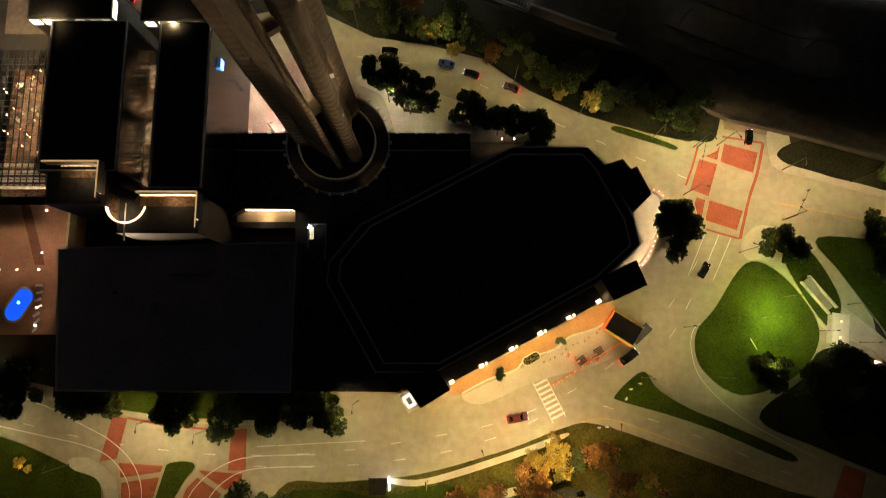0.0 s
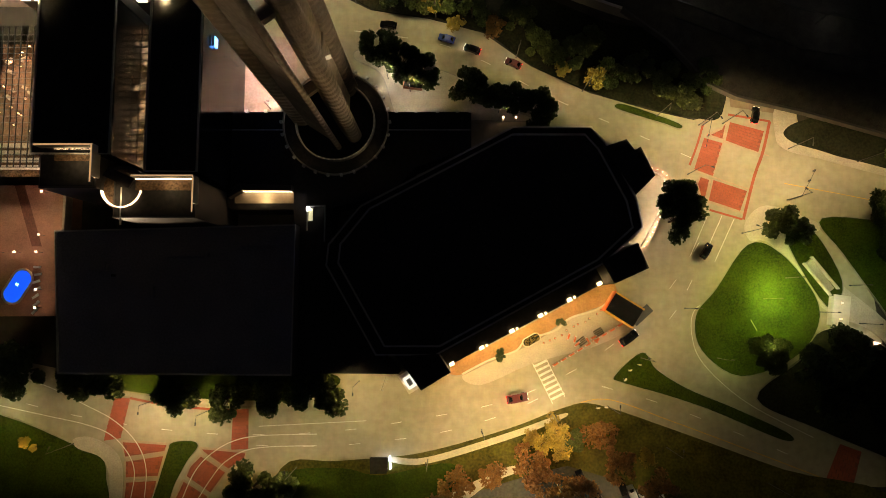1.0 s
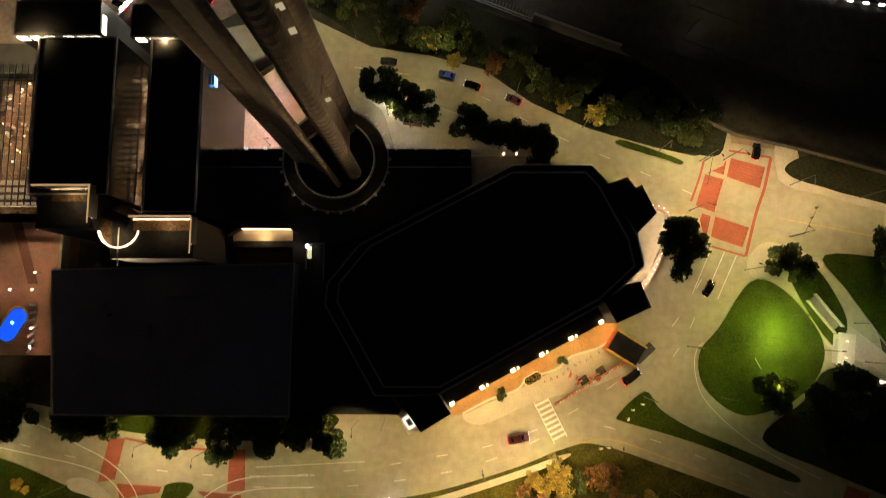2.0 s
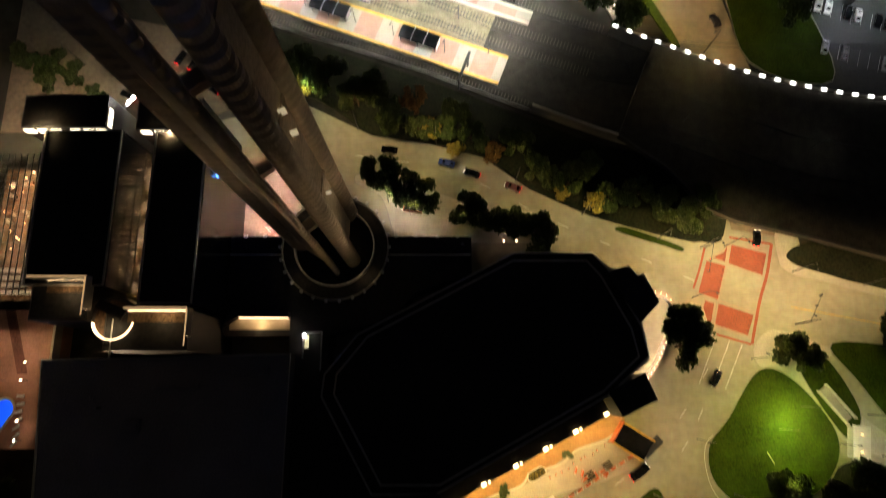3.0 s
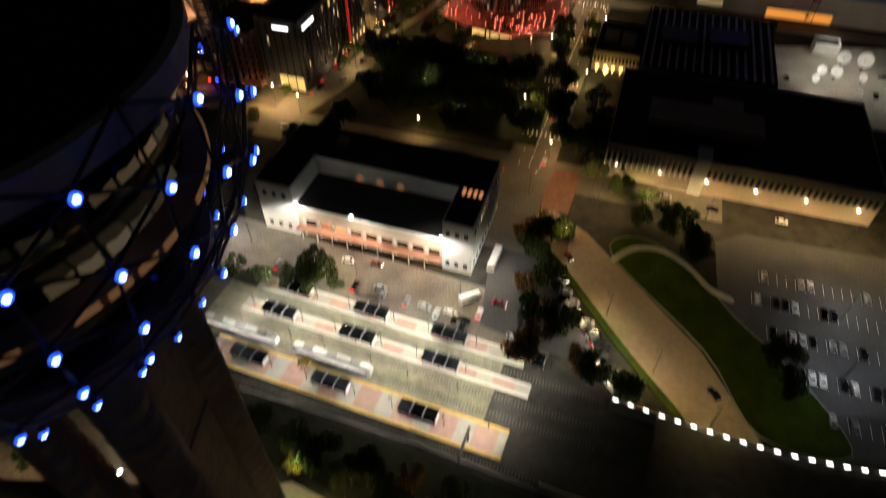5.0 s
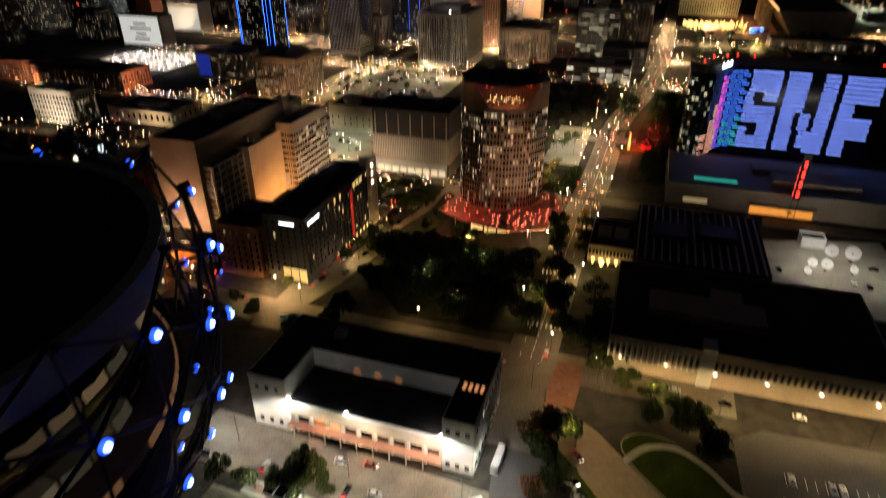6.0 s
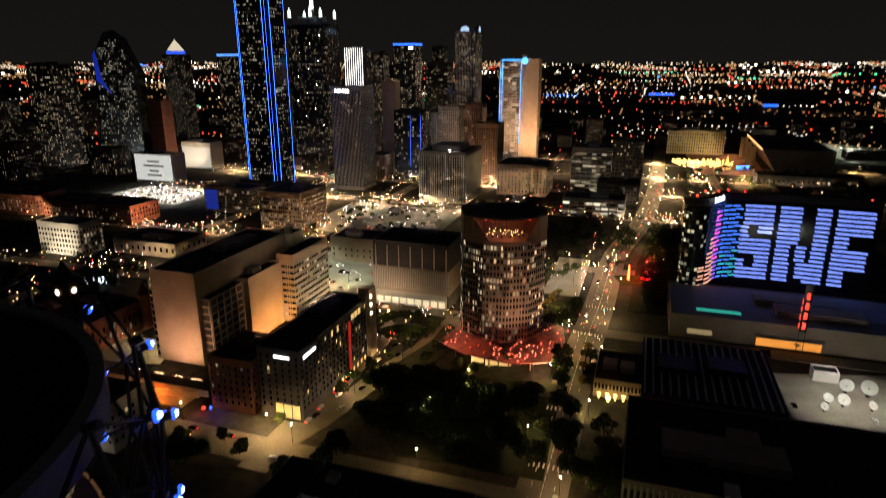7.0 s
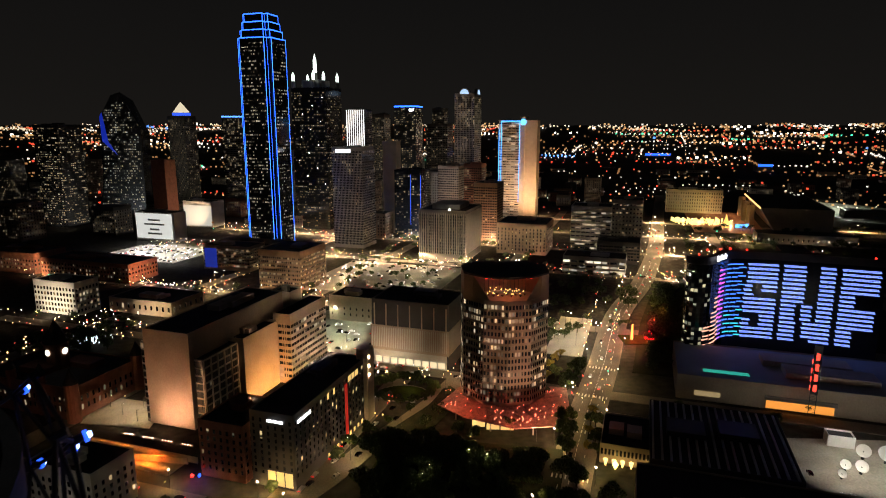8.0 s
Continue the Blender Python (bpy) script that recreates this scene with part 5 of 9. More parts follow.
def grove(name, label, spots, leaf=LEAF, seed=1, leaves=520):
    """Many far trees as one object: trunks, limbs and leaf clumps."""
    q = random.Random(seed)
    sh, tk = Shape(), Shape()
    for x, y, s in spots:
        h, r = 9.5 * s, 5.6 * s
        tk.tube((x, y, 0), (x, y, h * 0.6), 0.3 * s, 0.12 * s, 5)
        blobs = [(x + q.uniform(-0.55, 0.55) * r, y + q.uniform(-0.55, 0.55) * r, h * q.uniform(0.5, 0.85), r * q.uniform(0.3, 0.5)) for i in range(7)]
        for i in range(leaves):
            cx, cy, cz, br = blobs[i % 7]
            u, v, w = q.gauss(0, 1), q.gauss(0, 1), q.gauss(0, 1)
            n = br * q.uniform(0.6, 1.1) / (math.sqrt(u * u + v * v + w * w) or 1)
            a, b, d = q.uniform(0, 6.28), q.uniform(-0.8, 0.8), r * q.uniform(0.09, 0.16)
            p = (cx + u * n, cy + v * n, cz + w * n * 0.75)
            e, f = (d * math.cos(a), d * math.sin(a), d * b * 0.5), (-d * math.sin(a), d * math.cos(a), d * b)
            sh.quad((p[0] - e[0], p[1] - e[1], p[2] - e[2]), (p[0] - f[0], p[1] - f[1], p[2] - f[2]), (p[0] + e[0], p[1] + e[1], p[2] + e[2]), (p[0] + f[0], p[1] + f[1], p[2] + f[2]))
    me = bpy.data.meshes.new(name)
    k = len(sh.v)
    me.from_pydata(sh.v + tk.v, [], sh.f + [tuple(i + k for i in f) for f in tk.f])
    me.materials.append(leaf)
    tagged(new(name, me), label, "trees", kind="stuff")


DARK_OAK = "dense dark green live oak beside the road"
for x, y, s in ((-17.5, 72.8, 0.95), (-11, 69.5, 0.9), (-5.5, 67, 0.85), (5.5, 64, 0.75), (11.5, 62, 0.9), (18, 59.6, 0.95), (24.6, 56.4, 0.95), (61.5, 31.5, 1.0), (60.5, 27, 0.85), (63, 34.5, 0.7),
                (-89, -15.4, 1.1), (-93, -14.8, 0.9), (-66.5, -16, 1.05), (-55, -19, 0.9), (-48, -16.5, 0.8), (-43, -17.4, 0.95), (-32.5, -18.2, 1.15), (-106.5, -12, 1.1), (-112, -9, 0.9),
                (-48, -41, 1.0), (-43, -42, 1.1), (-52, -45, 1.0)):
    plant(OAK, x, y, s, DARK_OAK)
for x, y, s in ((88.6, 25.2, 0.95), (92, 23.5, 0.7), (115, 29, 0.9), (122, 24, 1.1), (118, 19, 0.8), (128, 16, 1.0), (121, 44, 0.8), (126, 48, 0.9), (83, -7, 0.85), (86, -9, 0.7), (95, -12, 1.1), (104, -6, 1.0), (110, -14, 1.1), (118, -8, 1.1), (101, -20, 1.0),
                (114, -24, 1.1), (124, -18, 1.0), (128, 2, 0.9), (134, 10, 1.0)):
    plant(OAK, x, y, s, "leafy green park tree at the edge of the lawn", group="park trees")
for x, y, s in ((40.3, -28.1, 0.9), (21.4, -34, 1.0), (25.4, -39.9, 0.9), (2.6, -39.9, 0.9), (12, -38, 0.7), (44, -36, 0.9), (0, -46, 1.0), (34, -42, 1.1), (54, -42, 1.0)):
    plant(RED, x, y, s, "half-bare autumn tree with russet leaves", group="slope trees")
for x, y, s in ((28.6, -27, 0.85), (25, -30, 0.8), (30, -32, 0.7), (52, -34, 0.6), (22.4, -28.6, 0.6), (-107.5, -30.2, 0.42), (-105.5, -31.8, 0.3)):
    plant(GOLD, x, y, s, "golden autumn tree lit by a street lamp", group="slope trees")
plant(OAK, 33.2, -29.6, 0.55, "small green tree among autumn trees", group="slope trees")
for x, y, s in ((-14, 90, 1.0), (-6, 86.5, 0.8), (0, 86, 0.8), (8, 84, 0.8), (14, 80, 0.7), (26, 74, 0.9), (34, 71, 0.8), (45, 66, 0.8), (52, 68, 0.9), (60, 64, 0.9), (66, 61, 0.9), (-24, 95, 1.0), (-33, 101, 1.1), (-40, 106, 1.0), (-20, 99, 0.9),
                (20, 82, 0.9), (70, 66, 0.8), (38, 76, 0.9), (-52, 110, 1.0), (-8, 95, 0.9), (4, 92, 0.8)):
    plant(OAK if tree_rng.random() < 0.9 else RED, x, y, s * 0.9, "shrubby tree on the railway bank", group="bank trees")
for x, y, s in ((40.5, 64.8, 0.85), (-3.6, 86, 0.8), (3, 80.8, 0.6), (-38, 99, 0.9), (32, 68, 0.6)):
    plant(GOLD, x, y, s, "yellow-green tree lit by a lamp on the bank", group="bank trees")
for x, y, s in ((23.9, 134, 1.1), (29, 140, 1.1), (41.2, 132, 0.9), (34.4, 183, 1.2), (30, 186, 1.0), (27.8, 162, 0.9), (37, 190, 1.1), (33, 152, 0.8)):
    plant(RED, x, y, s, "dark russet tree in the car park", group="car park trees")
for x, y, s in ((54.2, 121.7, 0.9), (101.2, 123.7, 0.9), (-45.5, 164.6, 0.9), (-52, 166, 0.7), (-62, 167, 0.7), (-72, 171, 0.8), (-36, 164, 0.6), (78, 207, 0.8), (86, 200, 0.8), (92, 196, 0.7), (94, 178, 0.6)):
    plant(OAK, x, y, s, "green tree by the station", group="station trees")
plant(GOLD, -41.5, 132, 0.5, "golden palm-like tree on the platform", 0.35, "station trees")
for i in range(34):
    u, v = tree_rng.uniform(0, 1), tree_rng.uniform(0, 1)
    x, y = -33 + 74 * u, 280 + 44 * v - 20 * u
    if abs(x - 3) + abs(y - 296) < 14:
        continue
    plant(OAK, x, y, tree_rng.uniform(1.0, 1.45), "dark dense oak in the unlit square", group="square trees")
for x, y in ((52, 262), (56, 275), (60, 290), (66, 248), (70, 262), (72, 276), (52, 244), (-45, 262), (-50, 250), (-62, 244)):
    plant(OAK, x, y, tree_rng.uniform(0.8, 1.1), "dark street tree by the square", group="square trees")

# ---- cars ----
def car(paint, label, lights=True):
    c = thing("car", label, "car", group="cars")
    side = [(-2.2, 0.35), (2.25, 0.35), (2.3, 0.75), (1.3, 0.92), (0.6, 1.42), (-1.1, 1.45), (-1.9, 1.0), (-2.28, 0.9)]
    b = Shape()
    for y, q in ((-0.9, 0.97), (-0.78, 1.0), (0.78, 1.0), (0.9, 0.97)):
        b.v += [(x * q, y, z if abs(y) < 0.8 or z < 1.0 else z * 0.96) for x, z in side]
    for r in range(3):
        for i in range(8):
            j = (i + 1) % 8
            b.f.append((r * 8 + i, r * 8 + j, r * 8 + 8 + j, r * 8 + 8 + i))
    b.f += [tuple(range(7, -1, -1)), tuple(range(24, 32))]
    part("body", b, paint, c)
    part("windscreen", Shape().prism([(1.26, -0.72), (0.66, -0.66), (0.66, 0.66), (1.26, 0.72)], 0.98, 1.44, top=0.55, taper_at=(0.55, 0)), CARGLASS, c, "dark windscreen")
    part("rear_window", Shape().prism([(-1.82, -0.68), (-1.1, -0.64), (-1.1, 0.64), (-1.82, 0.68)], 1.04, 1.465, top=0.6, taper_at=(-1.05, 0)), CARGLASS, c)
    wh = Shape().tube((0, -0.12, 0), (0, 0.12, 0), 0.34, n=12).mesh("wheel", RUBBER)
    for x in (-1.4, 1.45):
        for y in (-0.82, 0.82):
            part("wheel", wh, RUBBER, c).matrix_basis = pose(x, y, 0.34)
    for y in (-0.62, 0.62):
        part("tail_lamp", Shape().box(-2.33, -2.2, -0.2, 0.2, 0.7, 0.92), G_TAIL if lights else REDPAINT, c).matrix_basis = pose(0, y, 0)
        if lights:
            part("head_lamp", Shape().box(2.2, 2.34, -0.2, 0.2, 0.55, 0.75), G_HEAD, c).matrix_basis = pose(0, y, 0)
    return c


CARS = {"blue": car(BLUEPAINT, "parked blue car by the kerb", False), "black": car(BLACKPAINT, "black car with red tail lamps on the road"), "red": car(REDPAINT, "dark red car on the road"),
        "silver": car(SILVER, "silver car parked in a bay", False), "white": car(WHITEP, "white car parked in a bay", False), "dark": car(BLACKPAINT, "dark car parked in a bay", False)}
placed = set()


def far_car(paint, label):
    c = thing("car", label, "car", group="downtown cars")
    part("body", Shape().box(-2.2, 2.2, -0.9, 0.9, 0.3, 0.9).prism([(-1.7, -0.8), (1.1, -0.8), (1.1, 0.8), (-1.7, 0.8)], 0.9, 1.45, top=0.75), paint, c)
    part("tail_lamp", Shape().box(-2.26, -2.2, -0.8, 0.8, 0.65, 0.9), G_TAIL, c)
    part("head_lamp", Shape().box(2.2, 2.26, -0.75, 0.75, 0.5, 0.75), G_HEAD, c)
    return c


FAR = {"black": far_car(BLACKPAINT, "dark car with lit lamps downtown"), "silver": far_car(SILVER, "silver car with lit lamps downtown"), "white": far_car(WHITEP, "white car with lit lamps downtown")}
seen_far = set()


def drive(kind, x, y, turn, z=0.0):
    m = pose(x, y, z, 0, 0, turn)
    if kind in seen_far:
        return copy_thing(FAR[kind], m)
    seen_far.add(kind)
    FAR[kind].matrix_basis = m
    return FAR[kind]




def park(kind, x, y, turn, z=0.0):
    m = pose(x, y, z, 0, 0, turn)
    if kind in placed:
        return copy_thing(CARS[kind], m)
    placed.add(kind)
    CARS[kind].matrix_basis = m
    return CARS[kind]


park("blue", 1.0, 77.6, 164)
park("black", 8.0, 74.6, 160)
park("red", 19.2, 70.6, 156)
park("black", 84.6, 56.1, 80)
park("dark", 69.9, 19.1, 58)
park("black", 48.7, -3.8, 35).scale = (1.15, 1.15, 1.1)
park("red", 19.2, -19.3, 10).scale = (1.2, 1.2, 1.15)
park("dark", -15, 81.5, 172)
car_rng = random.Random(3)
kinds = ("silver", "white", "dark", "dark", "silver", "white")
for row, y0 in enumerate((172, 160, 146, 131, 117)):
    for i in range(23):
        x = 101.4 + 2.8 * i + (4 if row else 10)
        y = y0 - 0.33 * (x - 100)
        if y > 101 and x < 186 and car_rng.random() < (0.6 if row in (1, 2, 3) else 0.3):
            park(kinds[car_rng.randrange(6)], x, y, 72 + 180 * car_rng.randrange(2), 0.02)
for i in range(9):
    s = i / 8
    if car_rng.random() < 0.85:
        park(("dark", "dark", "silver")[car_rng.randrange(3)], 50.5 - 14 * s, 140 + 34 * s, -20, 0.02)
for s, w, k in ((4, 45, "silver"), (14, 50, "white"), (30, 42, "silver"), (47, 40, "white"), (56, 40.5, "white"), (61, 39.4, "dark"), (78, 38, "silver"), (24, 52, "red"), (70, 50, "red"), (88, 47, "white"), (84, 36, "dark")):
    x, y = rail_at(s, w)
    park(k, x, y, -20 + car_rng.uniform(-8, 8), 0.02)

# ---- street lamps ----
def lamp_post(name, label, lens, h, arm):
    t = thing(name, label, "street lamp")
    part("pole", Shape().cyl(0, 0, 0, h, 0.11, 0.07, 8).cyl(0, 0, 0, 0.5, 0.2, 0.16, 8), STEEL, t)
    part("arm", Shape().tube((0, 0, h - 0.1), (arm, 0, h + 0.25), 0.05), STEEL, t)
    part("head", Shape().box(arm - 0.2, arm + 0.6, -0.16, 0.16, h + 0.18, h + 0.34), STEEL, t)
    part("lens", Shape().box(arm - 0.1, arm + 0.5, -0.12, 0.12, h + 0.12, h + 0.18), lens, t, "glowing lens")
    return t


POST_W = lamp_post("street_lamp", "slim steel street lamp with a glowing warm lens", G_LAMP, 11.5, 1.6)
POST_C = lamp_post("platform_lamp", "slim steel lamp with a glowing white lens", G_WHITE, 6.5, 0.9)
first = {"w": True, "c": True}


def light_post(kind, x, y, turn, power, colour=WARM, z=0.0, spread=172):
    post = POST_W if kind == "w" else POST_C
    spread = 148 if kind == "w" and y < 100 else spread
    m = pose(x, y, z, 0, 0, turn)
    if first[kind]:
        post.matrix_basis, first[kind] = m, False
        tagged(post, group="street lamps" if kind == "w" else "platform lamps")
    else:
        copy_thing(post, m)
    h, arm = (11.5, 1.8) if kind == "w" else (6.5, 1.1)
    c, s = math.cos(radians(turn)), math.sin(radians(turn))
    lamp("street_light", x + arm * c, y + arm * s, z + h - 0.05, power * LEVEL, colour, 0.25, spread)


LEVEL = 0.84
ROADLIGHT = (1.0, 0.70, 0.30)
for x, y, a, p in ((-118, -13, -90, 10000), (-96, -31, 60, 2400), (-74, -19.5, -90, 11500), (-60, -22, -90, 7000), (-38, -37, 95, 6400), (-22, -15, -90, 6400), (-4, -35, 95, 6400), (10, -27.5, 110, 4200), (28, -23.5, 115, 5200),
                   (52, -9, 150, 3000), (43, -21.5, 90, 1500), (64, 4, 180, 5000), (80, 24, 160, 6400), (66, 40, -20, 4600), (69.5, 53.6, -60, 8200), (93.5, 47, -100, 7400), (92.5, 33, 150, 6200), (112, 43.5, -100, 4200), (118, 27, 80, 2600),
                   (76, 54, -60, 4600), (58, 56, -110, 5200), (38, 63, -110, 4400), (20, 72.5, -110, 3200), (-2, 84, -100, 3400), (-24, 88, -70, 3600), (-42, 92, -60, 3000), (58, -32, 90, 900), (84, -41, 90, 200), (104, -47, 90, 250), (16, -47, 60, 6500), (44, -50, 90, 4600)):
    light_post("w", x, y, a, p, ROADLIGHT)
for x, y, p, col in ((85, 6.5, 15000, (0.92, 1.0, 0.22)), (91, 12, 1200, (0.95, 1.0, 0.3)), (108, 10, 900, (0.8, 1.0, 0.45)), (99.5, 3, 1300, (1.0, 0.8, 0.5)), (110, 0, 700, (1.0, 0.75, 0.5)), (72, -9, 700, (0.8, 1.0, 0.4))):
    light_post("c", x, y, 0, p, col)
for s in (-6, 12, 24, 40, 52, 68):
    for w, p in ((2, 3000), (13.5, 2600), (21, 4200), (31, 4400)):
        x, y = rail_at(s, w)
        light_post("c", x, y, -110, p, WHITE, 0.35)
for s, w, p in ((80, 6, 5200), (84, 14, 3000), (82, 24, 3600), (92, 31, 3000)):
    x, y = rail_at(s, w)
    light_post("c", x, y, -110, p, WHITE, 0.35 if s < 84 else -0.06)
for x, y, a, p in ((-70, 186, -110, 5000), (-30, 170, -110, 6000), (6, 160, -110, 6500), (54, 152, 200, 6200), (64, 130, 200, 6200), (76, 112, 200, 5000), (45, 182, 200, 5000), (56, 200, 200, 4400)):
    light_post("w", x, y, a, p, ROADLIGHT)
for x, y, a, p in ((78, 205, -108, 14000), (100, 198, -108, 14000), (124, 190, -108, 14000), (145, 183, -108, 14000), (167, 176, -108, 14000), (130, 150, 70, 5200), (150, 135, 70, 5200), (118, 125, 70, 5200), (60, 216, 180, 2600)):
    light_post("w", x, y, a, p, (1.0, 0.66, 0.28) if p > 5300 or p < 3000 else (0.85, 0.92, 1.0))

# ---- downtown ----
def grid(a, b):
    """Plan place from the street grid's own axes."""
    c, s = math.cos(radians(GRID)), math.sin(radians(GRID))
    return (c * a - s * b, s * a + c * b)


for i, (a, b0, b1, w) in enumerate(((-152, 215, 1200, 7), (-303, 200, 1000, 7), (-425, 250, 1100, 7), (85, 420, 1300, 7), (200, 500, 1300, 6))):
    setting("street_%d" % (i + 1), Shape().prism([grid(a - w, b0), grid(a + w, b0), grid(a + w, b1), grid(a - w, b1)], -0.3, -0.02 + 0.004 * i), STREET, "lit downtown street between blocks", "street")
for i, (b, a0, a1, w) in enumerate(((228, -420, 40, 9), (397, -520, 240, 6), (520, -560, 260, 7), (705, -620, 260, 7), (835, -640, 300, 7), (965, -650, 320, 7), (1100, -650, 340, 7))):
    setting("cross_street_%d" % (i + 1), Shape().prism([grid(a0, b - w), grid(a1, b - w), grid(a1, b + w), grid(a0, b + w)], -0.3, 0.01 + 0.004 * i), STREET, "lit downtown cross street", "street")

MAIN = smooth_line([(20, 183), (46, 260), (76, 348), (108, 432), (150, 547), (209, 665), (284, 850), (390, 1150), (502, 1466)], 6)
setting("main_street", Shape().ribbon(MAIN, -10, 10, -0.3, 0.06), STREET, "broad lit main street running to the far city", "street")


def block(name, label, x, y, w, d, h, wall, pane, px=3.2, pz=3.6, ww=2.5, wh=1.7, z0=4.5, turn=GRID, roof=None, single=None, category="building", far=False, z=0.0):
    """A building from its near right-hand corner: walls, roof with parapet and plant, and windows on every front.
    single: material for window objects on the front and on the side towards the middle."""
    o = thing(name, label, category, x, y, z, turn)
    part("wall", Shape().box(-w, 0, 0, d, 0, h), wall, o)
    part("roof", Shape().box(-w + 0.4, -0.4, 0.4, d - 0.4, h, h + 0.15), roof or ROOF, o)
    if not far:
        part("parapet", Shape().ribbon([(-w, 0), (0, 0), (0, d), (-w, d), (-w, 0)], 0, 0.4, h, h + 0.9), wall, o)
    q = random.Random(int(x * 7 + y * 3))
    if w > 12 and d > 12 and not far:
        for i in range(2):
            a, b = q.uniform(-w * 0.75, -w * 0.3), q.uniform(d * 0.3, d * 0.7)
            part("plant_room", Shape().box(-w * 0.14, w * 0.14, -d * 0.12, d * 0.12, h + 0.15, h + q.uniform(2, 4)), wall, o).matrix_basis = pose(a, b, 0)
    if pane is None:
        return o
    me = Shape().box(-ww / 2, ww / 2, -0.08, 0.1, 0, wh).mesh("window", single) if single else None
    joined = Shape()
    rows = max(1, int((h - z0 - 0.8) / pz))
    left = x > 20
    for side in range(4):
        n = max(1, int((w if side % 2 == 0 else d) / px))
        span = w if side % 2 == 0 else d
        for i in range(n):
            s = span * (i + 0.5) / n
            for r in range(rows):
                zz = z0 + pz * r
                if side == 0:
                    p, a = (-w + s, 0), 0
                elif side == 1:
                    p, a = (0, s), 90
                elif side == 2:
                    p, a = (-s, d), 180
                else:
                    p, a = (-w, s), 270
                if single and (side == 0 or side == (3 if left else 1)):
                    part("window", me, single, o).matrix_basis = pose(p[0], p[1], zz, 0, 0, a)
                else:
                    joined.box(-ww / 2, ww / 2, -0.06, 0.1, zz, zz + wh, a, p)
    if joined.v:
        part("windows_rest", joined, pane, o, kind="stuff")
    return o


P_DIM = panes("office_windows_dim", 0.26, 0.42)
P_MID = panes("office_windows", 0.42, 0.45)
P_HOT = panes("office_windows_busy", 0.6, 0.45)
P_WHITE = panes("garage_openings", 0.9, 1.5, (1.0, 0.86, 0.58), (1.0, 0.95, 0.8))
S_DIM = panes("near_windows_dim", 0.08, 0.9, single=True)
S_MID = panes("near_windows", 0.2, 0.8, single=True)

# tall tower outlined in blue light
boa = thing("blue_outlined_tower", "very tall dark glass tower whose edges are traced in blue light", "skyscraper", -199, 779, 0, GRID)
W2, D2 = 45.0, 42.0


def notched(w, d, n):
    return [(-w + n, 0), (-n, 0), (-n, n), (0, n), (0, d - n), (-n, d - n), (-n, d), (-w + n, d), (-w + n, d - n), (-w, d - n), (-w, n), (-w + n, n)]


TIERS = ((0, 257, 0.0), (257, 266, 2.5), (266, 275, 4.5), (275, 284, 6.0))
for z0, z1, inset in TIERS:
    n = 6.0
    pts = [(-inset + x * (1 - 2 * inset / W2), inset + y * (1 - 2 * inset / D2)) for x, y in notched(W2, D2, n)]
    part("wall", Shape().prism(pts, z0, z1), MIRROR, boa)
    part("roof", Shape().prism(pts, z1, z1 + 0.3), ROOF, boa)
    ln = Shape()
    ln.ribbon(pts + [pts[0]], -0.35, 0.25, z1 - 0.6, z1 + 0.5)
    part("light_line", ln, G_BLUELINE, boa, "blue roof outline")
    for x, y in pts:
        if z0 == 0 or True:
            part("light_line", Shape().box(x - 0.3, x + 0.3, y - 0.3, y + 0.3, z0, z1), G_BLUELINE, boa, "blue corner line")
wj = Shape()
for r in range(62):
    for i in range(20):
        wj.box(-0.7, 0.7, -0.08, 0.1, 6 + 4.0 * r, 7.5 + 4.0 * r, 0, (-W2 + 7.2 + 1.6 * i, 0))
    for i in range(18):
        wj.box(-0.7, 0.7, -0.08, 0.1, 6 + 4.0 * r, 7.5 + 4.0 * r, 90, (0, 7.2 + 1.6 * i))
        wj.box(-0.7, 0.7, -0.08, 0.1, 6 + 4.0 * r, 7.5 + 4.0 * r, 270, (-W2, 7.2 + 1.6 * i))
part("windows_rest", wj, panes("tower_windows", 0.34, 0.5, (1.0, 0.80, 0.5), (1.0, 0.92, 0.75), run=16.0), boa, kind="stuff")
block("plaza_base", "low podium of the blue outlined tower", -192, 770, 60, 8, 22, DARKWALL, P_DIM)

# tower with lit spires
ren = block("spired_tower", "tall dark glass tower with point lamps and lit white spires", -173, 980, 58, 50, 212, MIRROR, panes("spire_tower_windows", 0.34, 0.3, run=16.0), 2.6, 4.0, 2.0, 1.6, category="skyscraper")
G_SPIRE = glowing("spire_light", (0.82, 0.95, 0.86), 1.6)
for x, y, h, r in ((-30, 25, 52, 4.0), (-4, 3, 24, 3.4), (-55, 3, 24, 3.4), (-21, 3, 26, 3.4), (-4, 46, 24, 3.4), (-55, 46, 24, 3.4)):
    sp = part("spire", Shape().cyl(x, y, 212, 212 + h * 0.45, r * 1.0, r * 0.9, 8), GREYWALL, ren, "pale lattice spire")
    part("spire_cap", Shape().cyl(x, y, 212 + h * 0.45, 212 + h * 0.8, r * 0.75, r * 0.7, 8).cyl(x, y, 212 + h * 0.8, 212 + h, r * 0.7, 0.3, 8), G_SPIRE, sp)
part("crown_wall", Shape().box(-44, -14, 8, 40, 212, 224), GREYWALL, ren)
pd = Shape().box(-0.45, 0.45, -0.3, 0.2, 0, 0.9).mesh("point_lamp", G_WHITE)
for i in range(12):
    part("point_lamp", pd, G_WHITE, ren).matrix_basis = pose(-(6 + 46 * ((i * 7) % 11) / 11), -0.2, 70 + 11.6 * i)

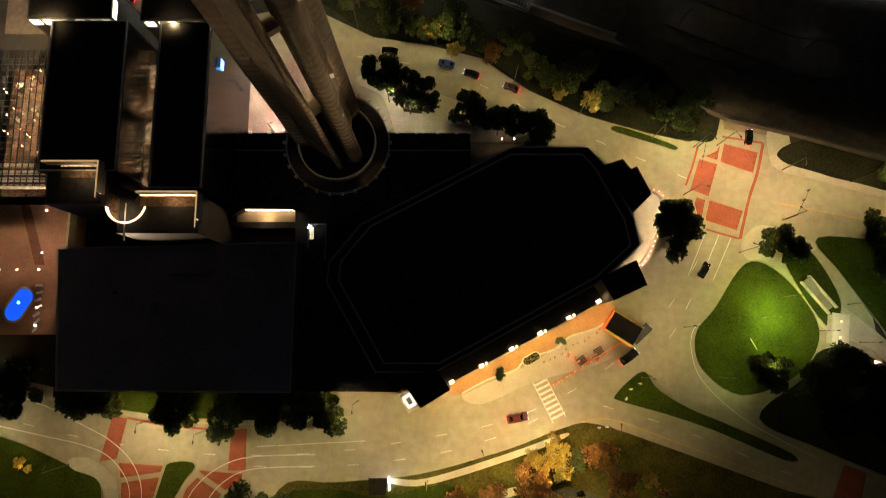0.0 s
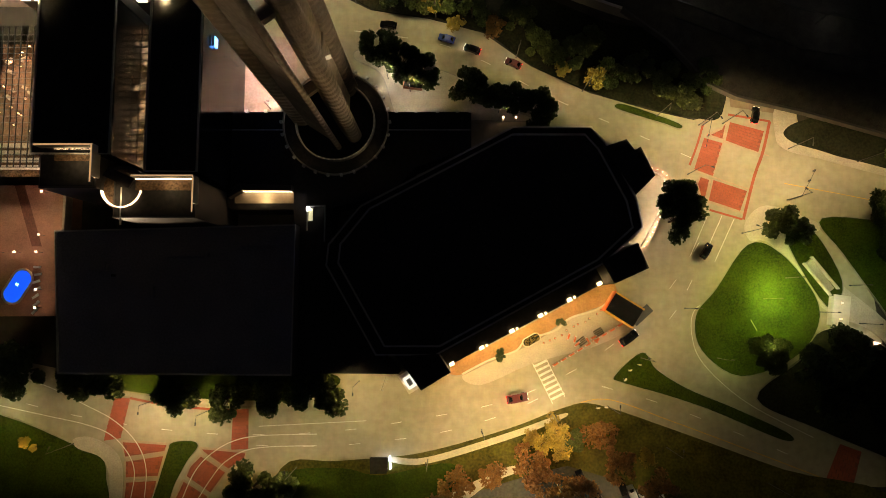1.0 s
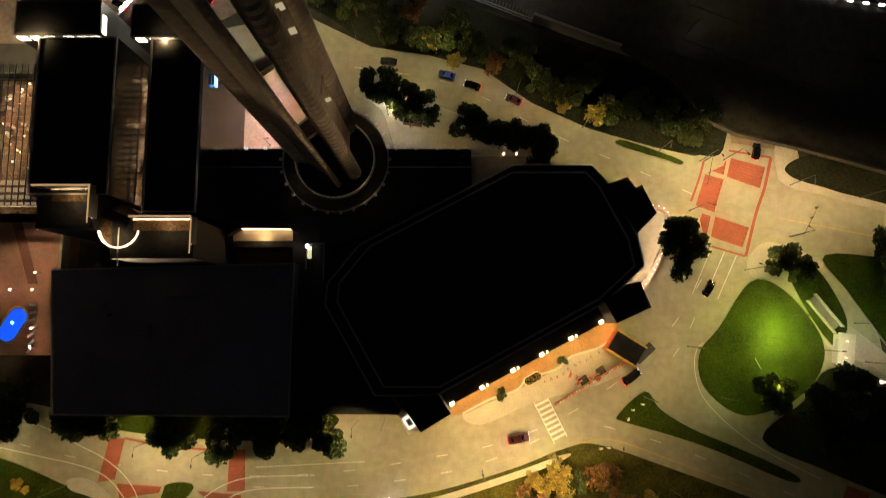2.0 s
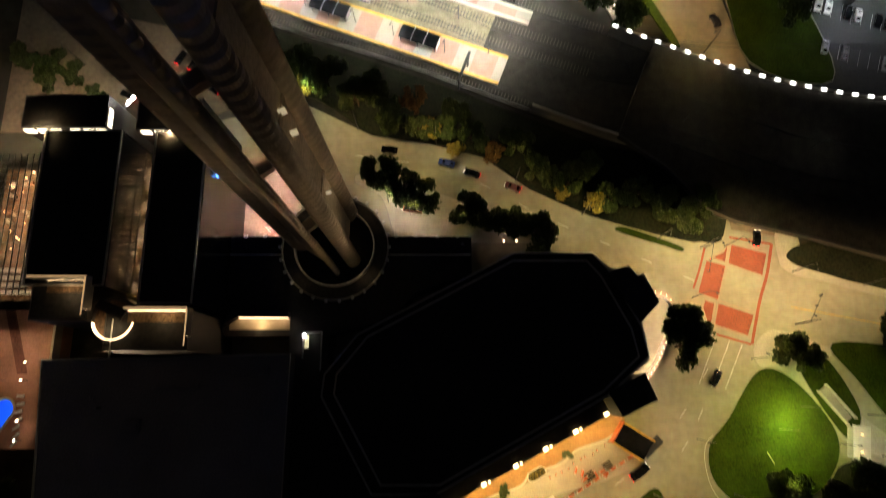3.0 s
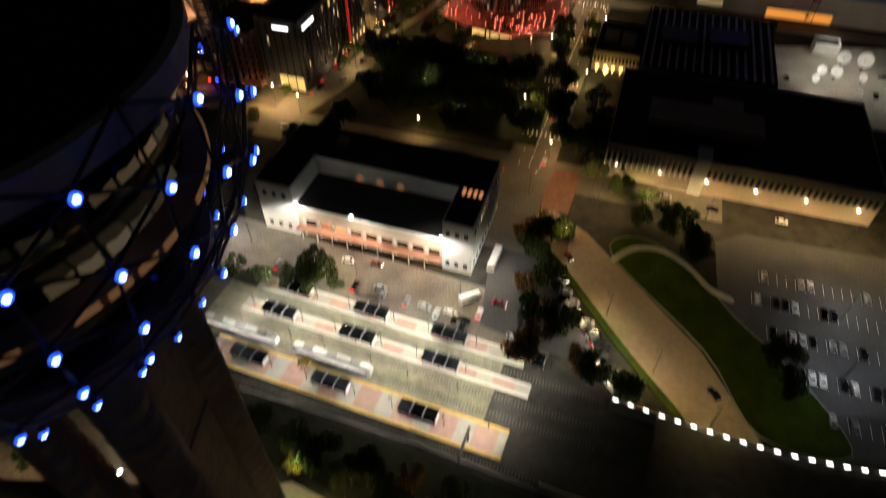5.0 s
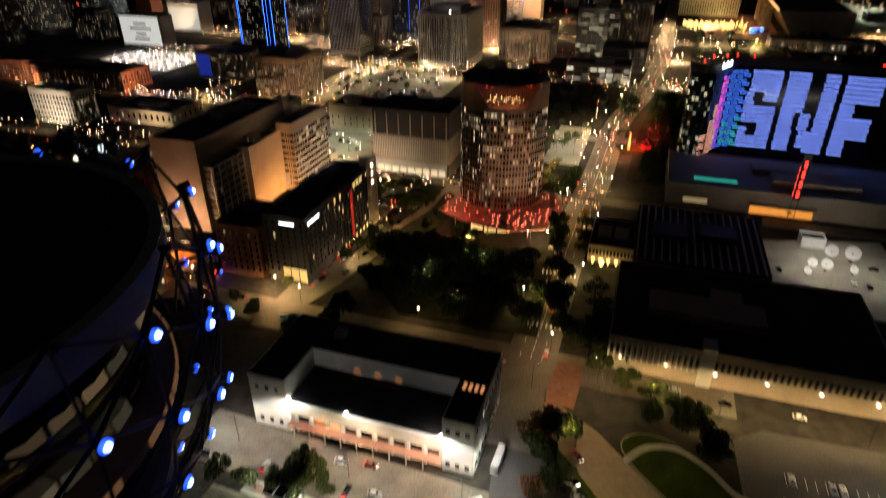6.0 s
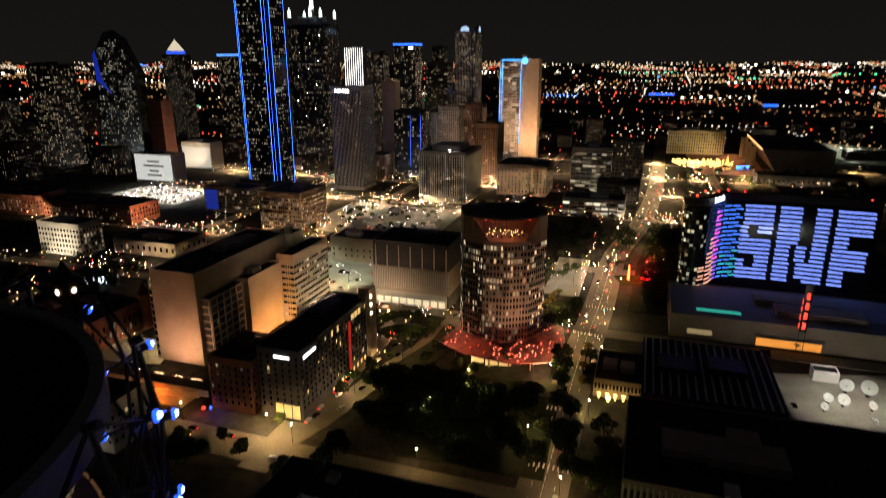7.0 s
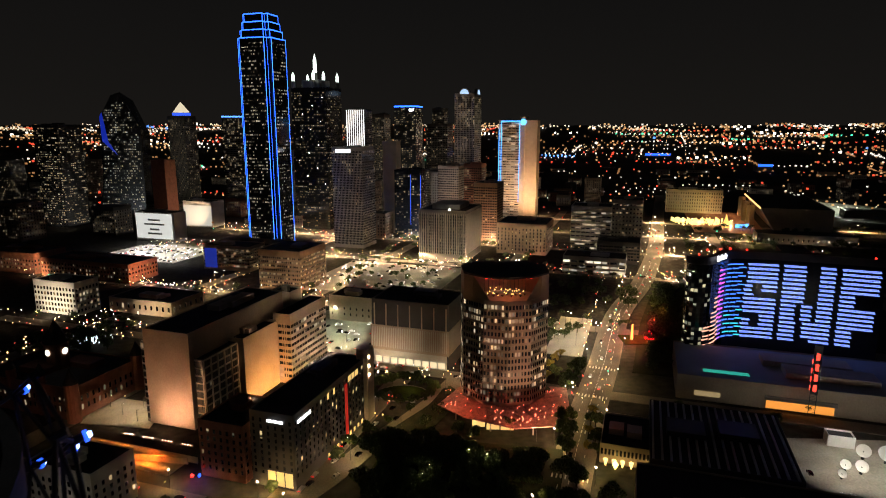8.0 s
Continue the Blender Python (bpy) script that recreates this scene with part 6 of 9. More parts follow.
block("tower_with_sign", "tall dark grid-fronted tower with a white roof sign", -103, 833, 42, 40, 130, GREYWALL, panes("grid_windows", 0.08, 0.5), 2.0, 3.3, 1.3, 2.3, category="skyscraper")
sgn = thing("roof_sign", "white lit roof sign with plain bars", "sign", -103, 833, 0, GRID)
for i in range(6):
    part("sign_bar", Shape().box(-36 + 3.6 * i, -33.4 + 3.6 * i, -0.9, -0.3, 123.5, 127.6), G_SIGN, sgn)
part("sign_frame", Shape().box(-37, -14.4, -0.3, -0.05, 123, 128), STEEL, sgn)
strp = block("striped_tower", "dark tower with a crown of white light stripes", -131, 1100, 34, 30, 183, DARKWALL, P_DIM, category="skyscraper")
for i in range(9):
    part("light_stripe", Shape().box(-33.6 + 3.9 * i, -32.2 + 3.9 * i, -0.5, -0.05, 112, 183), glowing("white_stripe", (1.0, 0.92, 0.86), 1.6) if i == 0 else bpy.data.materials["white_stripe"], strp)
block("office_tower", "dark office tower with scattered lit windows", -112, 1250, 29, 30, 178, DARKWALL, P_MID, category="skyscraper")
block("plain_slab", "plain pale windowless tower slab", -68, 950, 21, 18, 134, BEIGE, None, category="tower")
b7 = block("blue_crown_tower", "dark tower with a blue light line round its roof", -48, 1150, 40, 36, 190, MIRROR, P_MID, category="skyscraper")
part("light_line", Shape().ribbon([(-40, 0), (0, 0), (0, 36)], -0.5, 0.3, 189, 191.5), G_BLUELINE, b7, "blue roof line")
part("top_sign", Shape().box(-12, -3, -0.6, -0.1, 182, 186), G_SIGN, b7)
b8 = block("blue_edged_block", "dark office block with faint blue vertical lines", -30, 900, 40, 40, 96, MIRROR, P_DIM, category="office block")
for s in (-16, -1):
    part("light_line", Shape().box(s, s + 0.6, -0.4, -0.05, 20, 90), glowing("dim_blue_line", (0.03, 0.12, 1.0), 0.9) if s == -16 else bpy.data.materials["dim_blue_line"], b8)
block("stepped_tower", "slim dark stepped tower", 9, 1300, 44, 40, 160, DARKWALL, P_DIM, category="skyscraper")
block("stepped_tower", "slim dark stepped tower top", 3, 1304, 26, 26, 190, DARKWALL, P_DIM, category="skyscraper")
arc_t = block("arched_tower", "tall tower with lit arched gables at its top", 58, 1200, 38, 50, 214, GREYWALL, P_MID, 2.8, 3.8, 1.8, 2.4, category="skyscraper")
for ox, oy, a in ((-19, -0.1, 0), (0.1, 25, 90)):
    g_ = part("gable", Shape().prism([(10 * math.cos(radians(t)), 10 * math.sin(radians(t))) for t in range(0, 181, 15)], 0, 6), GREYWALL, arc_t)
    g_.matrix_basis = pose(ox, oy, 214, 90, 0, a) @ pose(0, 0, -5)
    part("gable_light", Shape().prism([(8.4 * math.cos(radians(t)), 8.4 * math.sin(radians(t))) for t in range(0, 181, 15)], 0, 0.4), glowing("gable_light", (0.5, 0.72, 1.0), 0.9), arc_t).matrix_basis = pose(ox, oy, 214, 90, 0, a) @ pose(0, 0, 1.1)
block("beige_block", "beige stepped office block", 24, 980, 33, 30, 97, BEIGE, P_DIM, category="office block")
block("brick_block", "pinkish brick office block", 60, 1000, 30, 30, 98, BRICK, P_DIM, category="office block")
lit = block("striped_office", "office tower striped with lit floors and edged in blue light", 127, 1080, 35, 30, 165, PALE, panes("floor_strips", 0.7, 1.1, (0.9, 0.9, 0.85), (1.0, 0.85, 0.6)), 7.0, 4.2, 6.4, 1.5, category="skyscraper")
for s in (-35, -31, -0.4):
    part("light_line", Shape().box(s, s + 0.9, -0.6, -0.05, 30 if s > -34 else 55, 165 if s > -34 else 150), glowing("cyan_blue_line", (0.06, 0.35, 1.0), 2.4) if s == -35 else bpy.data.materials["cyan_blue_line"], lit)
part("light_line", Shape().box(-31, 0, -0.6, -0.05, 163.5, 165), bpy.data.materials["cyan_blue_line"], lit)
flood = block("floodlit_tower", "slim pale tower floodlit orange from its foot", 136, 1080, 8, 30, 171, PALE, None, category="skyscraper")
part("wall", Shape().box(0, 20, 2, 30, 0, 166), PALE, flood)
part("round_sign", Shape().tube((-3, -0.6, 163), (-3, -0.1, 163), 5.0, n=24), glowing("round_blue_sign", (0.1, 0.45, 1.0), 2.5), flood)
block("dark_office", "dark brown office block", 74, 880, 33, 40, 80, BROWN, panes("rare_windows", 0.04, 0.9), category="office block")

# finned federal block
fed = block("finned_block", "grey office block ribbed with pale vertical fins", 27, 748, 58, 70, 60, GREYWALL, panes("fin_windows", 0.14, 0.6), 2.0, 3.6, 1.2, 2.6, 9.0, category="office block")
fin = Shape().box(-0.22, 0.22, -0.7, 0.1, 9, 57).mesh("fin", PALE)
for i in range(22):
    part("fin", fin, PALE, fed).matrix_basis = pose(-57.6 + 2.73 * i, 0, 0)
for i in range(26):
    part("fin", fin, PALE, fed).matrix_basis = pose(0, 1 + 2.7 * i, 0, 0, 0, 90)
part("roof_house", Shape().box(-46, -12, 14, 56, 60, 66), GREYWALL, fed)
part("roof_lamp", Shape().box(-22, -20.6, 4, 5.2, 60, 62), G_WHITE, fed)
block("old_hotel", "old brown stone hotel block with lit street windows", 127, 787, 62, 60, 38, BROWN, panes("old_windows", 0.3, 0.7), 4.4, 4.2, 1.4, 2.6, category="hotel")

# windowless beige courthouse slabs
jail = block("courthouse_slab", "tall windowless beige slab lit warm from below", -130.5, 342, 29, 90, 52.5, BEIGE, None, category="courthouse")
part("window_strip", Shape().box(-31.5, -29, 0.6, 4, 0, 46), GREYWALL, jail)
for i in range(11):
    part("window", Shape().box(-31.2, -29.4, 0.45, 0.6, 2 + 4 * i, 5 + 4 * i), S_DIM, jail)


def gridded(name, label, x, y, w, d, h, front, side):
    """A courthouse wing whose pale frame stands proud of recessed windows."""
    o = block(name, label, x, y, w, d, h, DARKWALL, None, category="courthouse")
    rows = int(h / 4)
    for i in range(front + 1):
        part("upright", Shape().box(-w + w * i / front - 0.35, -w + w * i / front + 0.35, -0.8, 0.05, 0, h), BEIGE, o)
    for i in range(side + 1):
        part("upright", Shape().box(-0.05, 0.8, d * i / side - 0.35, d * i / side + 0.35, 0, h), BEIGE, o)
    for r in range(rows + 1):
        part("floor_band", Shape().box(-w, 0.6, -0.6, 0.05, r * h / rows - 0.35, r * h / rows + 0.35), BEIGE, o)
        part("floor_band", Shape().box(-0.05, 0.6, 0.05, d, r * h / rows - 0.35, r * h / rows + 0.35), BEIGE, o)
    wm = Shape().box(-0.55, 0.55, -0.12, 0.05, 0, 2.6).mesh("window", S_JAIL)
    for r in range(rows):
        for i in range(front * 3):
            part("window", wm, S_JAIL, o).matrix_basis = pose(-w + w * (i + 0.5) / (front * 3), 0, r * h / rows + 0.8)
        for i in range(side * 3):
            part("window", wm, S_JAIL, o).matrix_basis = pose(0, d * (i + 0.5) / (side * 3), r * h / rows + 0.8, 0, 0, 90)
    return o


S_JAIL = panes("courthouse_windows", 0.08, 0.5, single=True, glass=(0.05, 0.04, 0.03), rough=0.4)
gridded("courthouse_grid", "beige gridded courthouse wing with dark windows", -124.4, 343.6, 6, 28, 38, 1, 5)
block("courthouse_wall", "broad windowless beige courthouse wing lit orange", -112, 371, 14, 34, 39.5, BEIGE, None, category="courthouse")
gridded("courthouse_strip", "narrow gridded courthouse strip with dark windows", -97, 404, 10, 8, 40, 2, 1)
block("courthouse_office", "courthouse office wing with banded windows", -93, 402, 12, 44, 44, BEIGE, P_MID, 3.0, 4.0, 2.5, 1.9, 4.0, single=S_MID, category="courthouse")
block("courthouse_penthouse", "pale rooftop plant house", -98, 424, 14, 14, 52, PALE, None, category="plant house")

# dark hotel with lit rooftop bar
ct = block("corner_hotel", "dark brown corner hotel with lit windows and roof bar", -64, 286, 22, 74, 35, DARKWALL, P_MID, 3.6, 3.1, 1.1, 1.8, 6.0, single=panes("hotel_room_windows", 0.09, 1.0, (1.0, 0.72, 0.3), (1.0, 0.85, 0.55), single=True), category="hotel")
G_GOLD = glowing("gold_window", (1.0, 0.66, 0.22), 0.7)
for i in range(3):
    part("tall_window", Shape().box(-14 + 4.4 * i, -10.2 + 4.4 * i, -0.25, -0.1, 1.2, 8), G_GOLD, ct, "tall gold lit window")
for y in (30, 36, 52, 56, 60):
    part("bar_window", Shape().box(0.05, 0.2, y, y + (1.6 if y < 40 else 3), 30, 33.0), G_GOLD, ct)
part("sign_bar", Shape().box(-13, -5, -0.5, -0.15, 31.4, 32.5), G_SIGN, ct, "white lit sign bar")
part("sign_bar", Shape().box(0.15, 0.5, 3, 14, 31.0, 32.3), G_SIGN, ct, "white lit sign bar")
part("red_panel", Shape().box(0.05, 0.35, 48, 50.5, 2, 30), glowing("red_wall_panel", (1.0, 0.05, 0.03), 0.25), ct, "red lit wall panel")
part("stair_tower", Shape().box(-4, 2.5, 70, 78, 0, 41), BEIGE, ct)
for z in (26, 31, 36):
    part("stair_lamp", Shape().box(2.5, 2.9, 71, 72.4, z, z + 1), G_LAMP, ct)
block("brick_annex", "brown brick building beside the hotel", -88, 292, 24, 30, 27, BRICK, P_DIM, 3.4, 3.6, 1.2, 2.0, 4.0, single=S_DIM)
cafe = thing("police_lights", "blue and red emergency lights at the kerb", "emergency light", -110, 296, 0)
part("blue_lamp", Shape().box(-1, 0, -0.6, 0.6, 1.2, 2.4), G_BLUE, cafe)
part("red_lamp", Shape().box(-4.5, -3.2, -0.6, 0.6, 1.2, 2.2), G_RED, cafe)

# bank with a finned upper storey
bk = block("finned_hall", "pale hall with black upper storeys and pale piers", 4, 422, 54, 36, 44, DARKWALL, None, category="hall")
part("fin_band", Shape().box(-54.6, 0.4, -0.8, 34, 10, 27), BEIGE, bk, "pale finned band")
fb = Shape().box(-0.18, 0.18, -0.35, 0.05, 12, 26).mesh("fin", PALE)
for i in range(42):
    part("fin", fb, PALE, bk).matrix_basis = pose(-53.5 + 1.28 * i, -0.8, 0)
part("base", Shape().box(-53, -1, -0.2, 34, 0, 10), PALE, bk)
gb = Shape().box(-2.2, 2.2, -0.1, 0.1, 1, 5).mesh("lit_bay", glowing("bay_glow", (1.0, 0.85, 0.55), 0.7))
for i in range(9):
    part("lit_bay", gb, G_COVE, bk).matrix_basis = pose(-49.5 + 5.6 * i, -0.3, 0)
pr = Shape().box(-0.4, 0.4, -0.5, 0.2, 27, 42).mesh("pier", BEIGE)
for i in range(7):
    part("pier", pr, BEIGE, bk).matrix_basis = pose(-52 + 8.4 * i, -0.1, 0)
block("low_hall", "low dark-roofed building with a lit loading lot", -52, 520, 44, 30, 20, BEIGE, P_MID, 5, 5, 1.2, 2.0)
block("brown_office", "brown office block with bright amber windows", -135, 612, 46, 50, 40, BROWN, panes("amber_windows", 0.9, 0.55, (1.0, 0.68, 0.32), (1.0, 0.85, 0.6)), 2.3, 4.0, 1.5, 1.7, category="office block")
bl = block("blue_lit_block", "low block with blue light painted on its front as glow", -211, 700, 60, 30, 27, BEIGE, P_DIM)
# Glowing sheet paints the blue light that falls on this front
part("blue_wash_sheet", Shape().box(-58, -42, -0.3, -0.05, 2, 24), glowing("painted_blue_wash", (0.04, 0.08, 0.8), 0.25), bl)

# faceted round hotel with a red lit canopy
fh = thing("faceted_tower", "curved brown office tower with lit roof bar and red canopy", "office tower", 35.4, 376, 0, 0)
FP = [(-23.5, -4), (-13, -15), (0, -18.5), (13, -15.5), (23.5, -5), (24.5, 12), (14, 24), (-14, 24), (-24.5, 12)]
part("wall", Shape().prism(FP, 5, 66), BROWN, fh)
BACK = [(-23.5, -4), (-18.5, -9.2), (-12, 2), (12, 2), (18.5, -10), (23.5, -5), (24.5, 12), (14, 24), (-14, 24), (-24.5, 12)]
part("upper_wall", Shape().prism(BACK, 66, 78), BROWN, fh)
part("roof", Shape().prism(FP, 78, 79.2), ROOF, fh)
for q0, q1 in (((-18.5, -9.2), (-10, -16)), ((18.5, -10), (10, -16.4))):
    part("sloped_fin", Shape().quad((q0[0], q0[1], 66), (q1[0], q1[1], 66), (q0[0], q0[1], 78), (q0[0] * 0.98, q0[1] * 0.98, 78)).quad((q0[0], q0[1] + 0.5, 66), (q1[0], q1[1] + 0.5, 66), (q0[0], q0[1] + 0.5, 78), (q0[0] * 0.98, q0[1] + 0.5, 78)), BROWN, fh)
lamp("bar_red", 35.4, 362, 72.5, 1500, (1.0, 0.3, 0.12), 1.0, 170)
wash(35.4, 364, 67.5, 2600, (1.0, 0.14, 0.08), (35.4, 366, 77), 0.5, 150)
part("bar_ceiling", Shape().prism([(-13, -12), (0, -16), (13, -12), (11.5, 1.5), (-11.5, 1.5)], 77.4, 77.6), surface("bar_ceiling", (0.5, 0.2, 0.15), 0.6), fh)
bt_rng = random.Random(14)
bar_l = Shape().box(-0.22, 0.22, -0.22, 0.22, 0, 0.4).mesh("bar_light", glowing("bar_amber", (1.0, 0.55, 0.18), 4))
for i in range(26):
    part("bar_light", bar_l, G_GOLD, fh).matrix_basis = pose(bt_rng.uniform(-11, 11), bt_rng.uniform(-11, 1.4), 66.8 + bt_rng.choice((0, 0.6, 2.4)))
for i in range(9):
    part("bar_table", Shape().cyl(-10 + 2.5 * i, -6 - 3 * (i % 2), 66.05, 67, 0.2, 0.9, 10), BARK, fh)
part("bar_counter", Shape().box(-8, 8, -0.6, 0.6, 66.05, 67.2), GREYWALL, fh)
for i in range(12):
    part("bar_mullion", Shape().box(-11.6 + 2.1 * i, -11.4 + 2.1 * i, 1.6, 1.95, 66, 77.4), STEEL, fh)
for i in range(9):
    part("red_lamp", Shape().box(-12 + 3 * i, -10.8 + 3 * i, -11, -10.4, 76.6, 77.2), G_RED, fh)
part("violet_lamp", Shape().box(-11, -7, -6, -5, 76, 76.6), glowing("violet_lamp", (0.7, 0.1, 1.0), 2.0), fh)
fw = panes("tower_room_windows", 0.40, 0.75, (1.0, 0.68, 0.34), (1.0, 0.86, 0.62), single=True, storey=3.8)
fm = Shape().box(-0.52, 0.52, -0.1, 0.1, 0, 2.2).mesh("window", fw)
fj = Shape()
P_FH = panes("tower_room_windows_rest", 0.40, 0.75)
for i, (a, b) in enumerate(zip(FP, FP[1:] + FP[:1])):
    d = math.hypot(b[0] - a[0], b[1] - a[1])
    ang = math.degrees(math.atan2(b[1] - a[1], b[0] - a[0]))
    n = int(d / 1.75)
    for k in range(n):
        q = (k + 0.5) / n
        p = (a[0] + (b[0] - a[0]) * q, a[1] + (b[1] - a[1]) * q)
        for r in range(15):
            if i < 4 and r < 12:
                part("window", fm, fw, fh).matrix_basis = pose(p[0], p[1], 8 + 3.8 * r, 0, 0, ang)
            else:
                fj.box(-0.62, 0.62, -0.14, 0.1, 8 + 3.8 * r, 10.3 + 3.8 * r, ang, p)
part("windows_rest", fj, P_FH, fh, kind="stuff")
RC = surface("canopy_mesh", (0.26, 0.12, 0.09), 0.6, vary=0.7, scale=0.4, fine=1.5)
can = part("canopy", Shape().prism([(-38, -16), (-24, -31), (2, -44), (24, -41), (34, -24), (38, 6), (24, 10), (-24, 10)], 5.6, 6.0), RC, fh, "wide lattice canopy lit red")
cr_ = random.Random(9)
cd = Shape().box(-0.2, 0.2, -0.2, 0.2, 6.0, 6.3).mesh("canopy_lamp", glowing("red_canopy_lamp", (1.0, 0.2, 0.12), 7))
for i in range(150):
    x, y = cr_.uniform(-34, 34), cr_.uniform(-41, 4)
    if y > -41 + abs(x) * 0.66 - (4 if x > 0 else 0) and not (abs(x) < 21 and y > -14):
        part("canopy_lamp", cd, G_RED, can).matrix_basis = pose(x, y, 0)
for x, y in ((-28, -22), (-10, -35), (12, -39), (30, -22)):
    part("column", Shape().cyl(x, y, 0, 5.6, 0.4), BEIGE, fh)
yl = Shape().box(-3.4, 3.4, -0.2, 0.2, 0.6, 4.6).mesh("gold_window", G_GOLD)
for i in range(4):
    part("gold_window", yl, G_GOLD, fh).matrix_basis = pose(-16 + 7.4 * i, -36 + abs(i - 1.6) * 3, 0)
part("lobby_wall", Shape().prism([(-22, -6), (-14, -17), (14, -18), (22, -6), (22, 20), (-22, 20)], 0, 5), BRICK, fh)

# curved hotel with light lines that spell letters
LV = glowing("violet_white_line", (0.20, 0.30, 1.0), 1.6)
lin = thing("light_line_hotel", "broad dark glass hotel crossed by glowing blue-violet light lines", "hotel", 0, 0, 0)
HC = smooth_line([(162, 440), (164, 434), (172, 432), (182, 438), (192, 449), (203, 452), (224, 447), (250, 438), (276, 427), (284, 424)], 4)
back = [(p[0] + 8, p[1] + 24) for p in reversed(HC)]
part("wall", Shape().prism(HC + back, 0, 69), MIRROR, lin)
part("roof", Shape().prism(HC + back, 69, 71), ROOF, lin)
part("parapet", Shape().ribbon(HC, -0.2, 0.8, 69, 74), DARKWALL, lin)
# each letter: rows of storeys from the top, and the lit shares of its width
LETTERS = ((59.0, 19.2, ((5, ((0, 1),)), (2, ((-0.08, 0.2), (0.5, 1))), (1, ((-0.08, 0.25),)), (4, ((-0.08, 1),)), (1, ((0.5, 1),)), (2, ((-0.1, 0.2), (0.5, 1))), (3, ((-0.1, 1),)))),
           (81.0, 31.0, ((9, ((0, 0.45), (0.7, 1))), (4, ((0, 0.3), (0.4, 0.62), (0.7, 1))), (4, ((0, 0.33), (0.45, 1))), (1, ((0, 0.33), (0.6, 1))))),
           (115.0, 21.8, ((6, ((0, 1),)), (3, ((0, 0.42),)), (5, ((0, 0.95),)), (4, ((0, 0.43),)))))
def wall_run(u0, u1):
    """Points of the long front between two lengths along it."""
    out = []
    for i in range(5):
        u = u0 + (u1 - u0) * i / 4
        d = 0.0
        for a, b in zip(HC, HC[1:]):
            e = math.hypot(b[0] - a[0], b[1] - a[1])
            if d + e >= u:
                q = (u - d) / e
                out.append((a[0] + (b[0] - a[0]) * q, a[1] + (b[1] - a[1]) * q))
                break
            d += e
    return out


for u0, wide, plan in LETTERS:
    row = 0
    for count, spans in plan:
        for k in range(count):
            z = 64.8 - 3.0 * row
            for p0, p1 in spans:
                edge = 0.5 if row % 2 else 0.0
                part("light_line", Shape().ribbon(wall_run(u0 + wide * p0 + edge, u0 + wide * p1 - 0.5 + edge), -0.35, -0.05, z, z + 0.5), LV, lin)
                part("light_line", Shape().ribbon(wall_run(u0 + wide * p0 + edge - 0.4, u0 + wide * p1 - 1.0 + edge), -0.35, -0.05, z + 0.85, z + 1.3), LV, lin)
            row += 1
HUES = (("magenta_line", (1.0, 0.10, 0.72), 1.5), ("blue_line", (0.06, 0.20, 1.0), 1.6), ("cyan_line", (0.05, 0.6, 0.75), 1.2), ("peach_line", (1.0, 0.45, 0.3), 1.2), ("violet_line", (0.35, 0.12, 1.0), 1.3))
HM = [glowing(*h) for h in HUES]
for row in range(18):
    z = 64.8 - 3.0 * row
    runs = [(42.5, 47.5, 1), (48.5, 52.5, 1), (53.0, 57.6, 1 if row < 11 else 2)] if row % 2 else [(44.0, 49.5, 1 if row < 12 else 2), (50.0, 55.5, 1 if row < 13 else 2)]
    if row > 0:
        runs += [(31.0 + 0.5 * (row % 3), 35.5, 0 if row < 13 else 3), (36.0, 41.5, (0, 4)[row % 2] if row < 13 else 4)]
    if row > 6:
        runs.append((25.5 - (row > 9) * 3, 30.5, 3))
    if row > 12:
        runs.append((15.0 + (row % 2), 21.0, 3))
    for u0, u1, hue in runs:
        part("light_line", Shape().ribbon(wall_run(u0, u1), -0.35, -0.05, z + 0.8 * (int(u0) % 2), z + 0.75 + 0.8 * (int(u0) % 2)), HM[hue], lin)
lw_ = Shape()
for row in range(18):
    for i in range(8):
        pts = wall_run(1 + 2.4 * i, 2.9 + 2.4 * i)
        lw_.ribbon(pts[:1] + pts[-1:], -0.2, -0.02, 8 + 3.3 * row, 10 + 3.3 * row)
part("windows_rest", lw_, panes("hotel_bay_windows", 0.28, 0.7, (1.0, 0.85, 0.5), (0.9, 1.0, 0.8)), lin, kind="stuff")
hs = thing("hotel_sign", "white lit roof sign with plain bars", "sign", 178, 431, 71.5, 44)
for i in range(8):
    part("sign_bar", Shape().box(1.9 * i, 1.9 * i + 1.2, -0.3, 0.1, 0.2, 3.6 if i % 3 == 0 else 2.6), G_SIGN, hs)
part("sign_frame", Shape().box(-0.5, 15.5, 0.1, 0.3, 0, 0.4), STEEL, hs)
rl = Shape().box(-0.5, 0.5, -0.5, 0.5, 0, 1.0).mesh("beacon", G_RED)
for i, (x, y) in enumerate(((176, 455), (188, 470), (198, 472), (206, 474), (216, 470), (287, 440))):
    b_ = thing("roof_beacon", "small red roof beacon lamp", "beacon", x, y, 71, group="roof beacons")
    part("beacon_lamp", rl, G_RED, b_)
    part("beacon_post", Shape().cyl(0, 0, -0.4, 0, 0.15), STEEL, b_)

# convention hall, studio block and lots before the hotel
ch = block("hall_block", "long flat-roofed beige hall with an open amber lit loading bay", 300, 330, 170, 60, 14, BEIGE, None, category="hall", roof=surface("pale_hall_roof", (0.30, 0.29, 0.30), 0.7, vary=0.2, scale=0.05))
part("bay_opening", Shape().box(-122, -88, -0.3, 0.2, 0.6, 6), glowing("amber_bay", (1.0, 0.36, 0.06), 0.8), ch, "amber lit loading bay")
part("bay_lintel", Shape().box(-123, -87, -2.0, 0, 6, 8), GREYWALL, ch)
